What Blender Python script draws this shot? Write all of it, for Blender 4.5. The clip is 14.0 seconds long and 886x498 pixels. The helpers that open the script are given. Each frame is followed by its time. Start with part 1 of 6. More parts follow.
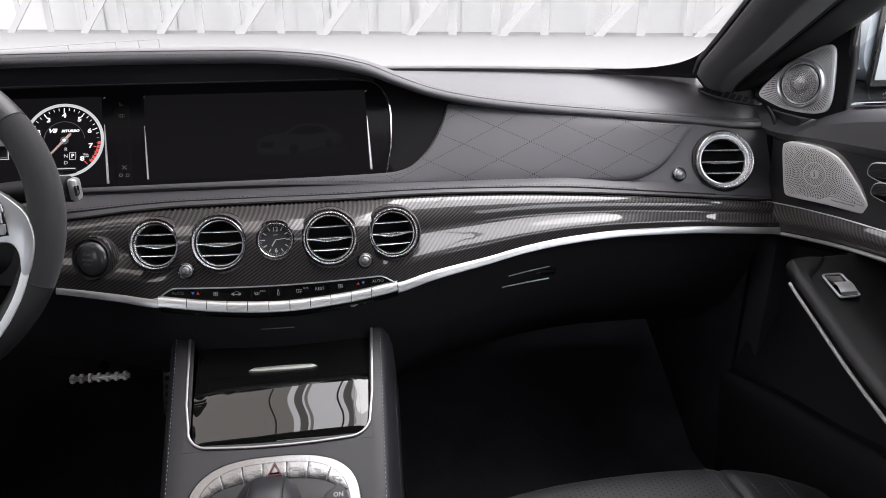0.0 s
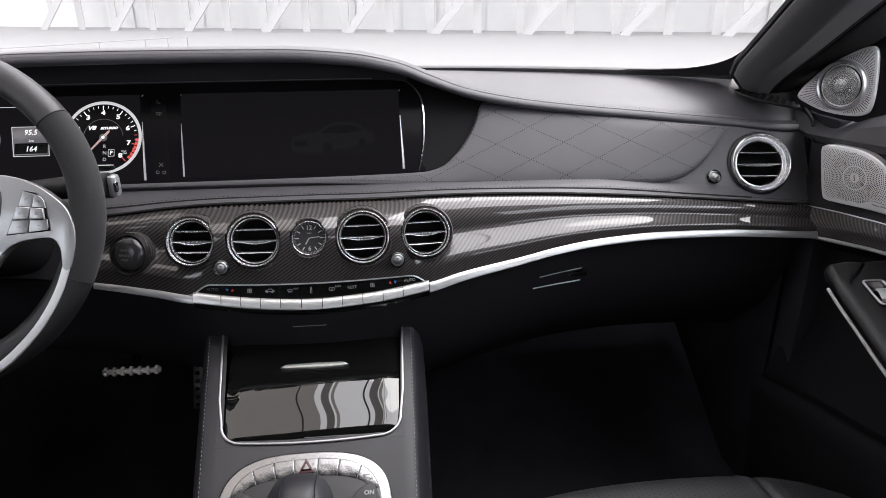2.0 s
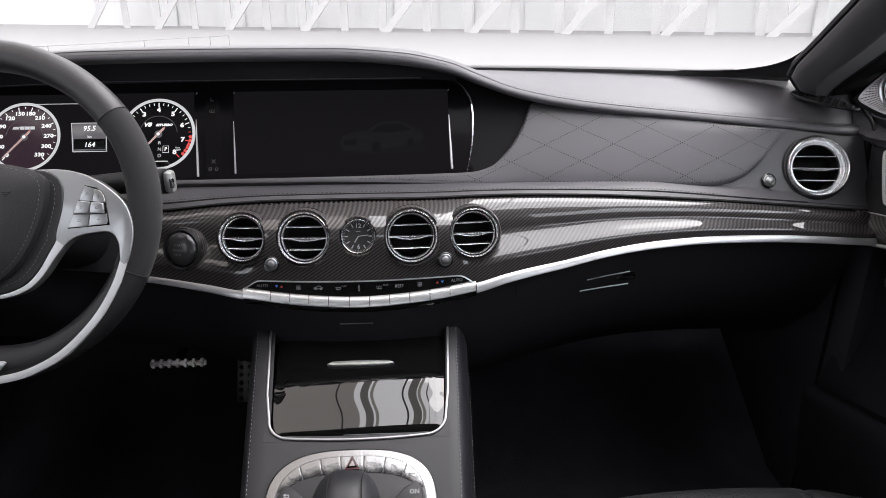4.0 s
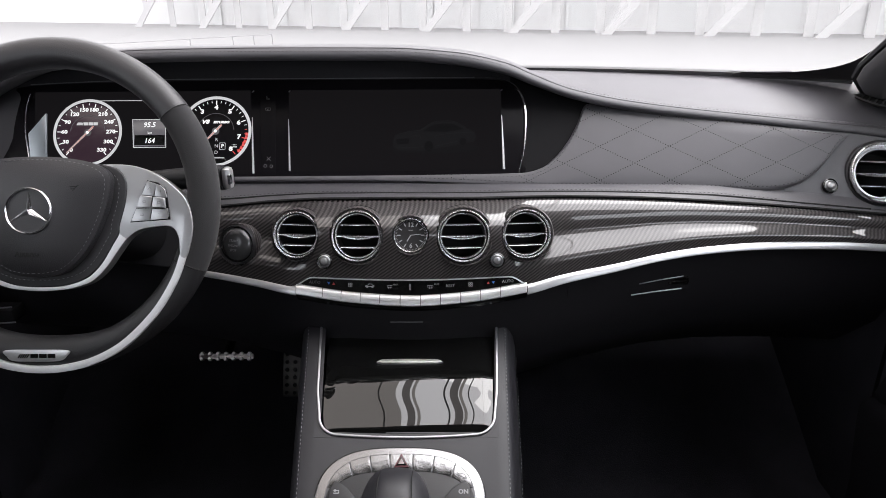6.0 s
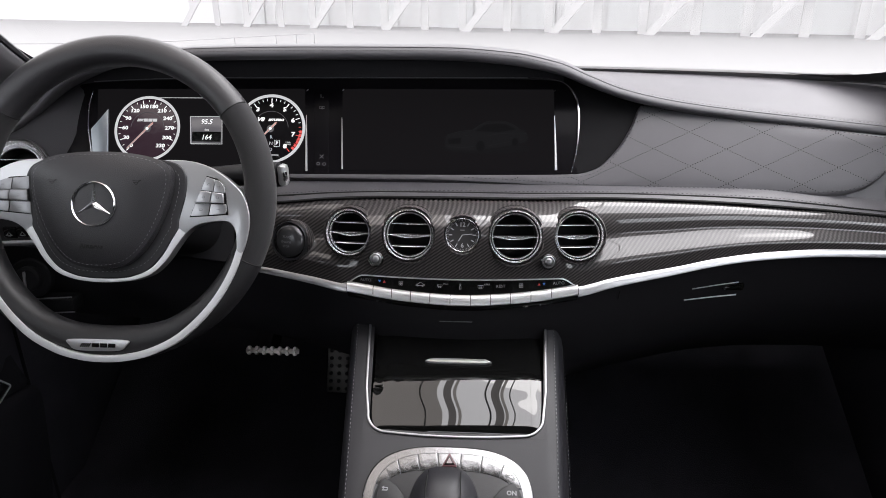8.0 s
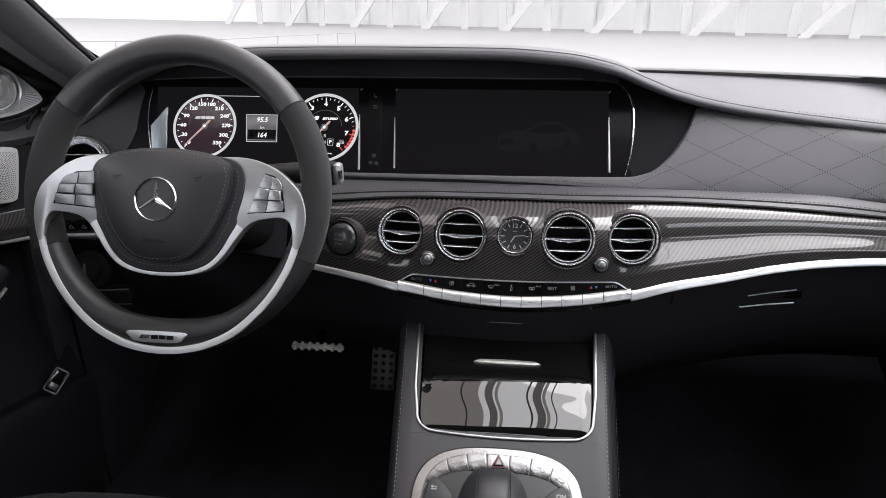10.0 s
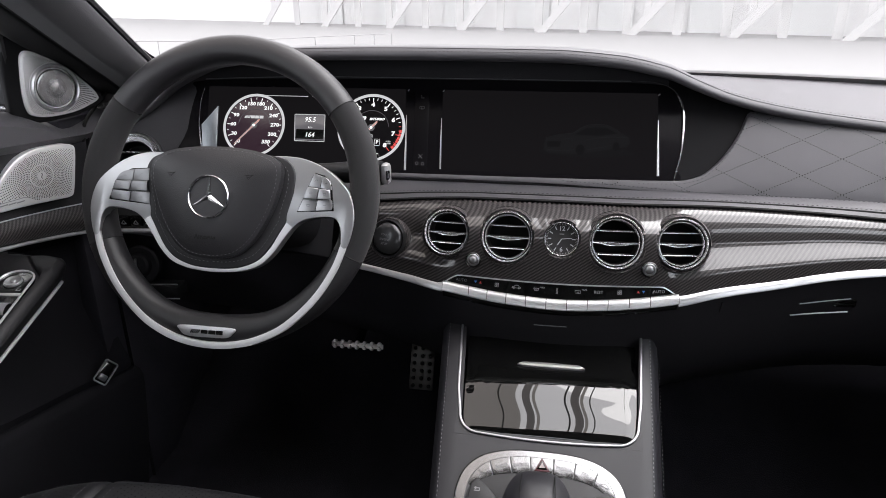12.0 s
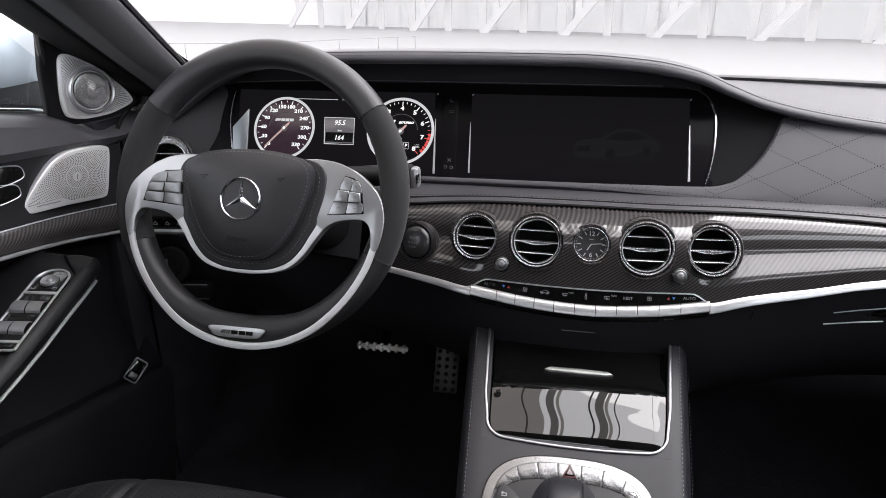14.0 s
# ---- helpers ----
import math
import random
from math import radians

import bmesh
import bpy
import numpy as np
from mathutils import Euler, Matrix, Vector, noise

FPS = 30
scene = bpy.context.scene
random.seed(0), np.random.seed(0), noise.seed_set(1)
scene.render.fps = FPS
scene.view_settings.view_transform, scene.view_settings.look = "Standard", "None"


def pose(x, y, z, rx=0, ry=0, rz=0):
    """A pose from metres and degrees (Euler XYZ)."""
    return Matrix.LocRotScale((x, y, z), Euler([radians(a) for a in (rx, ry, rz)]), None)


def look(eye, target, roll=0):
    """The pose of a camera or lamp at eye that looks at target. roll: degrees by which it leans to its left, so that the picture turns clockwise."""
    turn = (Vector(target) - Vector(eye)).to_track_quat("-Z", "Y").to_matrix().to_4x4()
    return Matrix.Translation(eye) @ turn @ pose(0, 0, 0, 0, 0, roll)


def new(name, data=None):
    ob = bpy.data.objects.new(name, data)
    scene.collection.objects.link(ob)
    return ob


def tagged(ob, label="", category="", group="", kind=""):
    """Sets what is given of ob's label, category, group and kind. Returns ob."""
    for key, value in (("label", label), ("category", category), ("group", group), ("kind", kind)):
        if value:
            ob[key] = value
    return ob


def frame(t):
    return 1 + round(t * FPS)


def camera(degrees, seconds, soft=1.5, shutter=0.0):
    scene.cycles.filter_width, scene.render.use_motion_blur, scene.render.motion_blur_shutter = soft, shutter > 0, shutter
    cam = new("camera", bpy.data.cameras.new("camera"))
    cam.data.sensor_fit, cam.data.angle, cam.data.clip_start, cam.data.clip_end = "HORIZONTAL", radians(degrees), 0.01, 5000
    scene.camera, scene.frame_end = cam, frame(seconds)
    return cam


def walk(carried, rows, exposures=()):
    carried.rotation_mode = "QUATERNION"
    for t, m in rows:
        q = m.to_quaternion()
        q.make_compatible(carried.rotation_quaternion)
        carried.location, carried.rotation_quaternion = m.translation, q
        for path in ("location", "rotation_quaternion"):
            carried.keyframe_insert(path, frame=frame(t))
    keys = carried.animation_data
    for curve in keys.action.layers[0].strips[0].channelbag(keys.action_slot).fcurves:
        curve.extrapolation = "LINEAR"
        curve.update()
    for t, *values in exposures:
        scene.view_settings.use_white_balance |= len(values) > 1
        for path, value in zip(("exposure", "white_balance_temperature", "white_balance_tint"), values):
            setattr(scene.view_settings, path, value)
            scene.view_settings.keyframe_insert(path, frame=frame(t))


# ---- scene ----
cam = camera(66.48, 14.0, soft=0.9)
# seconds, eye in metres, then yaw to the left, pitch and lean in degrees
ROWS = [
    (0.0, 0.1032, -0.0037, 0.9472, -7.486, -21.418, -0.422),
    (0.5, 0.1014, -0.0031, 0.9477, -7.152, -21.441, -0.422),
    (1.0, 0.0981, -0.0022, 0.9481, -6.710, -21.473, -0.390),
    (1.5, 0.0940, -0.0015, 0.9486, -6.191, -21.505, -0.394),
    (2.0, 0.0895, -0.0010, 0.9489, -5.551, -21.523, -0.378),
    (2.5, 0.0852, -0.0002, 0.9491, -4.862, -21.540, -0.384),
    (3.0, 0.0800, 0.0007, 0.9493, -4.090, -21.543, -0.395),
    (5.5, 0.0546, 0.0042, 0.9493, -0.293, -21.569, -0.400),
    (6.0, 0.0485, 0.0041, 0.9495, 0.546, -21.563, -0.403),
    (6.5, 0.0438, 0.0041, 0.9494, 1.338, -21.560, -0.395),
    (7.0, 0.0385, 0.0040, 0.9496, 2.141, -21.553, -0.393),
    (7.5, 0.0330, 0.0042, 0.9493, 2.914, -21.553, -0.402),
    (8.0, 0.0277, 0.0037, 0.9495, 3.697, -21.553, -0.378),
    (10.5, 0.0002, 0.0010, 0.9512, 7.564, -21.577, -0.365),
    (11.0, -0.0047, 0.0003, 0.9514, 8.299, -21.560, -0.363),
    (11.5, -0.0088, -0.0005, 0.9514, 8.963, -21.522, -0.365),
    (12.0, -0.0131, -0.0017, 0.9514, 9.613, -21.479, -0.368),
    (12.5, -0.0171, -0.0023, 0.9514, 10.208, -21.431, -0.370),
    (13.0, -0.0206, -0.0030, 0.9518, 10.716, -21.367, -0.374),
    (13.5, -0.0225, -0.0036, 0.9526, 11.119, -21.316, -0.393),
    (14.0, -0.0236, -0.0036, 0.9534, 11.448, -21.265, -0.405),
]


def row_pose(x, y, z, yaw, pitch, lean):
    a, b = radians(yaw), radians(pitch)
    way = Vector((-math.sin(a) * math.cos(b), math.cos(a) * math.cos(b), math.sin(b)))
    return look((x, y, z), Vector((x, y, z)) + way, lean)


walk(cam, [(r[0], row_pose(*r[1:])) for r in ROWS])


# ---- world and light: an overcast sky, brighter overhead ----
world = bpy.data.worlds.new("sky")
scene.world = world
world.use_nodes = True
wn, wl = world.node_tree.nodes, world.node_tree.links
bg = wn["Background"]
tc = wn.new("ShaderNodeTexCoord")
sep = wn.new("ShaderNodeSeparateXYZ")
ramp = wn.new("ShaderNodeValToRGB")
wl.new(tc.outputs["Generated"], sep.inputs[0])
wl.new(sep.outputs["Z"], ramp.inputs[0])
ramp.color_ramp.elements[0].position, ramp.color_ramp.elements[0].color = 0.0, (0.359, 0.354, 0.362, 1)
ramp.color_ramp.elements[1].position, ramp.color_ramp.elements[1].color = 0.9, (0.638, 0.630, 0.646, 1)
wl.new(ramp.outputs[0], bg.inputs[0])
# the clouds are brighter towards the passenger's side, where the sun stands behind them
side = wn.new("ShaderNodeMath")
side.operation = "MULTIPLY_ADD"
side.inputs[1].default_value, side.inputs[2].default_value = 4.0, 10.0
wl.new(sep.outputs["X"], side.inputs[0])
wl.new(side.outputs[0], bg.inputs[1])

sun = new("sun", bpy.data.lights.new("sun", "SUN"))
sun.data.energy, sun.data.angle, sun.data.color = 1.2, radians(30), (1.0, 0.98, 0.95)
sun.matrix_world = look((0, 0, 30), (-0.3, -0.3, 29))
scene.view_settings.exposure = 0.15


# ---- materials ----
def material(name, color, rough=0.5, metal=0.0, coat=0.0, ior=1.5, bump=0.0, scale=600.0, vary=0.12, sheen=0.0, grain="voronoi", coat_rough=0.03, spec=0.5):
    m = bpy.data.materials.new(name)
    m.use_nodes = True
    nt = m.node_tree
    b = nt.nodes["Principled BSDF"]
    b.inputs["Roughness"].default_value = rough
    b.inputs["Metallic"].default_value = metal
    b.inputs["IOR"].default_value = ior
    b.inputs["Coat Weight"].default_value = coat
    b.inputs["Coat Roughness"].default_value = coat_rough
    b.inputs["Sheen Weight"].default_value = sheen
    b.inputs["Specular IOR Level"].default_value = spec
    co = nt.nodes.new("ShaderNodeTexCoord")
    n = nt.nodes.new("ShaderNodeTexNoise")
    n.inputs["Scale"].default_value = 14.0
    n.inputs["Detail"].default_value = 6.0
    nt.links.new(co.outputs["Object"], n.inputs["Vector"])
    mix = nt.nodes.new("ShaderNodeMix")
    mix.data_type = "RGBA"
    mix.inputs[6].default_value = (*[c * (1 - vary) for c in color], 1)
    mix.inputs[7].default_value = (*[min(1, c * (1 + vary)) for c in color], 1)
    nt.links.new(n.outputs["Fac"], mix.inputs[0])
    nt.links.new(mix.outputs[2], b.inputs["Base Color"])
    rm = nt.nodes.new("ShaderNodeMapRange")
    rm.inputs[3].default_value, rm.inputs[4].default_value = rough * 0.88, min(1, rough * 1.12)
    nt.links.new(n.outputs["Fac"], rm.inputs[0])
    nt.links.new(rm.outputs[0], b.inputs["Roughness"])
    if bump:
        if grain == "voronoi":
            g = nt.nodes.new("ShaderNodeTexVoronoi")
            out = g.outputs["Distance"]
        else:
            g = nt.nodes.new("ShaderNodeTexNoise")
            g.inputs["Detail"].default_value = 3.0
            out = g.outputs["Fac"]
        g.inputs["Scale"].default_value = scale
        nt.links.new(co.outputs["Object"], g.inputs["Vector"])
        bp = nt.nodes.new("ShaderNodeBump")
        bp.inputs["Strength"].default_value = bump
        bp.inputs["Distance"].default_value = 0.0006
        nt.links.new(out, bp.inputs["Height"])
        nt.links.new(bp.outputs[0], b.inputs["Normal"])
    return m


def glowing(name, color, strength):
    m = bpy.data.materials.new(name)
    m.use_nodes = True
    b = m.node_tree.nodes["Principled BSDF"]
    b.inputs["Base Color"].default_value = (0.01, 0.01, 0.01, 1)
    b.inputs["Roughness"].default_value = 0.15
    b.inputs["Emission Color"].default_value = (*color, 1)
    b.inputs["Emission Strength"].default_value = strength
    return m


def carbon_material(name, along, cell=0.00150, rise=0.00108):
    """Twill-woven carbon fibre under clear lacquer; along: the axis that the band runs in."""
    m = material(name, (0.02, 0.02, 0.021), 0.5, 0.0, 1.0, 1.5, spec=0.25)
    nt = m.node_tree
    b = nt.nodes["Principled BSDF"]
    co = nt.nodes.new("ShaderNodeTexCoord")
    sp = nt.nodes.new("ShaderNodeSeparateXYZ")
    nt.links.new(co.outputs["Object"], sp.inputs[0])

    def mth(op, a, c=0.0):
        k = nt.nodes.new("ShaderNodeMath")
        k.operation = op
        for i, v in enumerate((a, c)):
            if isinstance(v, (int, float)):
                k.inputs[i].default_value = v
            else:
                nt.links.new(v, k.inputs[i])
        return k.outputs[0]
    run = sp.outputs["Y"] if along == "Y" else mth("ADD", sp.outputs["X"], mth("MULTIPLY", sp.outputs["Y"], 0.25))
    u, v = mth("DIVIDE", run, cell), mth("DIVIDE", sp.outputs["Z"], rise)
    over = mth("LESS_THAN", mth("FLOORED_MODULO", mth("SUBTRACT", mth("FLOOR", u), mth("FLOOR", v)), 4.0), 2.0)
    # rounded tows: each thread is darker along its edges
    edge = mth("ABSOLUTE", mth("SUBTRACT", mth("FRACT", u), 0.5))
    edge2 = mth("ABSOLUTE", mth("SUBTRACT", mth("FRACT", v), 0.5))
    lit = mth("MULTIPLY", over, mth("SUBTRACT", 1.0, mth("MULTIPLY", edge, 0.9)))
    dim = mth("MULTIPLY", mth("SUBTRACT", 1.0, over), mth("MULTIPLY", mth("SUBTRACT", 1.0, mth("MULTIPLY", edge2, 1.4)), 0.22))
    mix = nt.nodes.new("ShaderNodeMix")
    mix.data_type = "RGBA"
    mix.inputs[6].default_value = (0.0055, 0.0050, 0.0053, 1)
    mix.inputs[7].default_value = (0.080, 0.072, 0.073, 1)
    nt.links.new(mth("ADD", lit, dim), mix.inputs[0])
    nt.links.new(mix.outputs[2], b.inputs["Base Color"])
    b.inputs["Coat IOR"].default_value = 1.52
    b.inputs["Coat Roughness"].default_value = 0.02
    return m


def pane_material(name, tint, gloss):
    m = bpy.data.materials.new(name)
    m.use_nodes = True
    nt = m.node_tree
    nt.nodes.remove(nt.nodes["Principled BSDF"])
    tr = nt.nodes.new("ShaderNodeBsdfTransparent")
    tr.inputs[0].default_value = (*tint, 1)
    gl = nt.nodes.new("ShaderNodeBsdfGlossy")
    gl.inputs["Roughness"].default_value = 0.02
    mx = nt.nodes.new("ShaderNodeMixShader")
    mx.inputs[0].default_value = gloss
    nt.links.new(tr.outputs[0], mx.inputs[1])
    nt.links.new(gl.outputs[0], mx.inputs[2])
    nt.links.new(mx.outputs[0], nt.nodes["Material Output"].inputs[0])
    return m


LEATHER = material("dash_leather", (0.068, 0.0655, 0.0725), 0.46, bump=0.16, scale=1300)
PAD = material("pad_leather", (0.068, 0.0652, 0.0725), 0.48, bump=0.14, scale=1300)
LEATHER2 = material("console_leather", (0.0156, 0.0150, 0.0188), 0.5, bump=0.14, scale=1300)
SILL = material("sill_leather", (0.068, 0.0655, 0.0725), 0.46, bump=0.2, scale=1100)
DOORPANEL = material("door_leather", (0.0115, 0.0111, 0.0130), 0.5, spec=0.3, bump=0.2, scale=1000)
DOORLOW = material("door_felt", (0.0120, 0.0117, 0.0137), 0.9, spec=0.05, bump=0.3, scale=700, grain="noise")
HOOD = material("hood_lining", (0.029, 0.0279, 0.0315), 0.7, spec=0.3, bump=0.25, scale=900)
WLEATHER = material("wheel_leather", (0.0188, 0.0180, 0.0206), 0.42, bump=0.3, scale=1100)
# the wheel leather again, darkened to carry the lower rim's shade
RIMSHADED = material("shaded_rim_leather", (0.0112, 0.0107, 0.0122), 0.45, bump=0.25, scale=1100)
SEAT = material("seat_leather", (0.0128, 0.0126, 0.0143), 0.5, bump=0.15, scale=1300)
SUEDE = material("suede", (0.0098, 0.0093, 0.0107), 0.95, bump=0.5, scale=900, sheen=0.06, grain="noise", vary=0.25)
SOFT = material("soft_plastic", (0.0140, 0.0136, 0.0158), 0.52, bump=0.25, scale=900)
DARK = material("dark_plastic", (0.0080, 0.0078, 0.0089), 0.7, spec=0.15, bump=0.2, scale=800)
CARPET = material("carpet", (0.028, 0.0272, 0.0325), 0.98, bump=0.9, scale=500, grain="noise", vary=0.4, spec=0.05)
PIANO = material("piano_lacquer", (0.004, 0.004, 0.004), 0.015, ior=1.62, vary=0.0)
GLOSS = material("gloss_black", (0.006, 0.006, 0.006), 0.12, coat=0.5)
SCREEN = material("screen_glass", (0.0068, 0.0062, 0.0073), 0.16, ior=1.45, vary=0.15, spec=0.04)
CHROME = material("chrome", (0.72, 0.72, 0.74), 0.17, 1.0, vary=0.05)
SILVER = material("satin_silver", (0.57, 0.57, 0.585), 0.36, 0.8, bump=0.08, scale=900, grain="noise", vary=0.06)
GRILLE = material("grille_metal", (0.76, 0.755, 0.76), 0.36, 0.45, bump=0.1, scale=1500, grain="noise")
TWEETER = material("spun_metal", (0.50, 0.495, 0.495), 0.26, 0.8, bump=0.1, scale=1500, grain="noise")
STUD = material("pale_stud", (0.85, 0.80, 0.77), 0.35, 0.6)
FRAME = material("dull_silver", (0.33, 0.33, 0.345), 0.33, 0.9, vary=0.05)
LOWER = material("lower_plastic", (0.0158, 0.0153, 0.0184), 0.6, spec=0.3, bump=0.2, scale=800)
SPOKE = material("spoke_silver", (0.44, 0.44, 0.452), 0.38, 0.9, bump=0.08, scale=900, grain="noise", vary=0.06)
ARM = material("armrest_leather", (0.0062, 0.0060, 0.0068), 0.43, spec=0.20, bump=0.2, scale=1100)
BRIGHTKEY = material("bright_key", (0.84, 0.84, 0.85), 0.34, 0.8, vary=0.04)
INLAY = material("inlay_silver", (0.66, 0.66, 0.675), 0.5, 0.55, bump=0.05, scale=1200, grain="noise", vary=0.04)
RUBBER = material("rubber", (0.012, 0.012, 0.012), 0.8)
HOLE = material("hole_black", (0.004, 0.004, 0.004), 0.9)
THREAD = material("grey_thread", (0.22, 0.22, 0.23), 0.8)
SEATTHREAD = material("seat_thread", (0.13, 0.13, 0.135), 0.8)
DTHREAD = material("dark_thread", (0.026, 0.026, 0.029), 0.8)
WHEELTHREAD = material("wheel_thread", (0.11, 0.11, 0.116), 0.8)
LINING = material("roof_lining", (0.008, 0.008, 0.008), 0.95, bump=0.4, scale=700, grain="noise", vary=0.2)
HEADLINER = material("pillar_cloth", (0.068, 0.066, 0.072), 0.95, sheen=0.03, bump=0.4, scale=700, grain="noise", vary=0.2)
CARBON = carbon_material("carbon", "X")
DOORCARBON = carbon_material("door_carbon", "Y", 0.0019, 0.0015)
ICON = material("icon_print", (0.27, 0.27, 0.28), 0.5)
ICONDIM = material("dim_icon_print", (0.12, 0.12, 0.125), 0.5)
BLUE = material("blue_print", (0.05, 0.16, 0.5), 0.5)
RED = material("red_print", (0.45, 0.04, 0.04), 0.5)
ENGRAVE = material("engraved_print", (0.10, 0.10, 0.105), 0.5)
PAINT = material("silver_paint", (0.34, 0.375, 0.41), 0.32, 0.35, 1.0, bump=0.0, vary=0.03)
KEYDARK = material("smoked_key", (0.20, 0.20, 0.207), 0.34, 0.7)
KEYSILVER = material("key_silver", (0.225, 0.223, 0.227), 0.24, 0.95, bump=0.08, scale=900, grain="noise", vary=0.06)
KEYPLATE = material("key_plate", (0.36, 0.36, 0.372), 0.34, 0.8, bump=0.06, scale=900, grain="noise", vary=0.05)
VENTMETAL = material("vent_chrome", (0.86, 0.86, 0.875), 0.26, 0.92, vary=0.04)
MIRROR = material("mirror_glass", (0.85, 0.87, 0.88), 0.01, 1.0, vary=0.0)
LIT_W = glowing("lit_white", (0.9, 0.9, 0.92), 1.0)
LIT_RING = glowing("lit_ring", (0.8, 0.8, 0.83), 0.70)
LIT_RED = glowing("lit_red", (0.85, 0.10, 0.09), 0.75)
LIT_NEEDLE = glowing("lit_needle", (0.85, 0.42, 0.36), 0.6)
LIT_DIM = glowing("lit_dim", (0.35, 0.34, 0.37), 0.22)
LIT_PLUM = glowing("lit_plum", (0.16, 0.07, 0.12), 0.16)
LIT_GREY = glowing("lit_grey", (0.2, 0.19, 0.21), 0.55)
CONCRETE = material("pale_concrete", (0.162, 0.161, 0.162), 0.9, bump=0.3, scale=8, grain="noise", vary=0.05)
WHITEWASH = material("white_steel", (0.318, 0.317, 0.319), 0.7, vary=0.03)
FACADE = material("pale_facade", (0.425, 0.425, 0.428), 0.8, vary=0.02)
PALEGLASS = material("pale_window", (0.412, 0.417, 0.420), 0.6, vary=0.02)
CANOPY = material("canopy_steel", (0.16, 0.155, 0.15), 0.7, vary=0.1)
FENCE = material("fence_paint", (0.17, 0.17, 0.173), 0.6, vary=0.03)
FILM = bpy.data.materials.new("canopy_film")
FILM.use_nodes = True
film = FILM.node_tree.nodes.new("ShaderNodeBsdfTranslucent")
film.inputs[0].default_value = (0.34, 0.32, 0.30, 1)
FILM.node_tree.links.new(film.outputs[0], FILM.node_tree.nodes["Material Output"].inputs[0])
FILM2 = bpy.data.materials.new("grey_canopy_film")
FILM2.use_nodes = True
film = FILM2.node_tree.nodes.new("ShaderNodeBsdfTranslucent")
film.inputs[0].default_value = (0.17, 0.16, 0.155, 1)
FILM2.node_tree.links.new(film.outputs[0], FILM2.node_tree.nodes["Material Output"].inputs[0])
SCREENPANE = pane_material("windscreen_glass", (0.96, 0.955, 0.96), 0.04)
SIDEPANE = pane_material("side_glass", (0.74, 0.78, 0.81), 0.06)

# ---- mesh helpers ----
PLACED = {}


def thing(name, label, category, at=(0, 0, 0), group="", kind=""):
    ob = new(name)
    ob.location = at
    ob.empty_display_size = 0.05
    PLACED[ob] = Matrix.Translation(at)
    return tagged(ob, label, category, group, kind)


def finish(bm, name, mat, smooth=True):
    bmesh.ops.recalc_face_normals(bm, faces=bm.faces)
    me = bpy.data.meshes.new(name)
    bm.to_mesh(me)
    bm.free()
    if smooth:
        me.shade_smooth()
        me.set_sharp_from_angle(angle=radians(38))
    me.materials.append(mat)
    return me


def part(name, bm, mat, parent, label="", m=None, smooth=True, kind=""):
    me = bm if isinstance(bm, bpy.types.Mesh) else finish(bm, name, mat, smooth)
    ob = new(name, me)
    ob.parent = parent
    ob.matrix_parent_inverse = PLACED[parent].inverted()
    m = m or Matrix()
    ob.matrix_basis = m
    PLACED[ob] = m
    return tagged(ob, label, "", "", kind)


def solid(name, bm, mat, label, category, kind="", group="", m=None, smooth=True):
    me = bm if isinstance(bm, bpy.types.Mesh) else finish(bm, name, mat, smooth)
    ob = new(name, me)
    ob.matrix_basis = m or Matrix()
    PLACED[ob] = m or Matrix()
    return tagged(ob, label, category, group, kind)


def rail(*pairs):
    """A smooth curve through (x, value) pairs, without overshoot."""
    xs, ys = np.array(pairs, float).T
    h = np.diff(xs)
    d = np.diff(ys) / h
    s = np.zeros(len(xs))
    s[0], s[-1] = d[0], d[-1]
    for i in range(1, len(xs) - 1):
        if d[i - 1] * d[i] > 0:
            w1, w2 = 2 * h[i] + h[i - 1], h[i] + 2 * h[i - 1]
            s[i] = (w1 + w2) / (w1 / d[i - 1] + w2 / d[i])

    def f(x):
        x = min(max(x, xs[0]), xs[-1])
        i = min(int(np.searchsorted(xs, x, side="right")) - 1, len(h) - 1)
        t = (x - xs[i]) / h[i]
        return float((1 + 2 * t) * (1 - t) ** 2 * ys[i] + t * (1 - t) ** 2 * h[i] * s[i] + t * t * (3 - 2 * t) * ys[i + 1] + t * t * (t - 1) * h[i] * s[i + 1])
    return f


def span(a, b, n):
    return [a + (b - a) * i / (n - 1) for i in range(n)]


def loft(sections, closed=False, caps=False, bm=None):
    """A skin over equal-length rows of points."""
    bm = bm or bmesh.new()
    vs = [[bm.verts.new(p) for p in s] for s in sections]
    for a, b in zip(vs, vs[1:]):
        n = len(a)
        for i in range(n if closed else n - 1):
            j = (i + 1) % n
            bm.faces.new((a[i], a[j], b[j], b[i]))
    if caps:
        bm.faces.new(vs[0])
        bm.faces.new(list(reversed(vs[-1])))
    return bm


def smooth_path(pts, n=8, closed=False):
    """Catmull-Rom through the points."""
    P = [Vector(p) for p in pts]
    k = len(P)
    out = []
    for i in range(k if closed else k - 1):
        if closed:
            a, b, c, d = P[i - 1], P[i], P[(i + 1) % k], P[(i + 2) % k]
        else:
            a, b, c, d = P[max(i - 1, 0)], P[i], P[i + 1], P[min(i + 2, k - 1)]
        for j in range(n):
            t = j / n
            out.append(0.5 * ((2 * b) + (c - a) * t + (2 * a - 5 * b + 4 * c - d) * t * t + (3 * b - a - 3 * c + d) * t ** 3))
    if not closed:
        out.append(P[-1].copy())
    return out


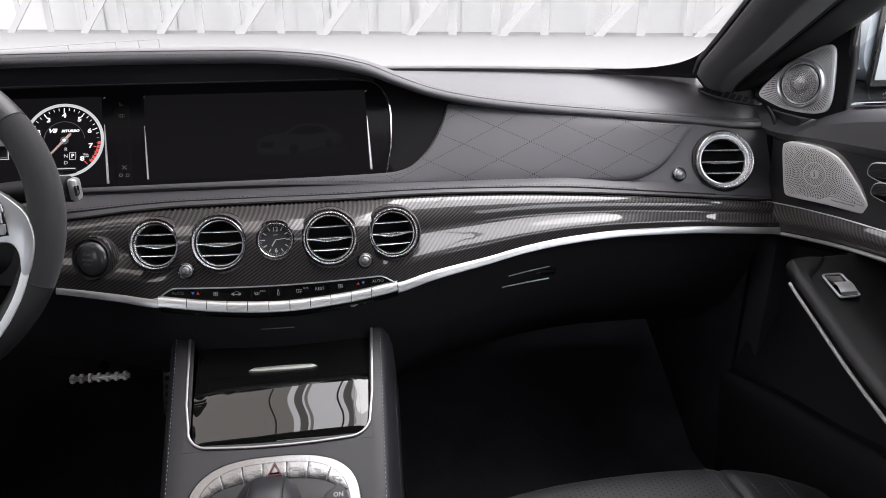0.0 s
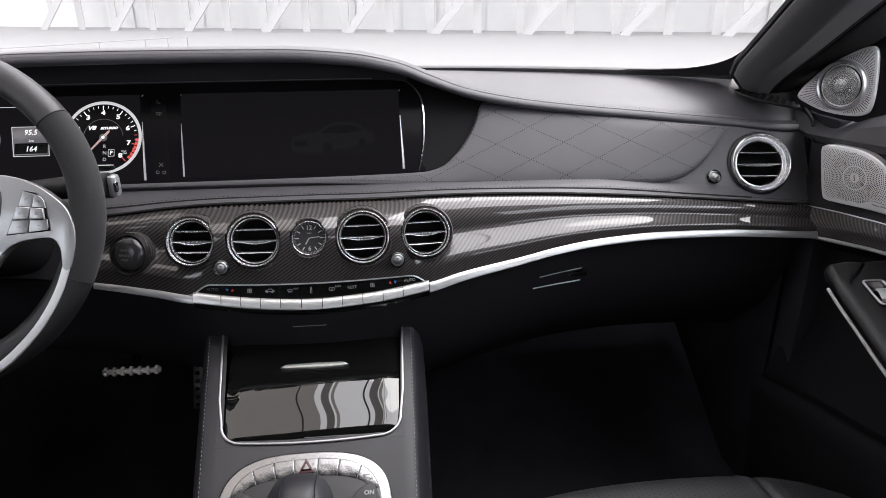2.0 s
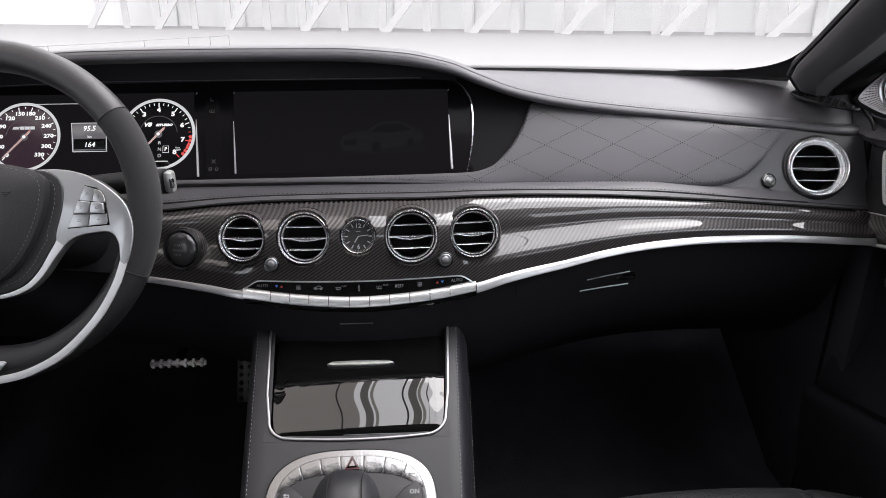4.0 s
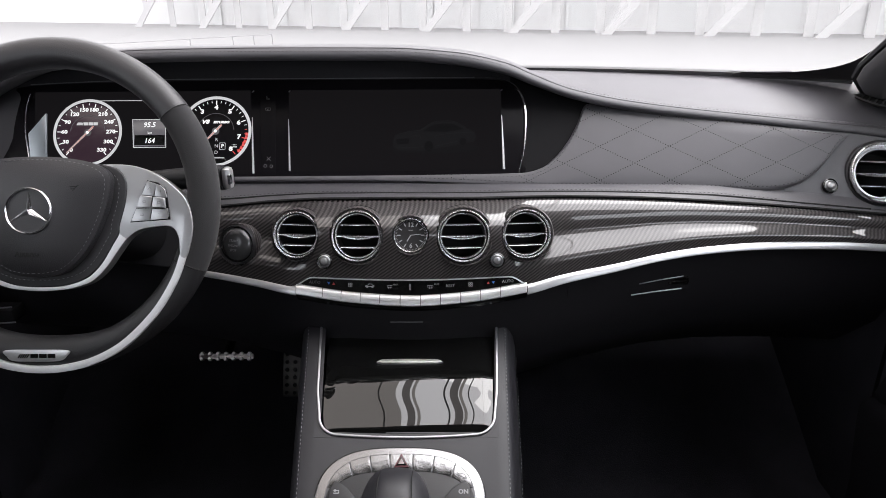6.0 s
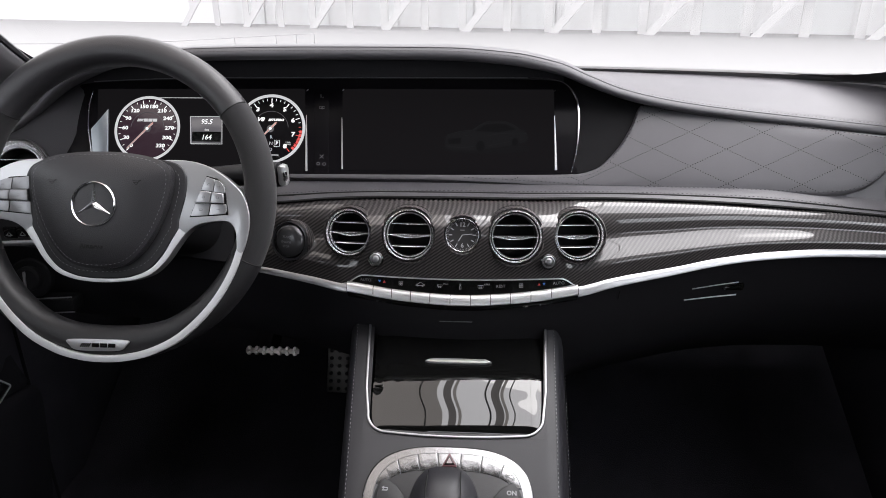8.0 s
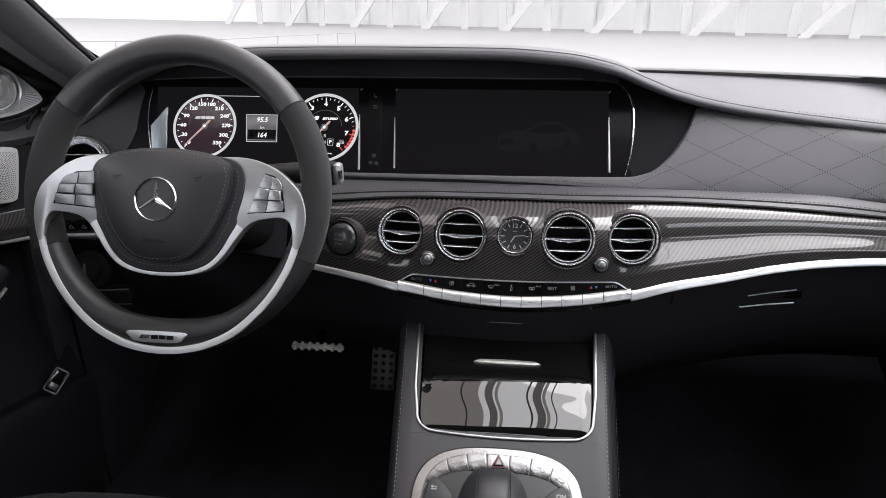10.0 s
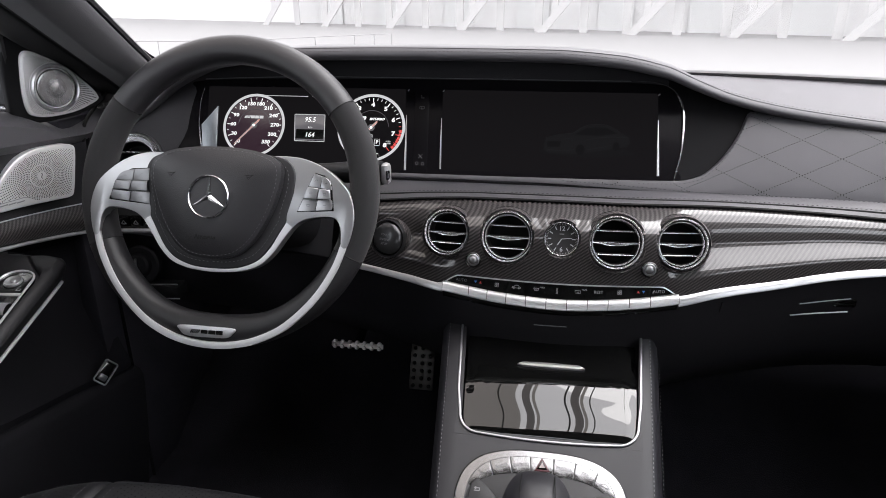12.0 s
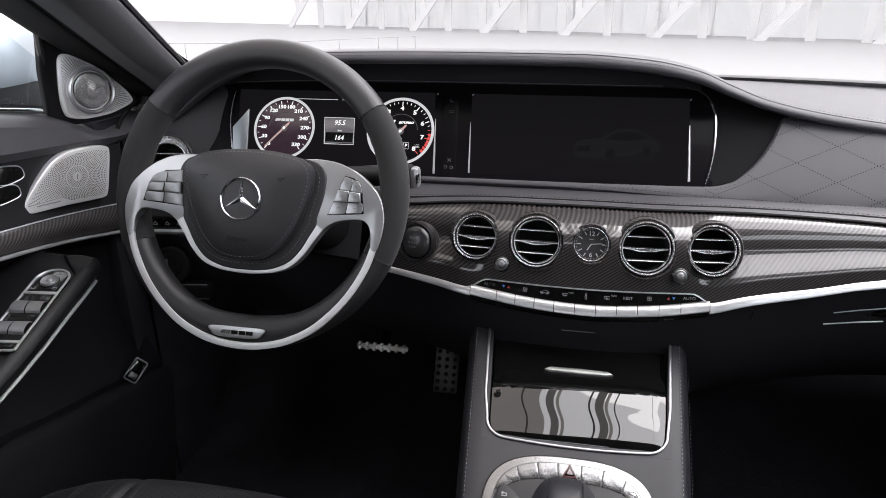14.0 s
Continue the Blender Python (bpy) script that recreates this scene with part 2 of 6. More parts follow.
def tube(path, r, sides=8, closed=False, flat=1.0, up=(0, 0, 1), bm=None):
    """A round (or flattened) bar along a path; r may be a list."""
    P = [Vector(p) for p in path]
    n = len(P)
    secs = []
    for i, p in enumerate(P):
        a = P[i - 1] if (closed or i) else P[i]
        b = P[(i + 1) % n] if (closed or i < n - 1) else P[i]
        t = (b - a).normalized()
        s = t.cross(Vector(up))
        s = s.normalized() if s.length > 1e-6 else Vector((1, 0, 0))
        u = s.cross(t)
        rr = r[i] if isinstance(r, (list, tuple)) else r
        secs.append([p + s * math.cos(q) * rr + u * math.sin(q) * rr * flat for q in (2 * math.pi * j / sides for j in range(sides))])
    if closed:
        secs.append(secs[0])
        bm = loft(secs, True, False, bm)
        bmesh.ops.remove_doubles(bm, verts=bm.verts, dist=1e-6)
        return bm
    return loft(secs, True, True, bm)


def offset2(pts, d):
    """Moves a closed outline inwards by d."""
    n = len(pts)
    area = sum(pts[i][0] * pts[(i + 1) % n][1] - pts[(i + 1) % n][0] * pts[i][1] for i in range(n))
    sg = 1 if area > 0 else -1
    out = []
    for i in range(n):
        a, b = pts[i - 1], pts[(i + 1) % n]
        tx, ty = b[0] - a[0], b[1] - a[1]
        L = math.hypot(tx, ty) or 1
        out.append((pts[i][0] - sg * ty / L * d, pts[i][1] + sg * tx / L * d))
    return out


def slab(outline, top, depth, bevel=0.0, bm=None):
    """A plate with a rounded upper edge: outline in x and y, its face at z = top."""
    bm = bm or bmesh.new()
    rings = [[(x, y, top - depth) for x, y in outline]]
    if bevel:
        for a in (0, 30, 60, 90):
            c, s = math.cos(radians(a)), math.sin(radians(a))
            rings.append([(x, y, top - bevel + bevel * s) for x, y in offset2(outline, bevel * (1 - c))])
    else:
        rings.append([(x, y, top) for x, y in outline])
    return loft(rings, True, True, bm)


def dome(outline, top, rise, rings=10, power=2.4, skirt=0.0):
    """A cushion over a closed outline."""
    cx = sum(p[0] for p in outline) / len(outline)
    cy = sum(p[1] for p in outline) / len(outline)
    secs = []
    if skirt:
        secs.append([(x, y, top - skirt) for x, y in outline])
    for i in range(rings):
        s = math.cos(i / rings * math.pi / 2)
        secs.append([(cx + (x - cx) * s, cy + (y - cy) * s, top + rise * (1 - s ** power)) for x, y in outline])
    return loft(secs, True, True)


def lathe(profile, sides=40, bm=None):
    """Turns (radius, z) pairs about the z axis."""
    bm = bm or bmesh.new()
    secs = [[(r * math.cos(2 * math.pi * j / sides), r * math.sin(2 * math.pi * j / sides), z) for j in range(sides)] for r, z in profile]
    loft(secs, True, False, bm)
    if profile[-1][0] < 1e-4 or profile[0][0] < 1e-4:
        bmesh.ops.remove_doubles(bm, verts=bm.verts, dist=2e-5)
    return bm


def box(size, at=(0, 0, 0), bevel=0.0, bm=None, turn=None):
    """A bevelled block."""
    b = bmesh.new()
    bmesh.ops.create_cube(b, size=1.0)
    bmesh.ops.scale(b, vec=size, verts=b.verts)
    if bevel:
        bmesh.ops.bevel(b, geom=b.edges[:], offset=bevel, segments=2, affect="EDGES", profile=0.5)
    if turn:
        bmesh.ops.transform(b, matrix=turn, verts=b.verts)
    bmesh.ops.translate(b, vec=at, verts=b.verts)
    if bm is None:
        return b
    me = bpy.data.meshes.new("piece")
    b.to_mesh(me)
    b.free()
    bm.from_mesh(me)
    bpy.data.meshes.remove(me)
    return bm


def dashes(path, length, gap, width, bm=None, lift=0.0004, up=(0, 0, 1)):
    """Stitches along a path: small raised lozenges."""
    bm = bm or bmesh.new()
    P = [Vector(p) for p in path]
    acc, on = 0.0, []
    step = length + gap
    for a, b in zip(P, P[1:]):
        L = (b - a).length
        s = acc
        while s < L:
            on.append((a.lerp(b, s / L if L else 0), (b - a).normalized()))
            s += step
        acc = s - L
    for p, t in on:
        side = t.cross(Vector(up))
        side = side.normalized() if side.length > 1e-6 else Vector((1, 0, 0))
        nrm = side.cross(t).normalized()
        q = p + nrm * lift
        f = [q - t * length / 2, q + side * width / 2, q + t * length / 2, q - side * width / 2]
        lo = [bm.verts.new(v) for v in f]
        hi = bm.verts.new(q + nrm * width * 0.5)
        for i in range(4):
            bm.faces.new((lo[i], lo[(i + 1) % 4], hi))
    return bm


def dots(places, r, bm=None, sides=6):
    """Small flat holes: (point, normal) pairs."""
    bm = bm or bmesh.new()
    for p, nrm in places:
        nrm = Vector(nrm).normalized()
        a = nrm.orthogonal().normalized()
        b = nrm.cross(a)
        bm.faces.new([bm.verts.new(Vector(p) + (a * math.cos(k) + b * math.sin(k)) * r) for k in (2 * math.pi * j / sides for j in range(sides))])
    return bm


def text(words, size, parent, m, mat, name="lettering", shear=0.0, label="", bold=0.0):
    c = bpy.data.curves.new("type", "FONT")
    c.body, c.size, c.align_x, c.align_y, c.shear = words, size, "CENTER", "CENTER", shear
    c.offset = bold
    c.resolution_u = 2
    ob = bpy.data.objects.new("type", c)
    me = bpy.data.meshes.new_from_object(ob)
    bpy.data.objects.remove(ob)
    bpy.data.curves.remove(c)
    me.materials.clear()
    me.materials.append(mat)
    return part(name, me, mat, parent, label, m)


def facing(at, normal, up=(0, 0, 1)):
    """A frame at a point: z along the normal, y as near to up as it can be."""
    z = Vector(normal).normalized()
    x = Vector(up).cross(z).normalized()
    y = z.cross(x)
    m = Matrix((x, y, z)).transposed().to_4x4()
    m.translation = at
    return m


def ring(r0, r1, z0, z1, sides=48, n=8):
    """A rounded hoop between two radii."""
    c, h = (r0 + r1) / 2, (r1 - r0) / 2
    prof = [(c + h * math.cos(2 * math.pi * i / n), (z0 + z1) / 2 + (z1 - z0) / 2 * math.sin(2 * math.pi * i / n)) for i in range(n + 1)]
    bm = lathe(prof, sides)
    bmesh.ops.remove_doubles(bm, verts=bm.verts, dist=1e-6)
    return bm


def polygon_has(x, y, poly):
    hit = False
    for i in range(len(poly)):
        (x1, y1), (x2, y2) = poly[i - 1], poly[i]
        if (y1 > y) != (y2 > y) and x < (x2 - x1) * (y - y1) / (y2 - y1) + x1:
            hit = not hit
    return hit


# ---- outside: ground, facade with slanting struts, fence, canopy beams ----
GROUND = -0.28
bm = bmesh.new()
loft([[(-400, -400, GROUND), (400, -400, GROUND)], [(-400, 400, GROUND), (400, 400, GROUND)]], bm=bm)
solid("ground", bm, CONCRETE, "pale concrete square in flat overcast light", "ground", "structure", smooth=False)


def facade_building():
    """A long pale hall: in each bay a slanting strut with a second arm, and two posts."""
    hall = thing("exhibition_hall", "pale hall with white slanting struts, washed out", "building", (2, 20, GROUND))
    a, b = Vector((-24.0, 26.67, GROUND)), Vector((21.0, 11.82, GROUND))
    along = (b - a).normalized()
    out = Vector((along.y, -along.x, 0))
    L = (b - a).length

    def at(s, d, z):
        return a + along * s + out * d + Vector((0, 0, z))
    part("wall", loft([[at(-60, -1.4, 0), at(L, -1.4, 0)], [at(-60, -1.4, 12), at(L, -1.4, 12)]]), FACADE, hall, smooth=False)

    def board(name, s0, z0, s1, z1, w, d):
        """A flat steel member of width w from one point of the front to another."""
        t = Vector((s1 - s0, z1 - z0)).normalized() * w / 2
        ring4 = ((s0 + t.y, z0 - t.x), (s1 + t.y, z1 - t.x), (s1 - t.y, z1 + t.x), (s0 - t.y, z0 + t.x))
        part(name, loft([[at(p, d - 0.03, z) for p, z in ring4], [at(p, d - 0.005, z) for p, z in ring4], [at((p - s0) * 0.998 + s0, d, z) for p, z in ring4]], True, True), WHITEWASH, hall, smooth=False)
    bay, s = 2.36, 15.28
    while s < L - 3:
        board("strut", s - 0.1, -0.1, s + 2.55, 3.0, 0.19, 0.04)
        board("strut", s + 0.36, 0.42, s + 0.10, 3.0, 0.17, 0.0)
        for ds in (1.02, 2.14):
            board("post", s + ds, -0.1, s + ds, 3.4, 0.22, -0.3)
        part("window", loft([[at(s + 1.10, -1.35, -0.02), at(s + 2.06, -1.35, -0.02)], [at(s + 1.10, -1.35, 3.0), at(s + 2.06, -1.35, 3.0)]]), PALEGLASS, hall, smooth=False)
        s += bay
    board("beam", 14.5, 3.2, L, 3.2, 0.4, 0.06)


facade_building()

fence = thing("fence", "slim pale grey metal fence at the square's edge", "fence", (-4, 8.5, GROUND))
rail_y = rail((-6.4, 7.70), (-4.8, 7.80), (-3.71, 8.06), (-3.14, 8.62), (-2.26, 9.34))
for x in (-6.4, -5.53, -4.80, -3.93, -3.12, -2.70, -2.48, -2.28):
    part("post", tube([(x, rail_y(x), GROUND), (x, rail_y(x), GROUND + 0.60)], 0.005, 6), FENCE, fence)
part("rail", tube([(x, rail_y(x), GROUND + 0.60) for x in span(-6.4, -2.28, 12)], 0.005, 6), FENCE, fence)

canopy = thing("canopy", "low pale canopy of translucent strips on thin steel frames", "canopy", (0, 0.5, 2.4))
for x0, x1, mt in ((-2.7006, -0.1818, FILM), (-0.1402, -0.0883, FILM2), (-0.0745, -0.0537, FILM), (0.1746, 0.23, FILM2), (0.2369, 0.2577, FILM)):
    part("roof_panel", loft([[(x0, -1.0, 2.40), (x1, -1.0, 2.40)], [(x0, 1.9, 2.40), (x1, 1.9, 2.40)]]), mt, canopy, smooth=False)
for x, w in ((-0.2925, 0.0055), (0.1366, 0.0062), (0.6037, 0.0055), (0.2957, 0.0042)):
    part("beam", tube([(x, -1.0, 2.37), (x, 1.9, 2.37)], w, 6), CANOPY, canopy)
for x in (-2.65, 2.2):
    part("column", tube([(x, -1.0, GROUND - 0.02), (x, -1.0, 2.36)], 0.04, 10), CANOPY, canopy)
part("beam", tube([(-2.7, -1.0, 2.36), (2.25, -1.0, 2.36)], 0.03, 6), CANOPY, canopy)

# ---- car shell: floor, bulkhead, windscreen, pillars, roof, rear ----
RAKE = 0.56


def screen_base(x):
    return 1.185 - 0.38 * x * x


floor = loft([[(-0.8, -1.6, 0.10), (0.8, -1.6, 0.10)], [(-0.8, 1.0, 0.10), (0.8, 1.0, 0.10)], [(-0.8, 1.3, 0.28), (0.8, 1.3, 0.28)], [(-0.8, 1.38, 0.74), (0.8, 1.38, 0.74)]])
# out of sight: added to stop daylight leaking in above the bulkhead
cowl = bmesh.new()
box((1.5, 0.24, 0.05), (0, 1.305, 0.752), 0.01, cowl)
solid("cowl", cowl, DARK, "unseen black panel that keeps light out under the windscreen's foot", "panel", "structure")
solid("floor", floor, CARPET, "black carpeted footwell floor and bulkhead", "floor", "structure")

bm = bmesh.new()
rows = []
for k in range(9):
    rise = k / 8 * 0.385
    rows.append([(x * (1 - 0.09 * k / 8), screen_base(x) - rise / RAKE + 0.02 * k / 8 * (1 - (x / 0.66) ** 2), 0.80 + rise) for x in span(-0.70, 0.70, 17)])
loft(rows, bm=bm)
ws = solid("windscreen", bm, SCREENPANE, "clear raked windscreen glass", "windscreen", "structure")
ws.visible_shadow = False

# black border of the windscreen along its foot
rows = []
for x in span(-0.64, 0.64, 41):
    y = screen_base(x)
    rows.append([(x, y - 0.010, 0.806), (x, y - 0.016, 0.8165), (x, y - 0.004, 0.8185), (x, y + 0.07, 0.80)])
solid("windscreen_trim", loft(rows), SOFT, "black trim along the foot of the windscreen", "trim", "structure")

roof = bmesh.new()
box((1.30, 1.94, 0.05), (0, -0.47, 1.195), 0.012, roof)
solid("ceiling", roof, LINING, "dark cloth headliner over the cabin", "ceiling", "structure")
rear = bmesh.new()
box((1.5, 0.05, 0.06), (0, -1.42, 0.82), 0.01, rear)
box((1.5, 0.05, 0.05), (0, -1.42, 1.165), 0.01, rear)
for sd in (-1, 1):
    box((0.16, 0.05, 0.30), (sd * 0.67, -1.42, 0.995), 0.01, rear)
pane = solid("rear_window", loft([[(-0.60, -1.42, 0.845), (0.60, -1.42, 0.845)], [(-0.60, -1.42, 1.145), (0.60, -1.42, 1.145)]]), SIDEPANE, "tinted rear window glass", "window", "structure", smooth=False)
pane.visible_shadow = False
for sd in (-1, 1):
    box((0.04, 1.0, 0.40), (sd * 0.74, -0.95, 0.98), 0.01, rear)
box((1.5, 0.12, 0.75), (0, -1.5, 0.5), 0.04, rear)
solid("wall_rear", rear, SEAT, "dark rear bench wall that closes the cabin", "wall", "structure")

PILLAR_X = rail((0.40, 0.505), (0.60, 0.536), (0.70, 0.553), (0.80, 0.570), (0.86, 0.580), (0.917, 0.589), (0.935, 0.595), (0.96, 0.614), (0.99, 0.646), (1.05, 0.700))
for s in (-1, 1):
    b = bmesh.new()
    box((0.03, 0.52, 0.70), (s * 0.735, 1.125, 0.42), 0.004, b)
    box((0.07, 0.30, 0.03), (s * 0.775, 1.14, 0.755), 0.004, b)
    box((0.10, 0.13, 0.075), (s * 0.768, 0.995, 0.770), 0.006, b)
    solid("kick_panel", b, CARPET, "dark footwell side panel", "panel", "structure")
    # the windscreen pillar: a broad rounded cover running up and back
    path, strip, seal, groove = [], [], [], []
    for k in range(20):
        q = (k - 3) / 16
        y = 0.945 - 0.505 * q
        y2 = 1.02 - 0.58 * q
        e1 = Vector((s * PILLAR_X(y), y, 0.7895 + 0.60 * (1.0 - y)))
        e2 = Vector((s * (0.732 - 0.03 * max(0.0, q)), y2 - 0.045, 0.800 + RAKE * (1.015 - y2)))
        inn = Vector((-s * 0.62, -0.70, -0.2)).normalized()
        g = min(1.0, max(0.55, 0.7 + 2.0 * q))
        seal.append(e1 + Vector((s * 0.004, 0.012, 0.002)))
        join = e1.lerp(e2, 0.60) + inn * 0.024 * g
        groove.append(join + inn * -0.002)
        path.append([e1 + Vector((s * 0.05, 0.05, 0.01)), e1 + Vector((s * 0.007, 0.010, 0.001)), e1 + Vector((s * 0.004, -0.005, -0.003)) * g, e1 + Vector((s * 0.012, -0.020, -0.006)) * g, e1 + Vector((s * 0.030, -0.034, -0.010)) * g, e1.lerp(e2, 0.44) + inn * 0.036 * g, join])
        strip.append([join, e1.lerp(e2, 0.63) + inn * 0.017 * g, e1.lerp(e2, 0.68) + inn * 0.019 * g, e1.lerp(e2, 0.86) + inn * 0.011 * g, e2 + inn * 0.002, e2 + Vector((s * 0.03, 0.03, 0))])
    rows = [smooth_path(r, 4) for r in path]
    pillar = solid("a_pillar", loft(rows), HEADLINER, "charcoal cloth-covered windscreen pillar", "pillar", "structure")
    part("seal", tube(seal, 0.004, 6), SOFT, pillar, "black rubber edge")
    part("seam", tube(groove, 0.0018, 6), HOLE, pillar)
    part("pillar_moulding", loft([smooth_path(r, 4) for r in strip]), DARK, pillar, "black moulding beside the pillar cloth")
    # dark printed corner of the windscreen between foot and pillar
    corner = Vector((s * 0.66, 1.0, 0.812))
    arcpts = smooth_path([(s * x, y, z) for x, y, z in ((0.48, 1.082, 0.8180), (0.52, 1.056, 0.8195), (0.555, 1.025, 0.8235), (0.585, 0.998, 0.8310), (0.600, 0.975, 0.8400), (0.606, 0.950, 0.8520), (0.606, 0.905, 0.8760))], 4)
    b = bmesh.new()
    loft([arcpts, [p.lerp(corner, 0.5) + Vector((0, 0.004, -0.004)) for p in arcpts], [corner.copy() + Vector((0, 0.0001 * k, 0)) for k in range(len(arcpts))]], bm=b)
    solid("windscreen_trim", b, SOFT, "black curved corner of the windscreen", "trim", "structure")
    b = bmesh.new()
    box((0.05, 0.12, 0.44), (s * 0.72, -0.45, 0.96), 0.015, b)
    box((0.12, 1.95, 0.06), (s * 0.66, -0.47, 1.175), 0.02, b)
    solid("b_pillar", b, HEADLINER, "dark cloth door pillar and roof rail", "pillar", "structure")

# ---- dashboard ----
dash = thing("dashboard", "black leather dashboard with carbon-fibre trim and twin dark screens", "dashboard", (0, 0.9, 0.6))


def face_y(z):
    return 0.902 + 0.55 * (z - 0.69)


LIP_Z = rail((-0.77, 0.778), (-0.70, 0.757), (-0.66, 0.765), (-0.62, 0.790), (-0.57, 0.828), (-0.50, 0.856), (-0.42, 0.8685), (-0.335, 0.8735), (-0.2, 0.875), (-0.03, 0.874), (0.06, 0.8675), (0.12, 0.854), (0.164, 0.835), (0.211, 0.8165), (0.283, 0.8005), (0.366, 0.789), (0.494, 0.776), (0.6, 0.766), (0.70, 0.757), (0.77, 0.778))
LIP_Y = rail((-0.77, 0.975), (-0.70, 0.918), (-0.60, 0.925), (-0.5, 0.900), (-0.4, 0.893), (0.0, 0.893), (0.08, 0.897), (0.15, 0.916), (0.21, 0.931), (0.4, 0.934), (0.6, 0.925), (0.70, 0.918), (0.77, 0.975))
TRIM_TOP_Z = rail((-0.70, 0.646), (-0.5, 0.655), (-0.32, 0.658), (-0.255, 0.667), (-0.186, 0.678), (-0.1, 0.6855), (0.0, 0.688), (0.09, 0.686), (0.183, 0.685), (0.308, 0.680), (0.43, 0.671), (0.559, 0.659), (0.70, 0.645))
TRIM_TOP_Y = rail((-0.70, 0.90), (-0.3, 0.885), (-0.2, 0.862), (0.0, 0.84), (0.178, 0.854), (0.3, 0.862), (0.5, 0.872), (0.70, 0.878))
TRIM_BOT_Z = rail((-0.70, 0.60), (-0.33, 0.589), (-0.28, 0.5845), (-0.208, 0.5815), (-0.149, 0.5765), (-0.07, 0.5685), (0.0, 0.5655), (0.07, 0.5685), (0.149, 0.5785), (0.191, 0.5895), (0.261, 0.602), (0.324, 0.614), (0.389, 0.621), (0.463, 0.624), (0.549, 0.622), (0.70, 0.610))
TRIM_BOT_Y = rail((-0.70, 0.88), (-0.3, 0.845), (-0.2, 0.812), (-0.15, 0.795), (0.0, 0.782), (0.15, 0.795), (0.25, 0.812), (0.4, 0.832), (0.70, 0.852))
XS = sorted(set(span(-0.7140, 0.7140, 141) + span(0.10, 0.25, 31)))

# upper cover from the windscreen to the padded lip: a small round, an upright face, a tucked foot
LIP = ((0.020, 0.0), (0.014, 0.005), (0.0095, 0.03), (0.0062, 0.09), (0.0040, 0.18), (0.0022, 0.30), (0.0008, 0.44), (0.0004, 0.56), (0.0010, 0.68), (0.0026, 0.80), (0.0050, 0.90), (0.0085, 0.97), (0.013, 1.0))


def lip_high(x):
    """Height of the lip's face: least along the passenger's side."""
    if x > 0:
        return 0.0190 - 0.0034 * min(1.0, max(0.0, (x - 0.08) / 0.12)) + 0.0005 * min(1.0, max(0.0, (x - 0.40) / 0.18))
    return 0.0190 - 0.0040 * min(1.0, max(0.0, (-x - 0.40) / 0.18))


rows = []
for x in [-0.7148, -0.7146] + XS + [0.7146, 0.7148]:
    zl, yl, yw = LIP_Z(x), LIP_Y(x), max(screen_base(x), LIP_Y(x) + 0.06)
    fade = min(1.0, max(0.0, (abs(x) - 0.40) / 0.18))
    yl += 0.008 * fade
    zl -= 0.0015 * fade + (0.003 if abs(x) > 0.7147 else 0.0)
    zw = 0.812 - (0.003 if abs(x) > 0.7147 else 0.0)
    high = lip_high(x)
    sec = [(x, yw, zw)]
    hump = max(0.0, zl - 0.80)
    for q in (0.75, 0.5, 0.3, 0.15, 0.06):
        y = yl + 0.02 + (yw - yl - 0.02) * q
        z = zl + (zw - zl) * q * q * (3 - 2 * q) if hump > 0.01 else zl + (zw - zl) * q ** 0.8
        sec.append((x, y, z))
    for dy, dz in LIP:
        sec.append((x, yl + dy, zl - high * dz))
    sec.append((x, max(face_y(zl - high) + 0.006, yl + 0.016), zl - high * 0.99))
    rows.append(sec)
part("upper_cover", loft(rows), LEATHER, dash, "black grained leather cover with a stitched rolled edge")
def lip_point(x, dy, dz):
    fade = min(1.0, max(0.0, (abs(x) - 0.40) / 0.18))
    return Vector((x, LIP_Y(x) + 0.008 * fade + dy, LIP_Z(x) - 0.0015 * fade - lip_high(x) * dz))


SEAMTHREAD = material("seam_thread", (0.046, 0.045, 0.049), 0.8)
part("seam", tube([lip_point(x, 0.0052, 0.12) for x in span(-0.66, 0.706, 220)], 0.0006, 5), SEAMTHREAD, dash)
part("stitching", dashes([lip_point(x, 0.0018, 0.33) for x in span(-0.66, 0.12, 90)], 0.0036, 0.0017, 0.0009, up=(0, -0.8, 0.6)), SEAMTHREAD, dash, kind="stuff")
part("stitching", dashes([lip_point(x, 0.0098, 0.028) + Vector((0, 0, 0.0002)) for x in span(0.20, 0.70, 120)], 0.0036, 0.0017, 0.0009, up=(0, -0.3, 0.95)), SEAMTHREAD, dash, kind="stuff")

# fascia behind screens and pad
SIDE_VENT_M = [facing((x, 0.902, 0.7035), (lean, -0.90, 0.42)) for x, lean in ((0.6375, -0.10), (-0.638, 0.10))]
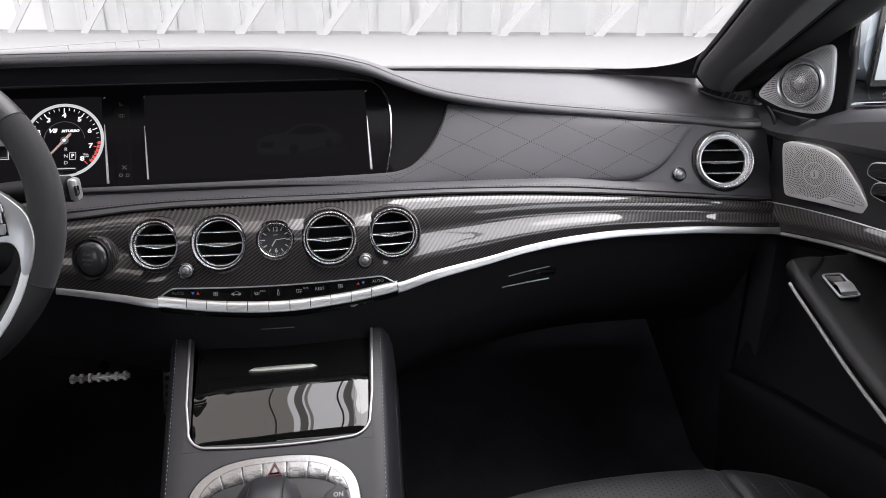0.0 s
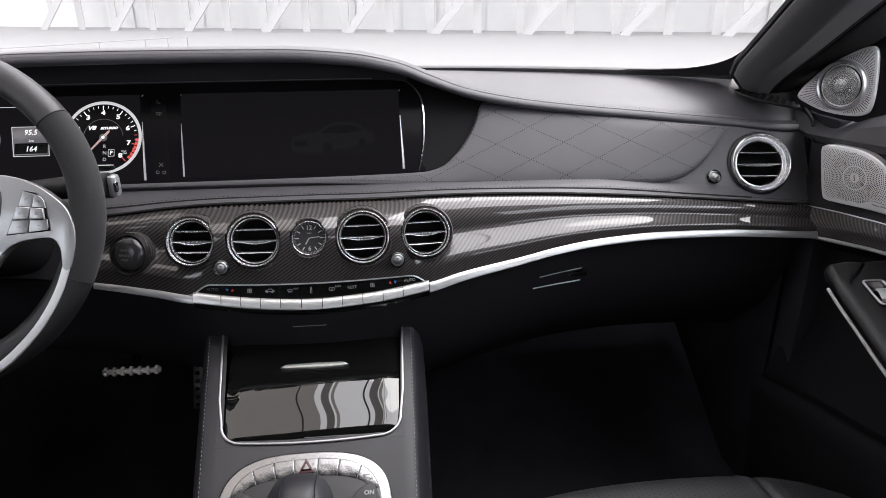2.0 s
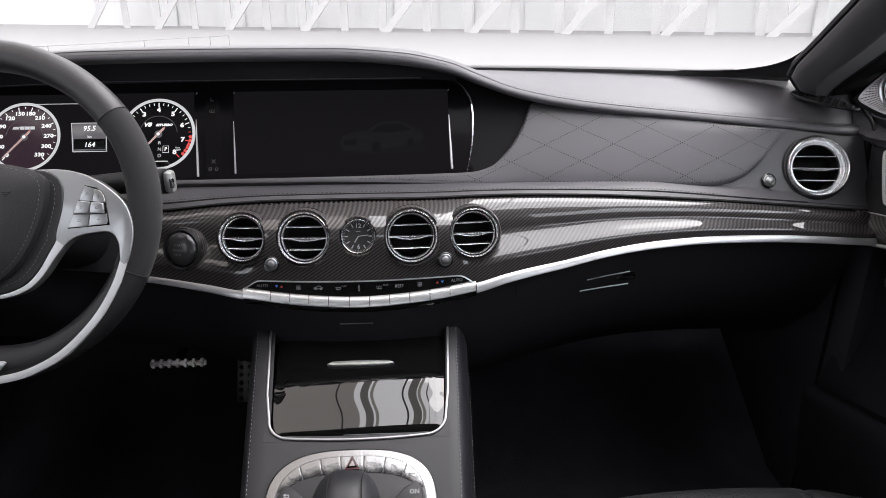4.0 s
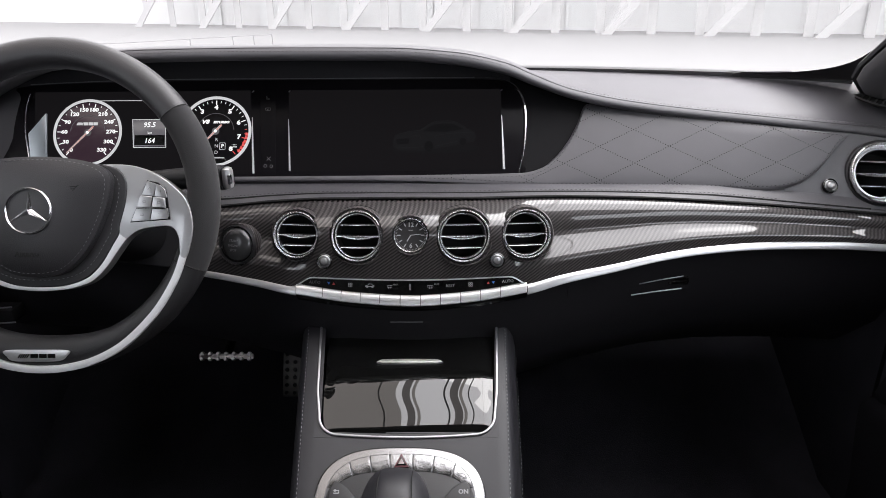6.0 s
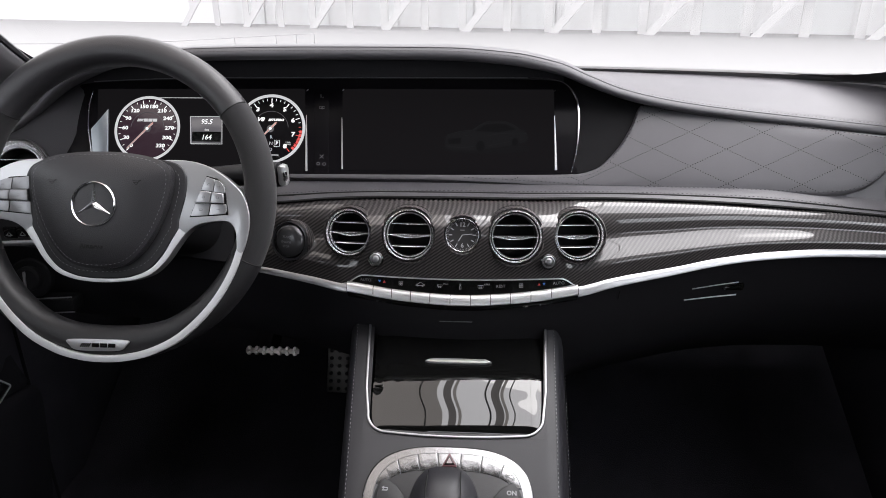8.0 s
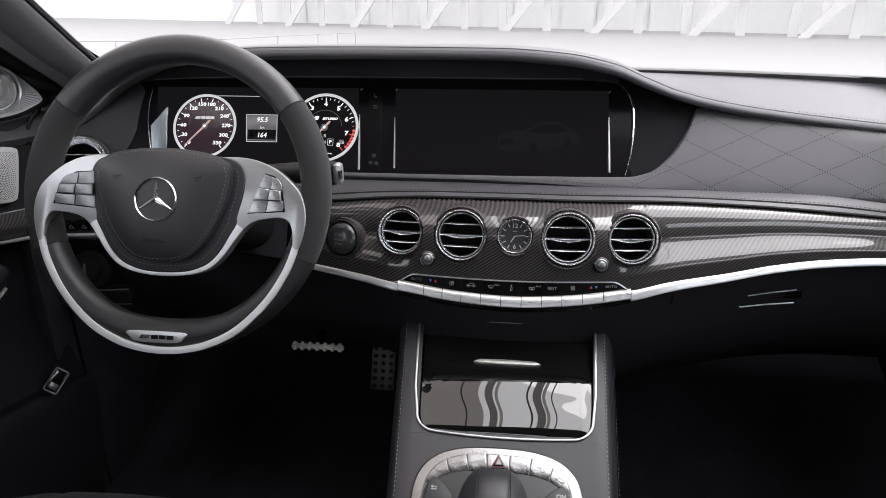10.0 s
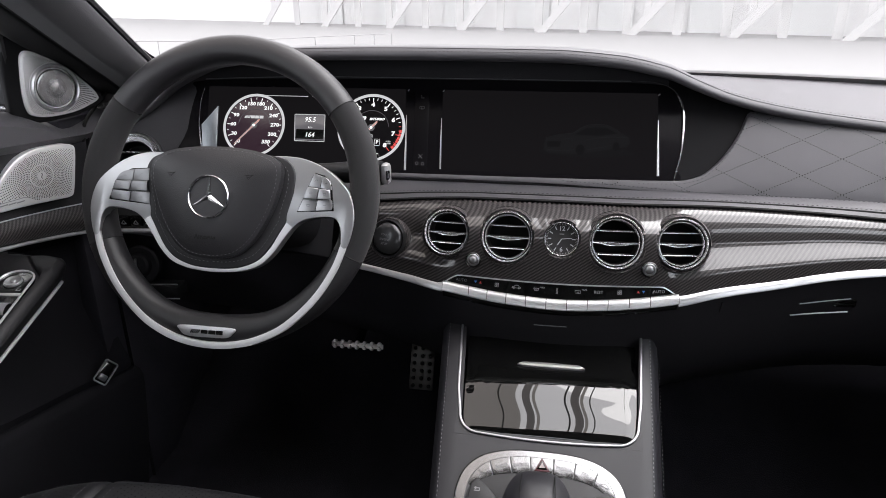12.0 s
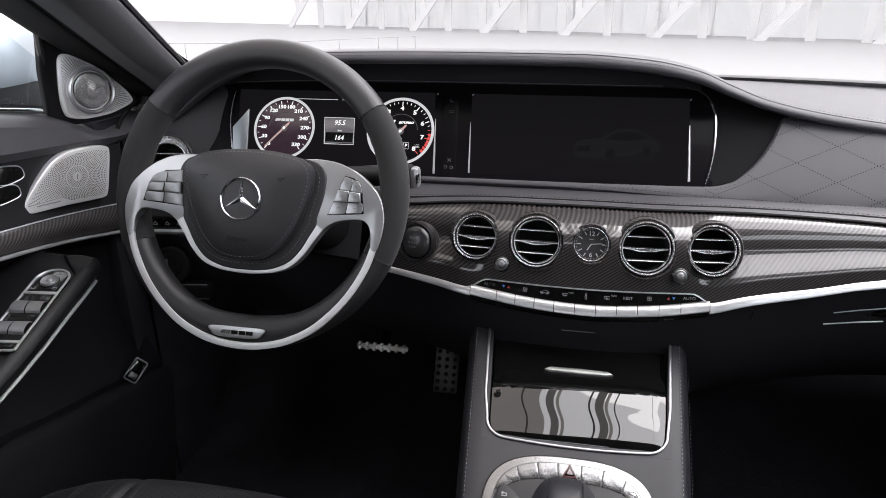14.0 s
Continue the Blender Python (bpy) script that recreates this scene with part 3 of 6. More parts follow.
# one flush surface in three tones, darkest beside the screen
for x0, x1, mat, lab in ((-0.7140, 0.135, HOOD, "matt black screen surround"), (0.135, 0.245, material("fascia_black", (0.0060, 0.0057, 0.0066), 0.7, spec=0.12), "black fascia beside the screen"), (0.245, 0.7140, LEATHER, "black leather fascia panel")):
    rows = []
    for x in span(x0, x1, max(24, int((x1 - x0) / 0.003))):
        top = LIP_Z(x) - 0.0135
        low = TRIM_TOP_Z(x) + 0.004
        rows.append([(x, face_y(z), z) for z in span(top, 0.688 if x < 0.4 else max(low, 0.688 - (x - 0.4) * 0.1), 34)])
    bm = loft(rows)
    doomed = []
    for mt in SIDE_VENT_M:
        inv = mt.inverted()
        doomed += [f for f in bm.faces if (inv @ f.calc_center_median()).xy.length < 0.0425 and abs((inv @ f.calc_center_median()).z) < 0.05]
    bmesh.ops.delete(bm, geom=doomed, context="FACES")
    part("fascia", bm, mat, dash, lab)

# leather ledge between fascia and trim: the pad's foot, a groove and a narrow strip
def ledge_point(x, q, lift=0.0):
    zt, yt = TRIM_TOP_Z(x), TRIM_TOP_Y(x)
    z1 = 0.692 if x < 0.4 else max(zt + 0.008, 0.692 - (x - 0.4) * 0.1)
    y1 = face_y(z1)
    bul = math.sin(q * math.pi) * 0.0022 * (1 - min(1.0, max(0.0, (abs(x) - 0.42) / 0.1))) + lift
    return Vector((x, y1 + (yt - y1) * q - bul, z1 + (zt + 0.003 - z1) * q + bul))


part("pad_foot", loft([[ledge_point(x, q) for q in (0, 0.12, 0.3, 0.5, 0.66, 0.72)] + [ledge_point(x, 0.74, -0.002)] for x in XS]), PAD, dash, "charcoal leather foot of the pad")
part("leather_ledge", loft([[ledge_point(x, 0.74, -0.002)] + [ledge_point(x, q) for q in (0.77, 0.85, 0.93, 0.98)] + [ledge_point(x, 1.0, -0.002)] for x in XS]), LEATHER, dash, "narrow black leather strip above the carbon trim")
part("seam", tube([ledge_point(x, 0.745, 0.0) for x in span(-0.3, 0.62, 90)], 0.0013, 5), HOLE, dash)
part("seam", tube([ledge_point(x, 1.0, -0.0005) + Vector((0, -0.0005, 0.0)) for x in span(-0.3, 0.708, 110)], 0.0017, 5), HOLE, dash)
part("stitching", dashes([ledge_point(x, 0.65, 0.0) for x in span(-0.29, 0.50, 120)], 0.004, 0.0018, 0.0011, up=(0, -0.5, 0.86)), DTHREAD, dash, kind="stuff")

# quilted pad on the passenger's side
PAD_HI = rail((-0.34, 0.6995), (-0.06, 0.7005), (0.10, 0.7020), (0.152, 0.7035), (0.178, 0.710), (0.1965, 0.7235), (0.2125, 0.741), (0.2265, 0.763), (0.240, 0.7885), (0.285, 0.7855), (0.408, 0.771), (0.50, 0.7595), (0.596, 0.749))
PAD_LO = rail((-0.34, 0.6945), (-0.06, 0.694), (0.10, 0.689), (0.156, 0.686), (0.275, 0.684), (0.397, 0.682), (0.47, 0.680), (0.50, 0.682), (0.525, 0.688), (0.55, 0.7015), (0.568, 0.719), (0.583, 0.736), (0.596, 0.7465))


def pad_point(x, z, proud=0.006):
    return Vector((x, face_y(z) - proud * 0.876, z + proud * 0.482))


rows = []
for x in sorted(set(span(-0.34, 0.596, 120) + span(0.15, 0.24, 30) + span(0.49, 0.596, 26))):
    lo, hi = PAD_LO(x), PAD_HI(x)
    sec = [pad_point(x, lo - 0.0005, -0.001)]
    for q, pr in ((0.0, 0.003), (0.02, 0.005), (0.06, 0.0065), (0.2, 0.007), (0.4, 0.0072), (0.6, 0.0072), (0.8, 0.007), (0.94, 0.0065), (0.98, 0.005), (1.0, 0.003)):
        sec.append(pad_point(x, lo + (hi - lo) * q, pr))
    sec.append(pad_point(x, hi + 0.0005, -0.001))
    rows.append(sec)
part("quilted_pad", loft(rows), PAD, dash, "charcoal leather pad with perforated diamond quilting")
NRM = Vector((0, -0.876, 0.482))
spots = []
for sgn in (1, -1):
    for k in range(-16, 17):
        for i in range(400):
            x = -0.05 + i * 0.0033
            z = 0.7345 + sgn * (x - 0.2545) * 0.0207 / 0.0483 + k * 0.0414
            if not -0.04 < x < 0.592:
                continue
            lo, hi = PAD_LO(x), PAD_HI(x)
            if lo + 0.004 < z < hi - 0.003:
                spots.append((pad_point(x, z, 0.0076), NRM))
part("perforation", dots(spots, 0.00074), HOLE, dash, "fine perforated diamond lines", kind="stuff")
edge = [pad_point(x, PAD_LO(x) + 0.0045, 0.0068) for x in span(0.0, 0.59, 120)] + [pad_point(x, PAD_HI(x) - 0.003, 0.0068) for x in span(0.59, 0.24, 60)]
part("stitching", dashes(edge, 0.004, 0.0018, 0.0011, up=NRM), DTHREAD, dash, kind="stuff")
edge = [pad_point(x, PAD_HI(x) - 0.0045, 0.0066) for x in sorted(span(0.10, 0.24, 80))]
part("stitching", dashes(edge, 0.004, 0.0018, 0.0011, up=NRM), DTHREAD, dash, kind="stuff")

# carbon trim with its chrome line
def ease(t):
    t = min(1.0, max(0.0, t))
    return t * t * (3 - 2 * t)


def trim_point(x, q, proud=0.0):
    """q runs from the lower edge (0) to the upper edge (1)."""
    yb, zb, yt, zt = TRIM_BOT_Y(x), TRIM_BOT_Z(x), TRIM_TOP_Y(x), TRIM_TOP_Z(x)
    w = ease((abs(x) - 0.112) / 0.05)
    swell = 0.54 * ease((q - 0.27) / 0.35) + 0.46 * max(0.0, q) ** 8
    y = yb + (yt - yb) * ((1 - w) * max(0.0, q) ** 13 + w * swell)
    z = zb + (zt - zb) * q
    return Vector((x, y - proud * 0.93, z + proud * 0.37))


def clim_top(x):
    """Where the trim gives way to the climate panel, as a share of the trim's height."""
    if abs(x) > 0.155:
        return 0.04
    w = min(1.0, (0.155 - abs(x)) / 0.03)
    zt = 0.585 + 0.0150 * w * w * (3 - 2 * w)
    return max(0.04, (zt - TRIM_BOT_Z(x)) / (TRIM_TOP_Z(x) - TRIM_BOT_Z(x)))


VENT_AT = [(-0.144, 0.812, 0.651, 0.0300), (-0.0660, 0.800, 0.6535, 0.0325), (0.0665, 0.799, 0.6535, 0.0332), (0.1455, 0.811, 0.6515, 0.0315)]
VENT_M = [facing((x, y - 0.004, z + 0.001), (x * 0.55, -0.95, 0.32)) for x, y, z, R in VENT_AT]
CLOCK_M = facing((0.001, 0.7925, 0.6565), (0, -0.93, 0.36))
START_M = facing((-0.2285, 0.831, 0.6300), (-0.25, -0.93, 0.30))
TRIM_HOLES = [(mt, v[3] * 1.04) for mt, v in zip(VENT_M, VENT_AT)] + [(CLOCK_M, 0.0225), (START_M, 0.0265)]
TX = span(-0.285, 0.711, 420)
rows = []
for x in TX:
    q0 = clim_top(x)
    rows.append([trim_point(x, q0, -0.004)] + [trim_point(x, q0 + (1 - q0) * k / 40, 0.0 if 0 < k < 40 else -0.0008) for k in range(41)] + [trim_point(x, 1.0, -0.006)])
bm = loft(rows)
doomed = []
for mt, r in TRIM_HOLES:
    inv = mt.inverted()
    for f in bm.faces:
        c = inv @ f.calc_center_median()
        if c.x * c.x + c.y * c.y < r * r:
            doomed.append(f)
bmesh.ops.delete(bm, geom=list(set(doomed)), context="FACES")
part("carbon_trim", bm, CARBON, dash, "glossy twill-weave carbon-fibre trim")
for x0, x1 in ((-0.285, -0.149), (0.149, 0.711)):
    rows = []
    for x in span(x0, x1, 60):
        c = trim_point(x, 0.0)
        k = max(0, 1 - (abs(x) - 0.149) / 0.14)
        w = (0.0046 + 0.0016 * k) * (0.8 if x < 0 else 1.0)
        c = c + Vector((0, 0, 0.0040 * k))
        rows.append([c + Vector((0, y * w, z * w)) for y, z in ((0.9, 1.15), (0.25, 1.05), (-0.35, 0.7), (-0.85, 0.1), (-1.15, -0.6), (-1.2, -0.85), (-1.0, -1.05), (0.2, -1.15))])
    part("chrome_line", loft(rows), SILVER, dash, "bright satin chrome moulding under the trim")
# thin chrome edge over the climate panel
pth = [trim_point(x, clim_top(x), 0.001) for x in span(-0.155, 0.155, 60)]
part("chrome_edge", tube(pth, 0.0009, 6), SILVER, dash, "thin chrome edge")
rows = []
for x in span(-0.149, 0.149, 50):
    q1 = clim_top(x)
    rows.append([trim_point(x, -0.0 + 0.0, -0.0015) + Vector((0, 0, 0.012)), trim_point(x, q1, -0.0015)])
clim = part("climate_panel", loft(rows), GLOSS, dash, "gloss black climate panel with printed symbols")


def clim_z(x, s):
    """Height on the climate panel: s 0 at the buttons, 1 at the chrome edge."""
    a = TRIM_BOT_Z(x) + 0.014
    b = TRIM_BOT_Z(x) + (TRIM_TOP_Z(x) - TRIM_BOT_Z(x)) * clim_top(x)
    return a + (b - a) * s


CUTS = [-0.1485, -0.1135, -0.0893, -0.0647, -0.0397, -0.0138, 0.0120, 0.0374, 0.0628, 0.0886, 0.1143, 0.1485]
for a, b in zip(CUTS, CUTS[1:]):
    rows = []
    for x in span(a + 0.0004, b - 0.0004, 6):
        c = Vector((x, TRIM_BOT_Y(x) - 0.002, TRIM_BOT_Z(x) + 0.0055))
        rows.append([c + Vector((0, 0.007, 0.0076)), c + Vector((0, 0.002, 0.0072)), c + Vector((0, -0.001, 0.0056)), c + Vector((0, -0.0048, -0.0016)), c + Vector((0, -0.0052, -0.0030)), c + Vector((0, -0.0044, -0.0046)), c + Vector((0, 0.004, -0.0060))])
    part("climate_button", loft(rows), BRIGHTKEY, dash, "satin silver toggle button")
rows = []
for x in span(-0.149, 0.149, 40):
    c = Vector((x, TRIM_BOT_Y(x), TRIM_BOT_Z(x) - 0.003))
    rows.append([c + Vector((0, 0.002, 0.002)), c + Vector((0, 0.0015, -0.004)), c + Vector((0, 0.006, -0.009)), c + Vector((0, 0.03, -0.012))])
part("button_sill", loft(rows), GLOSS, dash)


def on_clim(x, s=0.5):
    z = clim_z(x, s)
    y = TRIM_BOT_Y(x) + (trim_point(x, clim_top(x))[1] - TRIM_BOT_Y(x)) * s
    slope = (TRIM_BOT_Y(x + 0.005) - TRIM_BOT_Y(x - 0.005)) / 0.01
    return facing((x, y - 0.0012, z + 0.0006), (slope, -1, 0.30))


def glyph(strokes, size, parent, m, mat, name="symbol", r=0.045):
    """A small line symbol from strokes in a unit square."""
    b = bmesh.new()
    for st in strokes:
        tube([(p[0] * size, p[1] * size, 0.0002) for p in st], r * size, 4, bm=b, flat=0.3)
    return part(name, b, mat, parent, m=m)


def circle2(cx, cy, r, n=10, a0=0, a1=360):
    return [(cx + r * math.cos(radians(a)), cy + r * math.sin(radians(a))) for a in span(a0, a1, n)]


FAN = [circle2(-0.2, 0.2, 0.18), circle2(0.2, 0.2, 0.18), circle2(-0.2, -0.2, 0.18), circle2(0.2, -0.2, 0.18)]
CARSIDE = [[(-0.7, -0.1), (-0.6, 0.1), (-0.3, 0.15), (-0.1, 0.35), (0.3, 0.35), (0.55, 0.12), (0.75, 0.05), (0.75, -0.1), (-0.7, -0.1)], circle2(-0.4, -0.12, 0.12), circle2(0.45, -0.12, 0.12)]
DEFROST = [[(-0.5, 0.25), (0.5, 0.25), (0.35, -0.15), (-0.35, -0.15), (-0.5, 0.25)], [(-0.25, -0.3), (-0.2, -0.1), (-0.25, 0.05)], [(0.1, -0.3), (0.15, -0.1), (0.1, 0.05)]]
BOXED = [[(-0.5, 0.28), (0.5, 0.28), (0.5, -0.2), (-0.5, -0.2), (-0.5, 0.28)], [(-0.15, -0.35), (-0.1, -0.1), (-0.15, 0.1)], [(0.15, -0.35), (0.2, -0.1), (0.15, 0.1)]]
FIGURE = [circle2(0, 0.45, 0.12), [(0, 0.3), (-0.15, 0.1), (-0.12, -0.5), (0.12, -0.5), (0.15, 0.1), (0, 0.3)]]
SEATG = [[(-0.3, 0.5), (-0.2, -0.2), (0.3, -0.25)], [(-0.15, 0.5), (-0.05, -0.05), (0.4, -0.08), (0.42, -0.25), (0.3, -0.25)]]
CX = [(a + b) / 2 for a, b in zip(CUTS, CUTS[1:])]
for i, what in enumerate(("AUTO", "tri", FAN, CARSIDE, DEFROST, FIGURE, BOXED, "REST", FAN, "tri", "AUTO")):
    x = CX[i] + (0.008 if i == 0 else -0.008 if i == 10 else 0)
    m = on_clim(x, 0.52 if 0 < i < 10 else 0.45)
    if what == "tri":
        for dx, mat, sg in ((-0.0032, BLUE if i == 1 else RED, -1 if i == 1 else 1), (0.0032, RED if i == 1 else BLUE, 1 if i == 1 else -1)):
            b = bmesh.new()
            b.faces.new([b.verts.new(v) for v in ((dx - 0.002, -0.0016 * sg, 0.0003), (dx + 0.002, -0.0016 * sg, 0.0003), (dx, 0.0018 * sg, 0.0003))])
            part("arrow", b, mat, clim, m=m)
    elif isinstance(what, str):
        text(what, 0.0054, clim, m, ICON if i else ICONDIM)
    else:
        glyph(what, 0.0066 if what is not CARSIDE else 0.0078, clim, m, ICON)
text("MAX", 0.003, clim, on_clim(CX[4] + 0.0075, 0.68), ICON)
text("REAR", 0.003, clim, on_clim(CX[6] + 0.0082, 0.68), ICON)

# vents
def vane_mesh(w, bulge):
    """A slim chrome front edge, straight above and swelling below in its middle."""
    def low(x, a):
        k = math.sin(a)
        return k * (0.0010 + (bulge * (1 - (x / w) ** 2) ** 2 if k < 0 else 0.0))
    return loft([[(x, low(x, a), 0.0022 * math.cos(a)) for a in (2 * math.pi * k / 10 for k in range(10))] for x in span(-w, w, 17)], True, True)


def vent(m, R, flange=False):
    """flange: a broad chrome cone between the two rings."""
    bore = 0.76 if flange else 0.835
    v = part("air_vent", lathe([(R * 0.97, 0.003), (R * 0.93, -0.004), (R * bore, -0.006), (R * bore * 0.96, -0.026), (1e-5, -0.028)], 48), HOLE, dash, "round air vent with a double chrome ring and three vanes", m=m)
    part("outer_ring", ring(R * 0.915, R * 1.0, -0.002, 0.0080, 64), VENTMETAL, v, m=m)
    if flange:
        part("flange", lathe([(R * 0.925, 0.0015), (R * 0.90, 0.0012), (R * 0.815, -0.0045), (R * 0.80, -0.006)], 64), VENTMETAL, v, "polished conical flange", m=m)
        part("inner_ring", ring(R * 0.755, R * 0.815, -0.006, 0.0), VENTMETAL, v, m=m)
    else:
        part("inner_ring", ring(R * 0.815, R * 0.885, -0.004, 0.0035, 64), VENTMETAL, v, m=m)
    for y, bulge in ((0.42, 0.0003), (-0.02, 0.0030), (-0.46, 0.0003)):
        k = y * bore / 0.835
        w = R * bore * math.sqrt(1 - (k / bore) ** 2) * 0.985
        vm = m @ Matrix.Translation((0, k * R, -0.0045))
        part("vane_blade", box((w * 2, 0.0014, 0.018), (0, 0.0006, -0.0115)), HOLE, v, m=vm, smooth=False)
        part("vane", vane_mesh(w, bulge), VENTMETAL, v, "chrome-edged vane", m=vm)
    return v


for mt, (x, y, z, R) in zip(VENT_M, VENT_AT):
    vent(mt, R)
    part("vent_brow", ring(R * 0.97, R * 1.19, -0.030, 0.0050, 64, 12), CARBON, dash, "carbon-fibre collar round the vent", m=mt)
for mt in SIDE_VENT_M:
    vent(mt, 0.0425, True)
    part("vent_recess", ring(0.0420, 0.0462, -0.006, 0.0012, 64), SOFT, dash, "dark recess round the side vent", m=mt)


def knob(m, r=0.0058, cap=KEYDARK):
    k = part("vent_knob", lathe([(r * 1.35, -0.008), (r * 1.35, 0.0005), (r * 1.15, 0.0016), (r * 1.04, 0.0010), (r * 1.0, -0.002)], 28), FRAME, dash, "small chrome vent knob", m=m)
    part("knob_recess", ring(r * 1.30, r * 1.75, -0.004, 0.0008, 32), GLOSS, k, m=m)
    part("cap", lathe([(r * 0.98, -0.003), (r * 0.95, 0.0010), (r * 0.8, 0.0026), (r * 0.45, 0.0036), (1e-5, 0.0040)], 28), cap, k, m=m)


for x in (-0.108, 0.1085):
    knob(facing((x, trim_point(x, 0.44)[1] - 0.0045, 0.6250), (x * 0.5, -0.95, 0.3)))
knob(facing((0.569, 0.8965, 0.6875), (0, -0.876, 0.482)), 0.0060, KEYPLATE)

# slotted side-window outlets on the dashboard's top
for sd in (-1, 1):
    A, B = Vector((sd * 0.628, 0.982, 0.7995)), Vector((sd * 0.698, 0.930, 0.7715))
    ax = (B - A).normalized()
    slot_m = facing((A + B) / 2 + Vector((0, 0, 0.0012)), Vector((0, -0.28, 1.0)), ax)
    L = (B - A).length / 2
    lens = [(0.0135 * math.sin(a) * (1.0 if math.sin(a) > 0 else 0.85), L * math.cos(a)) for a in (2 * math.pi * k / 28 for k in range(28))]
    sv = part("side_outlet", slab(lens, 0.0012, 0.003, 0.0004), HOLE, dash, "dark slotted outlet for the side window", m=slot_m)
    part("outlet_rim", tube([(x, y, 0.0012) for x, y in lens], 0.0012, 6, True), SOFT, sv, m=slot_m)
    for k in range(9):
        y = L * (-0.8 + 0.2 * k)
        w = 0.0125 * math.sqrt(1 - (y / L) ** 2)
        part("rib", box((w * 2, 0.0022, 0.003), (0, y, 0.0014), 0.0006), SOFT, sv, m=slot_m)

# clock
m = CLOCK_M
clock = part("clock", lathe([(0.0205, -0.012), (0.0205, -0.001), (1e-5, -0.001)], 48), material("clock_face", (0.035, 0.034, 0.035), 0.2, coat=0.5), dash, "small analogue clock with white figures on black", m=m)
part("rim", ring(0.0193, 0.0222, -0.003, 0.004), CHROME, clock, m=m)
part("vent_brow", ring(0.0218, 0.0268, -0.018, 0.0045, 56, 12), CARBON, dash, "carbon-fibre collar round the clock", m=m)
text("12", 0.0078, clock, m @ Matrix.Translation((0, 0.0128, 0.0002)), ICON, bold=0.00015)
text("6", 0.0078, clock, m @ Matrix.Translation((0, -0.0132, 0.0002)), ICON, bold=0.00015)
for k in range(12):
    if k in (0, 6):
        continue
    a = radians(90 - 30 * k)
    part("hour_mark", box((0.0042, 0.0013, 0.0002)), ICON, clock, m=m @ Matrix.Translation((math.cos(a) * 0.0148, math.sin(a) * 0.0148, 0.0001)) @ Matrix.Rotation(a, 4, "Z"), smooth=False)
b = bmesh.new()
for k in range(60):
    a = radians(6 * k)
    box((0.0014 if k % 5 else 0.0022, 0.0004, 0.0002), (0, 0, 0), 0.0, b)
    bmesh.ops.transform(b, matrix=Matrix.Rotation(a, 4, "Z") @ Matrix.Translation((0.0181, 0, 0.0002)), verts=b.verts[-8:])
part("minute_track", b, ICON, clock, m=m, smooth=False)
for a, L, w in ((238, 0.009, 0.0013), (6, 0.0125, 0.0009)):
    a = radians(a)
    part("hand_pointer", box((L, w, 0.0003)), ICON, clock, m=m @ Matrix.Translation((math.cos(a) * L / 2, math.sin(a) * L / 2, 0.0006)) @ Matrix.Rotation(a, 4, "Z"), smooth=False)
part("maker_mark", box((0.0055, 0.0012, 0.0002)), ICONDIM, clock, m=m @ Matrix.Translation((0, 0.006, 0.0001)), smooth=False)

# start button
m = START_M
start = part("start_button", lathe([(0.0262, -0.012), (0.0262, 0.004), (0.0252, 0.0062), (0.0240, 0.0052), (0.0236, -0.002)], 44), SOFT, dash, "round dark start button in a gloss black collar", m=m)
part("button_face", lathe([(0.0232, -0.004), (0.0230, 0.0035), (0.0215, 0.0070), (0.0180, 0.0098), (0.0125, 0.0112), (0.006, 0.0117), (1e-5, 0.0118)], 40), material("smoked_button", (0.055, 0.055, 0.058), 0.24, 0.6), start, m=m)
for k, s in ((0.0055, "START"), (-0.001, "ENGINE"), (-0.0068, "STOP")):
    text(s, 0.0042, start, m @ Matrix.Translation((0, k, 0.0120)), ICONDIM)
part("collar", ring(0.0262, 0.029, -0.016, 0.003), CARBON, dash, m=m)

# ---- screens ----
PLANE = facing((0, face_y(0.75), 0.75), (0, -0.876, 0.482))


def on_screen(x, z, proud=0.001):
    """A frame on the screens' glass at a place across and a height."""
    return facing((x, face_y(z) - proud * 0.876, z + proud * 0.482), (0, -0.876, 0.482))


def local(x, z):
    """Coordinates in the glass plane."""
    return (x, (z - 0.75) / 0.876)


out = [local(*p) for p in ((-0.552, 0.702), (-0.56, 0.75), (-0.553, 0.80), (-0.54, 0.8165), (-0.3, 0.8220), (0.0, 0.8225), (0.115, 0.8210), (0.139, 0.8135), (0.152, 0.794), (0.1530, 0.75), (0.1495, 0.72), (0.1425, 0.702), (0.0, 0.6995), (-0.3, 0.699))]
glass = part("display_panel", slab([(p.x, p.y) for p in smooth_path([(*q, 0) for q in out], 4, True)], 0.001, 0.006, 0.001), SCREEN, dash, "wide black glass panel with two dark displays", m=PLANE)
pth = [(p.x, p.y, 0.0015) for p in smooth_path([(*local(*q), 0) for q in ((0.085, 0.8238), (0.118, 0.8222), (0.139, 0.8150), (0.1515, 0.8000), (0.1555, 0.782), (0.1555, 0.762), (0.1530, 0.735), (0.1445, 0.702))], 8)]
n = len(pth)
part("bezel_line", tube(pth, [0.0006 + 0.0013 * math.sin(math.pi * min(1, max(0, (i / n - 0.18) / 0.82))) for i in range(n)], 6), CHROME, glass, "curved chrome bezel edge", m=PLANE)
part("bezel_line", tube([(*local(x, 0.8238 - 0.006 * max(0.0, (-x - 0.3) / 0.24) ** 2), 0.001) for x in span(-0.54, 0.086, 24)], 0.0006, 6), KEYDARK, glass, m=PLANE)
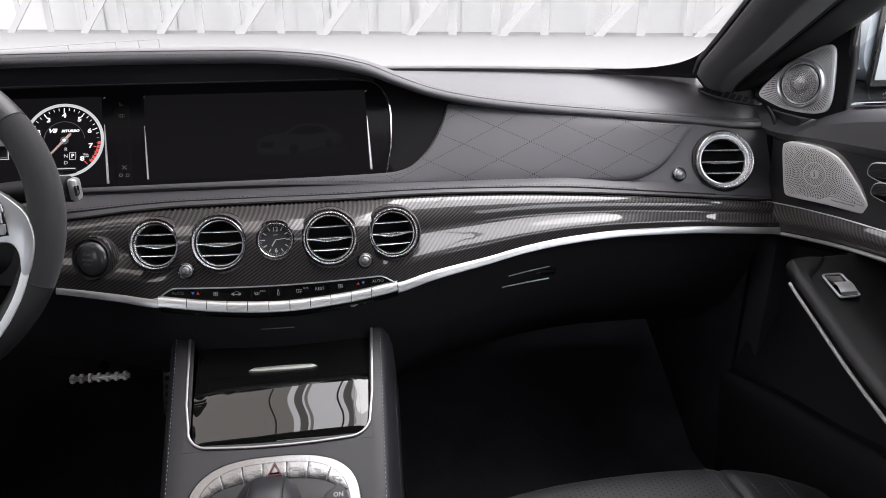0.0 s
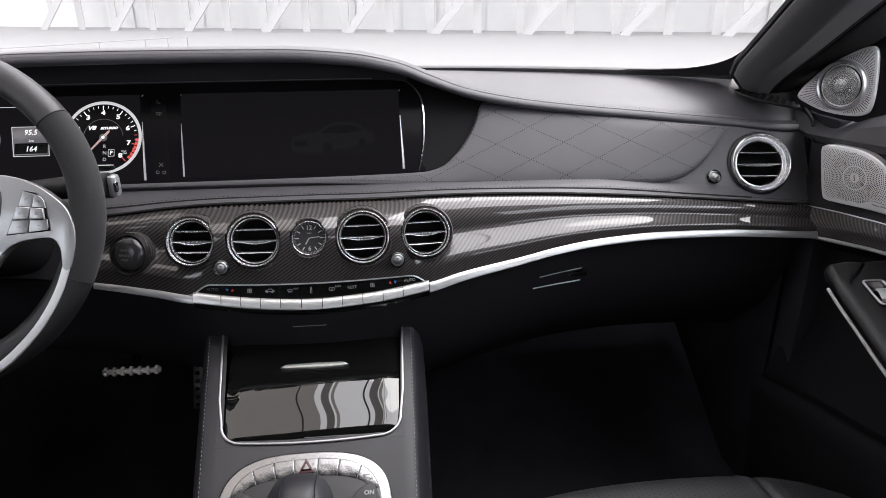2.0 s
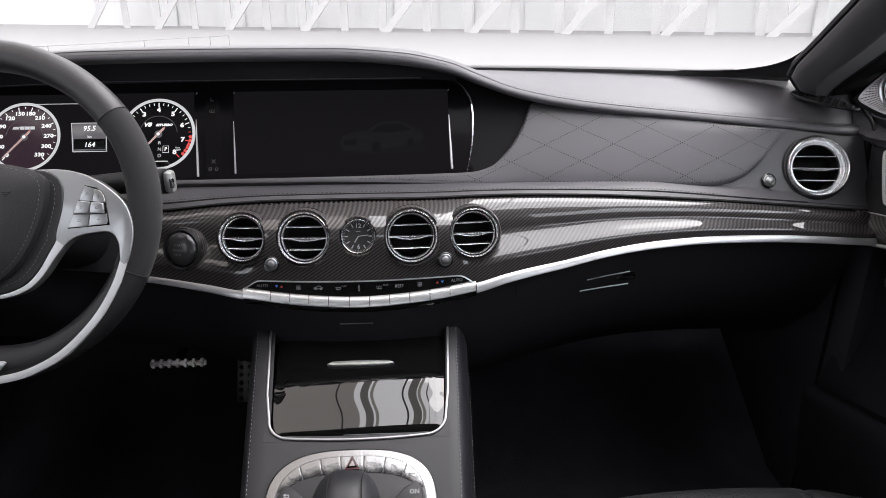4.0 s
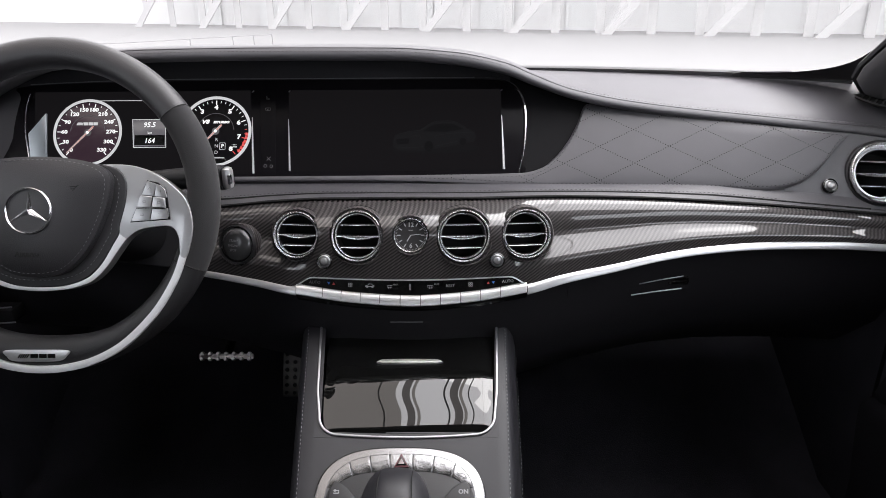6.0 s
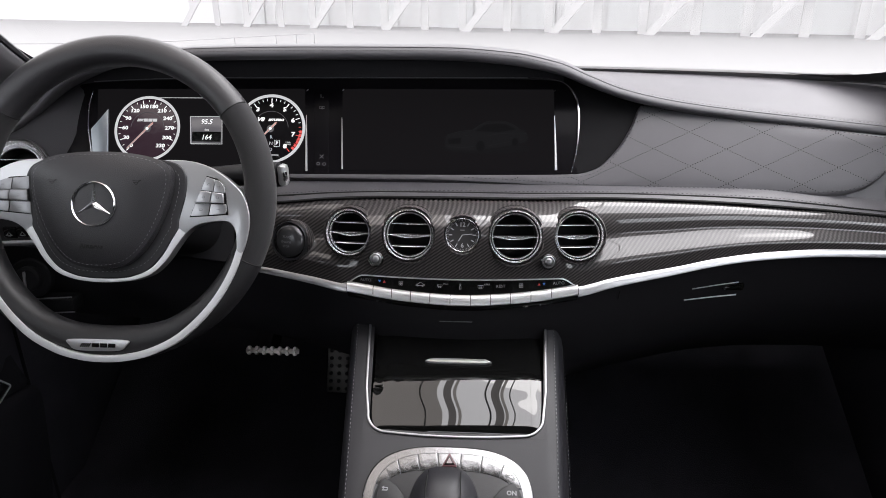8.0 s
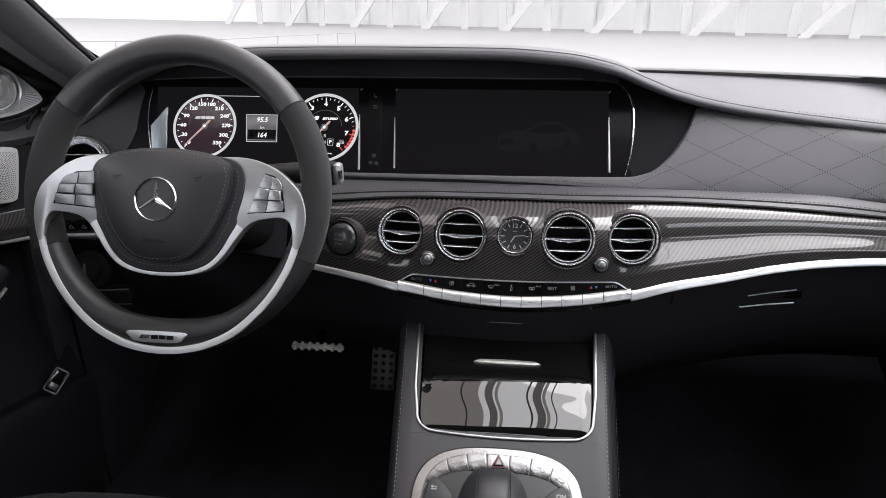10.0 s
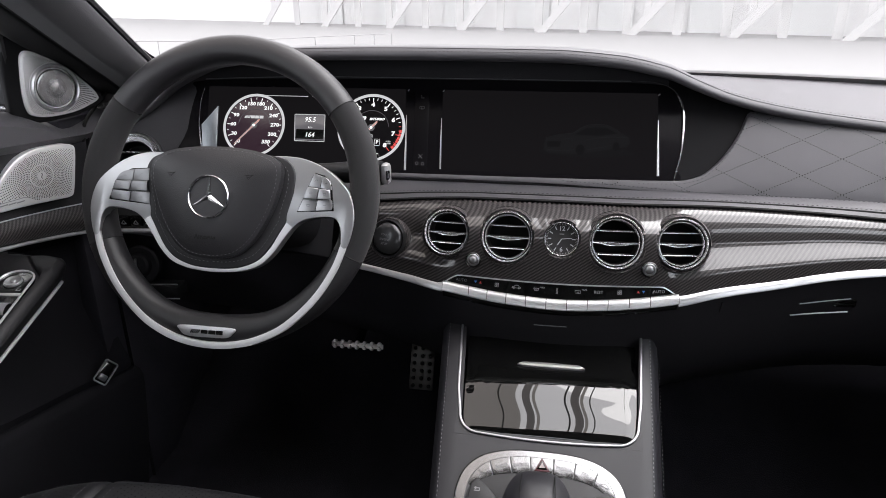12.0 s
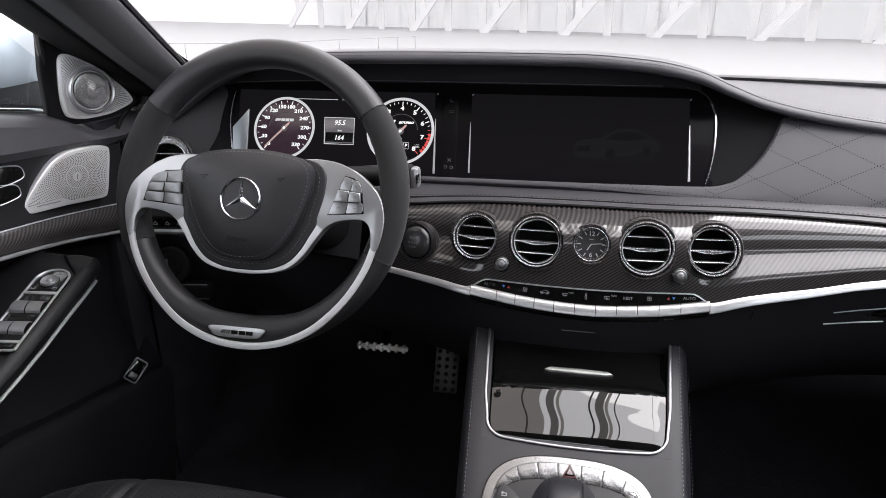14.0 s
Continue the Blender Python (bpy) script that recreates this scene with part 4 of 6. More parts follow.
for x0, x1, z0, z1, w in ((-0.2215, -0.2255, 0.7045, 0.775, 0.0017), (-0.171, -0.1745, 0.7075, 0.772, 0.0013), (0.1245, 0.1225, 0.7085, 0.776, 0.0019)):
    pth = [(*local(x0 + (x1 - x0) * q, z0 + (z1 - z0) * q), 0.0014) for q in span(0, 1, 12)]
    part("light_edge", tube(pth, [w * (1 - 0.75 * q ** 2) for q in span(0, 1, 12)], 6), SILVER, glass, "bright bevel at the display's side", m=PLANE)
    part("corner_glint", tube([(*local(x1 - 0.001, 0.8065), 0.0013), (*local(x1 + 0.0012, 0.8085), 0.0013)], 0.0007, 5), SILVER, glass, m=PLANE)
part("side_cheek", slab([local(*p) for p in ((-0.5275, 0.704), (-0.5373, 0.755), (-0.5134, 0.7805), (-0.5075, 0.704))], 0.004, 0.004, 0.001), material("pale_cheek", (0.30, 0.33, 0.36), 0.25, 0.6), glass, "pale bevelled cheek beside the instruments", m=PLANE)
part("bezel_line", tube([(p.x, p.y, 0.003) for p in smooth_path([(*local(*q), 0) for q in ((-0.5275, 0.704), (-0.5334, 0.7262), (-0.5414, 0.758), (-0.5426, 0.787), (-0.539, 0.805))], 6)], [0.0014 - 0.0010 * i / 24 for i in range(25)], 6), CHROME, glass, m=PLANE)
LCD = glowing("lit_black_display", (0.98, 0.90, 1.0), 0.0068)
LCD.node_tree.nodes["Principled BSDF"].inputs["Base Color"].default_value = (0.0018, 0.0016, 0.0019, 1)
LCD.node_tree.nodes["Principled BSDF"].inputs["Specular IOR Level"].default_value = 0.0
for quad in (((-0.5250, 0.7040), (-0.5330, 0.8080), (-0.2290, 0.8090), (-0.2245, 0.7040)), ((-0.1715, 0.7060), (-0.1755, 0.8090), (0.1215, 0.8090), (0.1240, 0.7070))):
    part("display", slab([local(*p) for p in quad], 0.0011, 0.0006, 0.0), LCD, glass, "dark lit display", m=PLANE, smooth=False)
part("centre_strip", slab([local(*p) for p in ((-0.2105, 0.702), (-0.2155, 0.808), (-0.1945, 0.808), (-0.190, 0.702))], 0.0016, 0.001, 0.0004), SCREEN, glass, m=PLANE)
for pt, gl in (((-0.2045, 0.7985), SEATG), ((-0.2035, 0.7845), BOXED), ((-0.2005, 0.7225), [[(-0.4, -0.4), (0.4, 0.4)], [(-0.4, 0.4), (0.4, -0.4)]]), ((-0.205, 0.7135), [circle2(0, 0, 0.3)]), ((-0.1965, 0.713), [circle2(0, 0, 0.3)])):
    glyph(gl, 0.0068, glass, on_screen(*pt, 0.0022), ICONDIM)

# instruments
def gauge(x, z, R, parent):
    m = on_screen(x, z, 0.0012)
    g = part("gauge_face", lathe([(R * 0.92, 0.0), (1e-5, 0.0001)], 56), LIT_PLUM if x < -0.4 else SCREEN, parent, "round dial with white figures", m=m)
    part("dial_ring", ring(R * 0.940, R * 1.025, -0.0006, 0.0016, 64), LIT_RING, g, m=m)
    part("inner_arc", tube([(R * 0.52 * math.cos(radians(a)), R * 0.52 * math.sin(radians(a)), 0.0004) for a in span(5, 175, 40)], 0.0004, 4), LIT_DIM, g, m=m)
    part("hub", lathe([(R * 0.11, 0.0003), (R * 0.10, 0.001), (1e-5, 0.001)], 24), LIT_DIM, g, m=m)
    return g, m


def tick(g, m, R, a, L, w, mat=None):
    a = radians(a)
    c = R * 0.90 - L / 2
    part("tick", box((L, w, 0.0002)), mat or LIT_W, g, m=m @ Matrix.Translation((c * math.cos(a), c * math.sin(a), 0.0005)) @ Matrix.Rotation(a, 4, "Z"), smooth=False)


def needle(g, m, R, a):
    a = radians(a)
    b = bmesh.new()
    loft([[(-0.012 * R / 0.047, -0.0011, 0), (-0.012 * R / 0.047, 0.0011, 0)], [(R * 0.86, -0.0004, 0), (R * 0.86, 0.0004, 0)]], bm=b)
    part("needle", b, LIT_NEEDLE, g, "pale red pointer", m=m @ Matrix.Translation((0, 0, 0.0012)) @ Matrix.Rotation(a, 4, "Z"), smooth=False)
    b = bmesh.new()
    for side in (-1, 1):
        loft([[(-0.010 * R / 0.047, side * 0.0011, 0), (-0.010 * R / 0.047, side * 0.0016, 0)], [(R * 0.84, side * 0.0005, 0), (R * 0.84, side * 0.0009, 0)]], bm=b)
    part("needle_edge", b, LIT_RING, g, m=m @ Matrix.Translation((0, 0, 0.0012)) @ Matrix.Rotation(a, 4, "Z"), smooth=False)
    part("needle_cap", lathe([(0.0022, 0.001), (0.0018, 0.0022), (1e-5, 0.0024)], 16), LIT_W, g, m=m @ Matrix.Translation((-0.006 * math.cos(a) * 0, 0, 0)))


g, m = gauge(-0.455, 0.7565, 0.0470, glass)
for i in range(23):
    a = 229 - i * 278 / 22
    tick(g, m, 0.047, a, 0.0055 if i % 2 == 0 else 0.0028, 0.0011 if i % 2 == 0 else 0.0007)
for i, v in enumerate((0, 30, 60, 90, 120, 150, 180, 210, 240, 270, 300, 330)):
    a = radians(229 - i * 278 / 11)
    text(str(v), 0.0072, g, m @ Matrix.Translation((0.0325 * math.cos(a), 0.0332 * math.sin(a), 0.0006)) @ Matrix.Diagonal((1.22, 1.0, 1.0, 1.0)), LIT_W, bold=0.0003)
needle(g, m, 0.047, 227)
for k in range(5):
    part("logo_bar", box((0.0012, 0.0042, 0.0002)), LIT_RING, g, m=m @ Matrix.Translation((-0.0145 + k * 0.0017, 0.0125, 0.0006)) @ Matrix.Rotation(-0.5, 4, "Z"), smooth=False)
for k in range(3):
    part("logo_bar", box((0.0060, 0.0042, 0.0002)), LIT_RING, g, m=m @ Matrix.Translation((-0.0030 + 0.0068 * k, 0.0125, 0.0006)), smooth=False)

g, m = gauge(-0.276, 0.7575, 0.0490, glass)
for i in range(33):
    a = 229 - i * 278 / 32
    hot = i >= 26
    tick(g, m, 0.049, a, 0.0062 if i % 4 == 0 else 0.0034, 0.0012 if i % 4 == 0 else 0.0007, LIT_RED if hot else None)
for a in span(-34, 0, 6):
    tick(g, m, 0.0515, a - 6, 0.0042, 0.0042, LIT_RED)
for i in range(1, 9):
    a = radians(229 - i * 278 / 8)
    text(str(i), 0.0084, g, m @ Matrix.Translation((0.0340 * math.cos(a), 0.0340 * math.sin(a), 0.0006)) @ Matrix.Diagonal((1.22, 1.0, 1.0, 1.0)), LIT_W, bold=0.0004)
needle(g, m, 0.049, 227)
text("V8", 0.0076, g, m @ Matrix.Translation((-0.0150, 0.0132, 0.0006)) @ Matrix.Diagonal((1.22, 1.0, 1.0, 1.0)), LIT_W, shear=0.3, bold=0.0004)
text("BITURBO", 0.0044, g, m @ Matrix.Translation((0.0075, 0.0126, 0.0006)) @ Matrix.Diagonal((1.22, 1.0, 1.0, 1.0)), LIT_W, shear=0.3, bold=0.0003)
for k, s in enumerate("RND"):
    text(s, 0.0068, g, m @ Matrix.Translation((0.002, -0.0125 - 0.0090 * k, 0.0006)), LIT_RING)
text("P", 0.0072, g, m @ Matrix.Translation((0.0105, -0.0215, 0.0006)), LIT_W, bold=0.0002)
part("selector_frame", tube([(0.0105 + 0.0038 * a, -0.0215 + 0.0046 * b, 0.0006) for a, b in ((-1, -1), (1, -1), (1, 1), (-1, 1), (-1, -1))], 0.0003, 4), LIT_W, g, m=m)
text("1/min", 0.0032, g, m @ Matrix.Translation((0.0265, -0.0195, 0.0006)), LIT_W)
text("x1000", 0.0032, g, m @ Matrix.Translation((0.0265, -0.0228, 0.0006)), LIT_W)
part("lower_slot", slab([(p.x, p.y) for p in smooth_path([(-0.016, -0.044, 0), (-0.011, -0.0375, 0), (0.011, -0.0375, 0), (0.016, -0.044, 0), (0, -0.047, 0)], 4, True)], 0.0016, 0.001, 0.0003), GLOSS, g, m=m)
part("slot_edge", tube([(-0.014, -0.0385, 0.0016), (0.014, -0.0385, 0.0016)], 0.0006, 5), LIT_RING, g, m=m)

info = part("info_panel", slab([local(x, z) for x, z in ((-0.390, 0.739), (-0.3925, 0.772), (-0.3475, 0.772), (-0.345, 0.739))], 0.0014, 0.0004, 0.0002), LIT_GREY, glass, "small lit trip display", m=PLANE)
part("info_frame", tube([(*local(x, z), 0.0015) for x, z in ((-0.3895, 0.7375), (-0.393, 0.7725), (-0.347, 0.7725), (-0.3445, 0.7375), (-0.3895, 0.7375))], 0.0006, 5), LIT_RING, glass, m=PLANE)
part("info_bar", box((0.042, 0.0145, 0.0002)), GLOSS, info, m=on_screen(-0.3675, 0.7465, 0.002), smooth=False)
text("95.5", 0.0098, info, on_screen(-0.3685, 0.7655, 0.0022), LIT_W, shear=0.15, bold=0.0002)
text("km", 0.0052, info, on_screen(-0.3675, 0.7555, 0.0022), LIT_W)
text("164", 0.0098, info, on_screen(-0.3675, 0.7455, 0.0024), LIT_W, shear=0.15, bold=0.0002)
text("31.0", 0.0058, glass, on_screen(-0.3645, 0.7975, 0.002), LIT_RING)
part("status_line", box((0.09, 0.0008, 0.0002)), LIT_RING, glass, m=on_screen(-0.4205, 0.7965, 0.002), smooth=False)
# faint picture of a saloon on the dark centre display
def lit_shape(name, outline, glow, lift, m):
    b = bmesh.new()
    b.faces.new([b.verts.new((x * 0.058, y * 0.058, lift)) for x, y in outline])
    return part(name, b, glow, glass, m=m, smooth=False)


SHOW = on_screen(0.029, 0.7485, 0.0012)
GLOWS = GLOW_LOW, GLOW_MID, GLOW_HIGH, GLOW_OFF = [glowing(n, (0.92, 0.92, 1.0), k) for n, k in (("lit_floor", 0.0076), ("lit_body", 0.0095), ("lit_edge", 0.0125), ("lit_off", 0.0062))]
for g in GLOWS:
    g.node_tree.nodes["Principled BSDF"].inputs["Base Color"].default_value = (0.0018, 0.0016, 0.0019, 1)
    g.node_tree.nodes["Principled BSDF"].inputs["Specular IOR Level"].default_value = 0.0
lit_shape("picture_floor", [(1.10 * math.cos(a), -0.27 + 0.13 * math.sin(a)) for a in (2 * math.pi * k / 40 for k in range(40))], GLOW_LOW, 0.0001, SHOW)
lit_shape("picture_car", ((-1.0, -0.12), (-0.95, 0.04), (-0.62, 0.13), (-0.35, 0.16), (-0.06, 0.35), (0.20, 0.39), (0.48, 0.37), (0.76, 0.22), (0.96, 0.12), (1.0, -0.02), (0.93, -0.12), (0.50, -0.20), (-0.20, -0.33), (-0.85, -0.32), (-0.98, -0.25)), GLOW_MID, 0.0002, SHOW)
lit_shape("picture_window", ((-0.28, 0.15), (-0.03, 0.31), (0.20, 0.34), (0.44, 0.33), (0.70, 0.20), (0.30, 0.13)), GLOW_OFF, 0.0003, SHOW)
lit_shape("picture_grille", ((-0.92, -0.04), (-0.60, -0.02), (-0.62, -0.16), (-0.90, -0.17)), GLOW_OFF, 0.0003, SHOW)
for cx, cy, r in ((-0.14, -0.22, 0.13), (0.68, -0.11, 0.10)):
    lit_shape("picture_wheel", [(cx + 0.8 * r * math.cos(a), cy + r * math.sin(a)) for a in (2 * math.pi * k / 20 for k in range(20))], GLOW_OFF, 0.0003, SHOW)
for line in (((-0.95, 0.05), (-0.62, 0.14), (-0.35, 0.17)), ((-0.34, 0.17), (-0.05, 0.36), (0.20, 0.40), (0.48, 0.38), (0.76, 0.23)), ((0.0, 0.03), (0.45, 0.10), (0.94, 0.10)), ((-0.56, 0.02), (-0.38, 0.05), (-0.34, -0.02)), ((-0.9, -0.24), (-0.5, -0.26), (-0.28, -0.22)), ((0.02, -0.22), (0.35, -0.15), (0.56, -0.10))):
    part("picture_line", tube(smooth_path([(x * 0.058, y * 0.058, 0.0004) for x, y in line], 5), 0.0004, 4), GLOW_HIGH, glass, m=SHOW)

# ---- lower dashboard, glove box, footwell shroud ----
rows = []
for x in span(-0.69, 0.69, 80):
    yb, zb = TRIM_BOT_Y(x), TRIM_BOT_Z(x)
    rows.append([(x, yb + 0.004, zb - 0.003), (x, yb + 0.008, zb - 0.012), (x, yb + 0.016, zb - 0.03), (x, yb + 0.030, zb - 0.075), (x, yb + 0.065, zb - 0.14), (x, yb + 0.15, zb - (0.22 if x > -0.1 else 0.185)), (x, 1.2, zb - (0.24 if x > -0.1 else 0.185))])
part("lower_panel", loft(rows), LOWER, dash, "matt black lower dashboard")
rows = []
for x in span(-0.69, -0.32, 30):
    zt, yt, zb, yb = TRIM_TOP_Z(x), TRIM_TOP_Y(x), TRIM_BOT_Z(x), TRIM_BOT_Y(x)
    rows.append([(x, yt, zt), (x, yt - 0.01, zt - 0.02), (x, yb + 0.004, zb)])
part("knee_panel", loft(rows), SOFT, dash, "black knee panel behind the wheel")
bm = bmesh.new()
box((0.085, 0.02, 0.014), (0.335, 0.859, 0.568), 0.004, bm)
part("glove_box_handle", bm, GLOSS, dash, "gloss black glove box handle with bright edges")
part("bright_edge", tube([(0.306, 0.840, 0.5673), (0.335, 0.840, 0.5735), (0.3644, 0.840, 0.5788)], 0.0008, 5), SILVER, dash)
part("bright_edge", tube([(0.297, 0.840, 0.5506), (0.330, 0.840, 0.5560), (0.3636, 0.840, 0.5605)], 0.0010, 5), SILVER, dash)
part("lock", lathe([(0.0016, 0), (0.0012, 0.001), (1e-5, 0.001)], 12), CHROME, dash, m=facing((0.3500, 0.846, 0.5660), (0, -1, 0.2)))
part("seam", tube([(0.205, 0.812, 0.575), (0.207, 0.83, 0.545), (0.208, 0.86, 0.50)], 0.0009, 5), HOLE, dash)
part("tray_edge", tube([(-0.028, 0.786, 0.5385), (0.014, 0.786, 0.5385)], 0.0007, 5), ICONDIM, dash)
for k in range(3):
    key = part("switch_button", box((0.0185, 0.006, 0.017), (-0.6455 + k * 0.0200, 0.868, 0.6215 + k * 0.0008), 0.002), GLOSS, dash, "small black switch with a pale symbol")
    glyph([[(-0.5, -0.3), (0.0, 0.4), (0.5, -0.3)], [(-0.3, -0.3), (0.3, -0.3)]], 0.008, key, facing((-0.6455 + k * 0.0200, 0.8645, 0.6200 + k * 0.0008), (0, -1, 0)), ICON, r=0.09)
part("switch_strip", tube([(-0.672, 0.864, 0.6050), (-0.57, 0.864, 0.6105)], 0.0040, 10), SILVER, dash, "chrome strip under the switches")
m = facing((-0.636, 0.872, 0.5485), (0.15, -0.95, 0.25))
lk = part("light_switch", lathe([(0.030, -0.01), (0.030, 0.002), (0.027, 0.004), (0.019, 0.003), (0.018, 0.012), (0.015, 0.015), (1e-5, 0.0155)], 36), DARK, dash, "round black light switch", m=m)
part("pointer", box((0.003, 0.024, 0.006), (0, 0, 0.016), 0.001), ICONDIM, lk, m=m)
lever = part("parking_lever", box((0.060, 0.03, 0.022), (-0.604, 0.878, 0.508), 0.005), DARK, dash, "black release lever in a recess")
for z in (0.5200, 0.4960):
    part("lever_edge", tube([(-0.632, 0.861, z), (-0.600, 0.860, z + 0.003), (-0.572, 0.861, z + 0.0045)], 0.0011, 6), FRAME, lever, "dull silver edge")

# ---- steering column and stalks ----
WT = radians(22.2)
WHEEL = facing((-0.415, 0.7395, 0.7176), (0, -math.cos(WT), math.sin(WT)))
column = thing("steering_column", "black steering column shroud with stalks", "column", (-0.42, 0.9, 0.6))
b = bmesh.new()
secs = []
for z, w, h in ((-0.04, 0.055, 0.045), (-0.08, 0.062, 0.05), (-0.13, 0.072, 0.055), (-0.22, 0.085, 0.065)):
    secs.append([(w * math.copysign(abs(math.cos(a)) ** 0.6, math.cos(a)), -0.01 + h * math.copysign(abs(math.sin(a)) ** 0.6, math.sin(a)), z) for a in (2 * math.pi * k / 28 for k in range(28))])
part("shroud", loft(secs, True, True), DARK, column, m=WHEEL)
stalk = part("gear_stalk", tube(smooth_path([(-0.36, 0.83, 0.715), (-0.29, 0.822, 0.722), (-0.245, 0.813, 0.726), (-0.228, 0.809, 0.727)], 6), [0.009 + 0.0035 * min(1, i / 12) for i in range(19)], 14, flat=1.25), SOFT, column, "black gear selector stalk with a silver end")
part("end_cap", box((0.012, 0.017, 0.027), (-0.2225, 0.806, 0.7275), 0.005), SILVER, stalk, "satin silver end button")
part("cap_button", box((0.004, 0.009, 0.013), (-0.2185, 0.8005, 0.7275), 0.002), CHROME, stalk)
part("turn_stalk", tube(smooth_path([(-0.47, 0.83, 0.70), (-0.56, 0.82, 0.71), (-0.60, 0.815, 0.715)], 6), 0.009, 12), SOFT, column, "black indicator stalk")

# ---- steering wheel ----
wheel = thing("steering_wheel", "black leather and suede sports steering wheel with silver spokes", "steering wheel", (-0.415, 0.7395, 0.7176))


def rim_section(a, n=20):
    ro = 0.1955
    ri = 0.1600
    s = math.sin(a)
    if s < 0:
        flat = 0.156 / max(1e-3, -s)
        k = 0.006
        ri = -k * math.log(math.exp(-ri / k) + math.exp(-flat / k))
    if s < 0.1:
        ri -= 0.004 * min(1, (0.1 - s) / 0.3) * max(0, 1 + s)
    c, h = (ro + ri) / 2, (ro - ri) / 2
    out = []
    for i in range(n):
        q = 2 * math.pi * i / n
        cr = c + h * math.copysign(abs(math.cos(q)) ** 0.85, math.cos(q))
        z = -0.019 + 0.0195 * math.copysign(abs(math.sin(q)) ** 0.85, math.sin(q))
        out.append((cr * math.cos(a), cr * s, z))
    return out


def rim_piece(name, a0, a1, mat, label, n=60):
    part(name, loft([rim_section(radians(a)) for a in span(a0, a1, n)], True), mat, wheel, label, m=WHEEL)


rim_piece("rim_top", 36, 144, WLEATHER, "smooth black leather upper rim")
rim_piece("rim_grip", -24, 36, SUEDE, "black suede rim grip")
rim_piece("rim_grip", 144, 204, SUEDE, "black suede rim grip")
# same leather as the upper rim; the shade is in its colour
rim_piece("rim_bottom", 204, 336, RIMSHADED, "smooth black leather lower rim, its shade put into the colour")
for a in (36, 144, -24, 204):
    sec = rim_section(radians(a))
    c = sum((Vector(p) for p in sec), Vector()) / len(sec)
    part("rim_seam", tube([c + (Vector(p) - c) * 1.005 for p in sec], 0.0007, 5, True), HOLE, wheel, m=WHEEL)
# bright inlay round the lower rim
half = [(0.0, -0.1905), (0.030, -0.188), (0.060, -0.1795), (0.094, -0.1605), (0.128, -0.1265), (0.150, -0.091), (0.1610, -0.060), (0.1665, -0.030)]
pth = smooth_path([(-x, y, 0) for x, y in reversed(half[1:])] + [(x, y, 0) for x, y in half], 8)
rows = []
for i, p in enumerate(pth):
    t = (pth[min(i + 1, len(pth) - 1)] - pth[max(i - 1, 0)]).normalized()
    side = Vector((t.y, -t.x, 0))
    sink = 0.0016 * max(0.0, 1 - min(i, len(pth) - 1 - i) / 10)
    rows.append([p + side * 0.0044 * q + Vector((0, 0, 0.0022 - sink + 0.0005 * (1 - q * q) - (0.006 if abs(q) == 1 else 0))) for q in (-1, -0.9, -0.5, 0, 0.5, 0.9, 1)])
part("bright_inlay", loft(rows), INLAY, wheel, "satin silver inlay round the lower rim", m=WHEEL)


def mirror_outline(half, n=6):
    """A closed smooth outline from its right half, bottom to top."""
    pts = [(x, y, 0) for x, y in half] + [(-x, y, 0) for x, y in reversed(half) if x > 1e-4]
    return [(p.x, p.y) for p in smooth_path(pts, n, True)]


# silver spokes with the bow under the pad
BOW_OUT = [(0.0, -0.1012), (0.0180, -0.1003), (0.0372, -0.0975), (0.0578, -0.0896), (0.0737, -0.0747), (0.0865, -0.0563), (0.0977, -0.0415)]
BOW_IN = [(0.0, -0.0965), (0.0180, -0.0959), (0.0350, -0.0930), (0.0540, -0.0848), (0.0690, -0.0695), (0.0805, -0.0500), (0.0880, -0.0365)]
spokes = mirror_outline(BOW_OUT + [(0.110, -0.0326), (0.128, -0.0285), (0.147, -0.0285), (0.1555, -0.040), (0.1580, -0.062), (0.1660, -0.060), (0.1720, -0.028), (0.1655, 0.0), (0.150, 0.018), (0.127, 0.0335), (0.097, 0.0425), (0.05, 0.042), (0.0, 0.036)])
part("spoke_plate", slab(spokes, 0.0025, 0.014, 0.001), SPOKE, wheel, "satin silver spokes and bow under the pad", m=WHEEL)
half = [((x0 + x1) / 2, (y0 + y1) / 2, math.hypot(x1 - x0, y1 - y0) / 2) for (x0, y0), (x1, y1) in zip(BOW_OUT, BOW_IN)]
pth = smooth_path([(-x, y, w) for x, y, w in reversed(half[1:])] + half, 6)
rows = []
for i, p in enumerate(pth):
    t = pth[min(i + 1, len(pth) - 1)] - pth[max(i - 1, 0)]
    side = Vector((t.y, -t.x, 0)).normalized() * p.z * 0.96
    rows.append([Vector((p.x, p.y, 0.0036 - (0.004 if abs(q) == 1 else 0.0006 * q * q))) + side * q for q in (-1, -0.9, -0.4, 0.2, 0.9, 1)])
part("bow", loft(rows), INLAY, wheel, "bright silver bow under the pad", m=WHEEL)
collar = mirror_outline(BOW_IN + [(0.089, -0.026), (0.096, 0.002), (0.096, 0.026), (0.082, 0.040), (0.045, 0.045), (0.0, 0.047)])
part("pad_collar", slab(collar, 0.0045, 0.016, 0.002), SOFT, wheel, "black plastic collar round the airbag pad", m=WHEEL)
pad_half = [(0.0, -0.0845), (0.028, -0.0805), (0.048, -0.066), (0.064, -0.043), (0.077, -0.013), (0.083, 0.013), (0.081, 0.032), (0.062, 0.0435), (0.032, 0.0490), (0.0, 0.0505)]
pad_out = mirror_outline(pad_half)
pad = part("airbag_pad", dome(pad_out, 0.0150, 0.0125, 14, 2.7, 0.018), WLEATHER, wheel, "domed black leather airbag pad with double stitching", m=WHEEL)
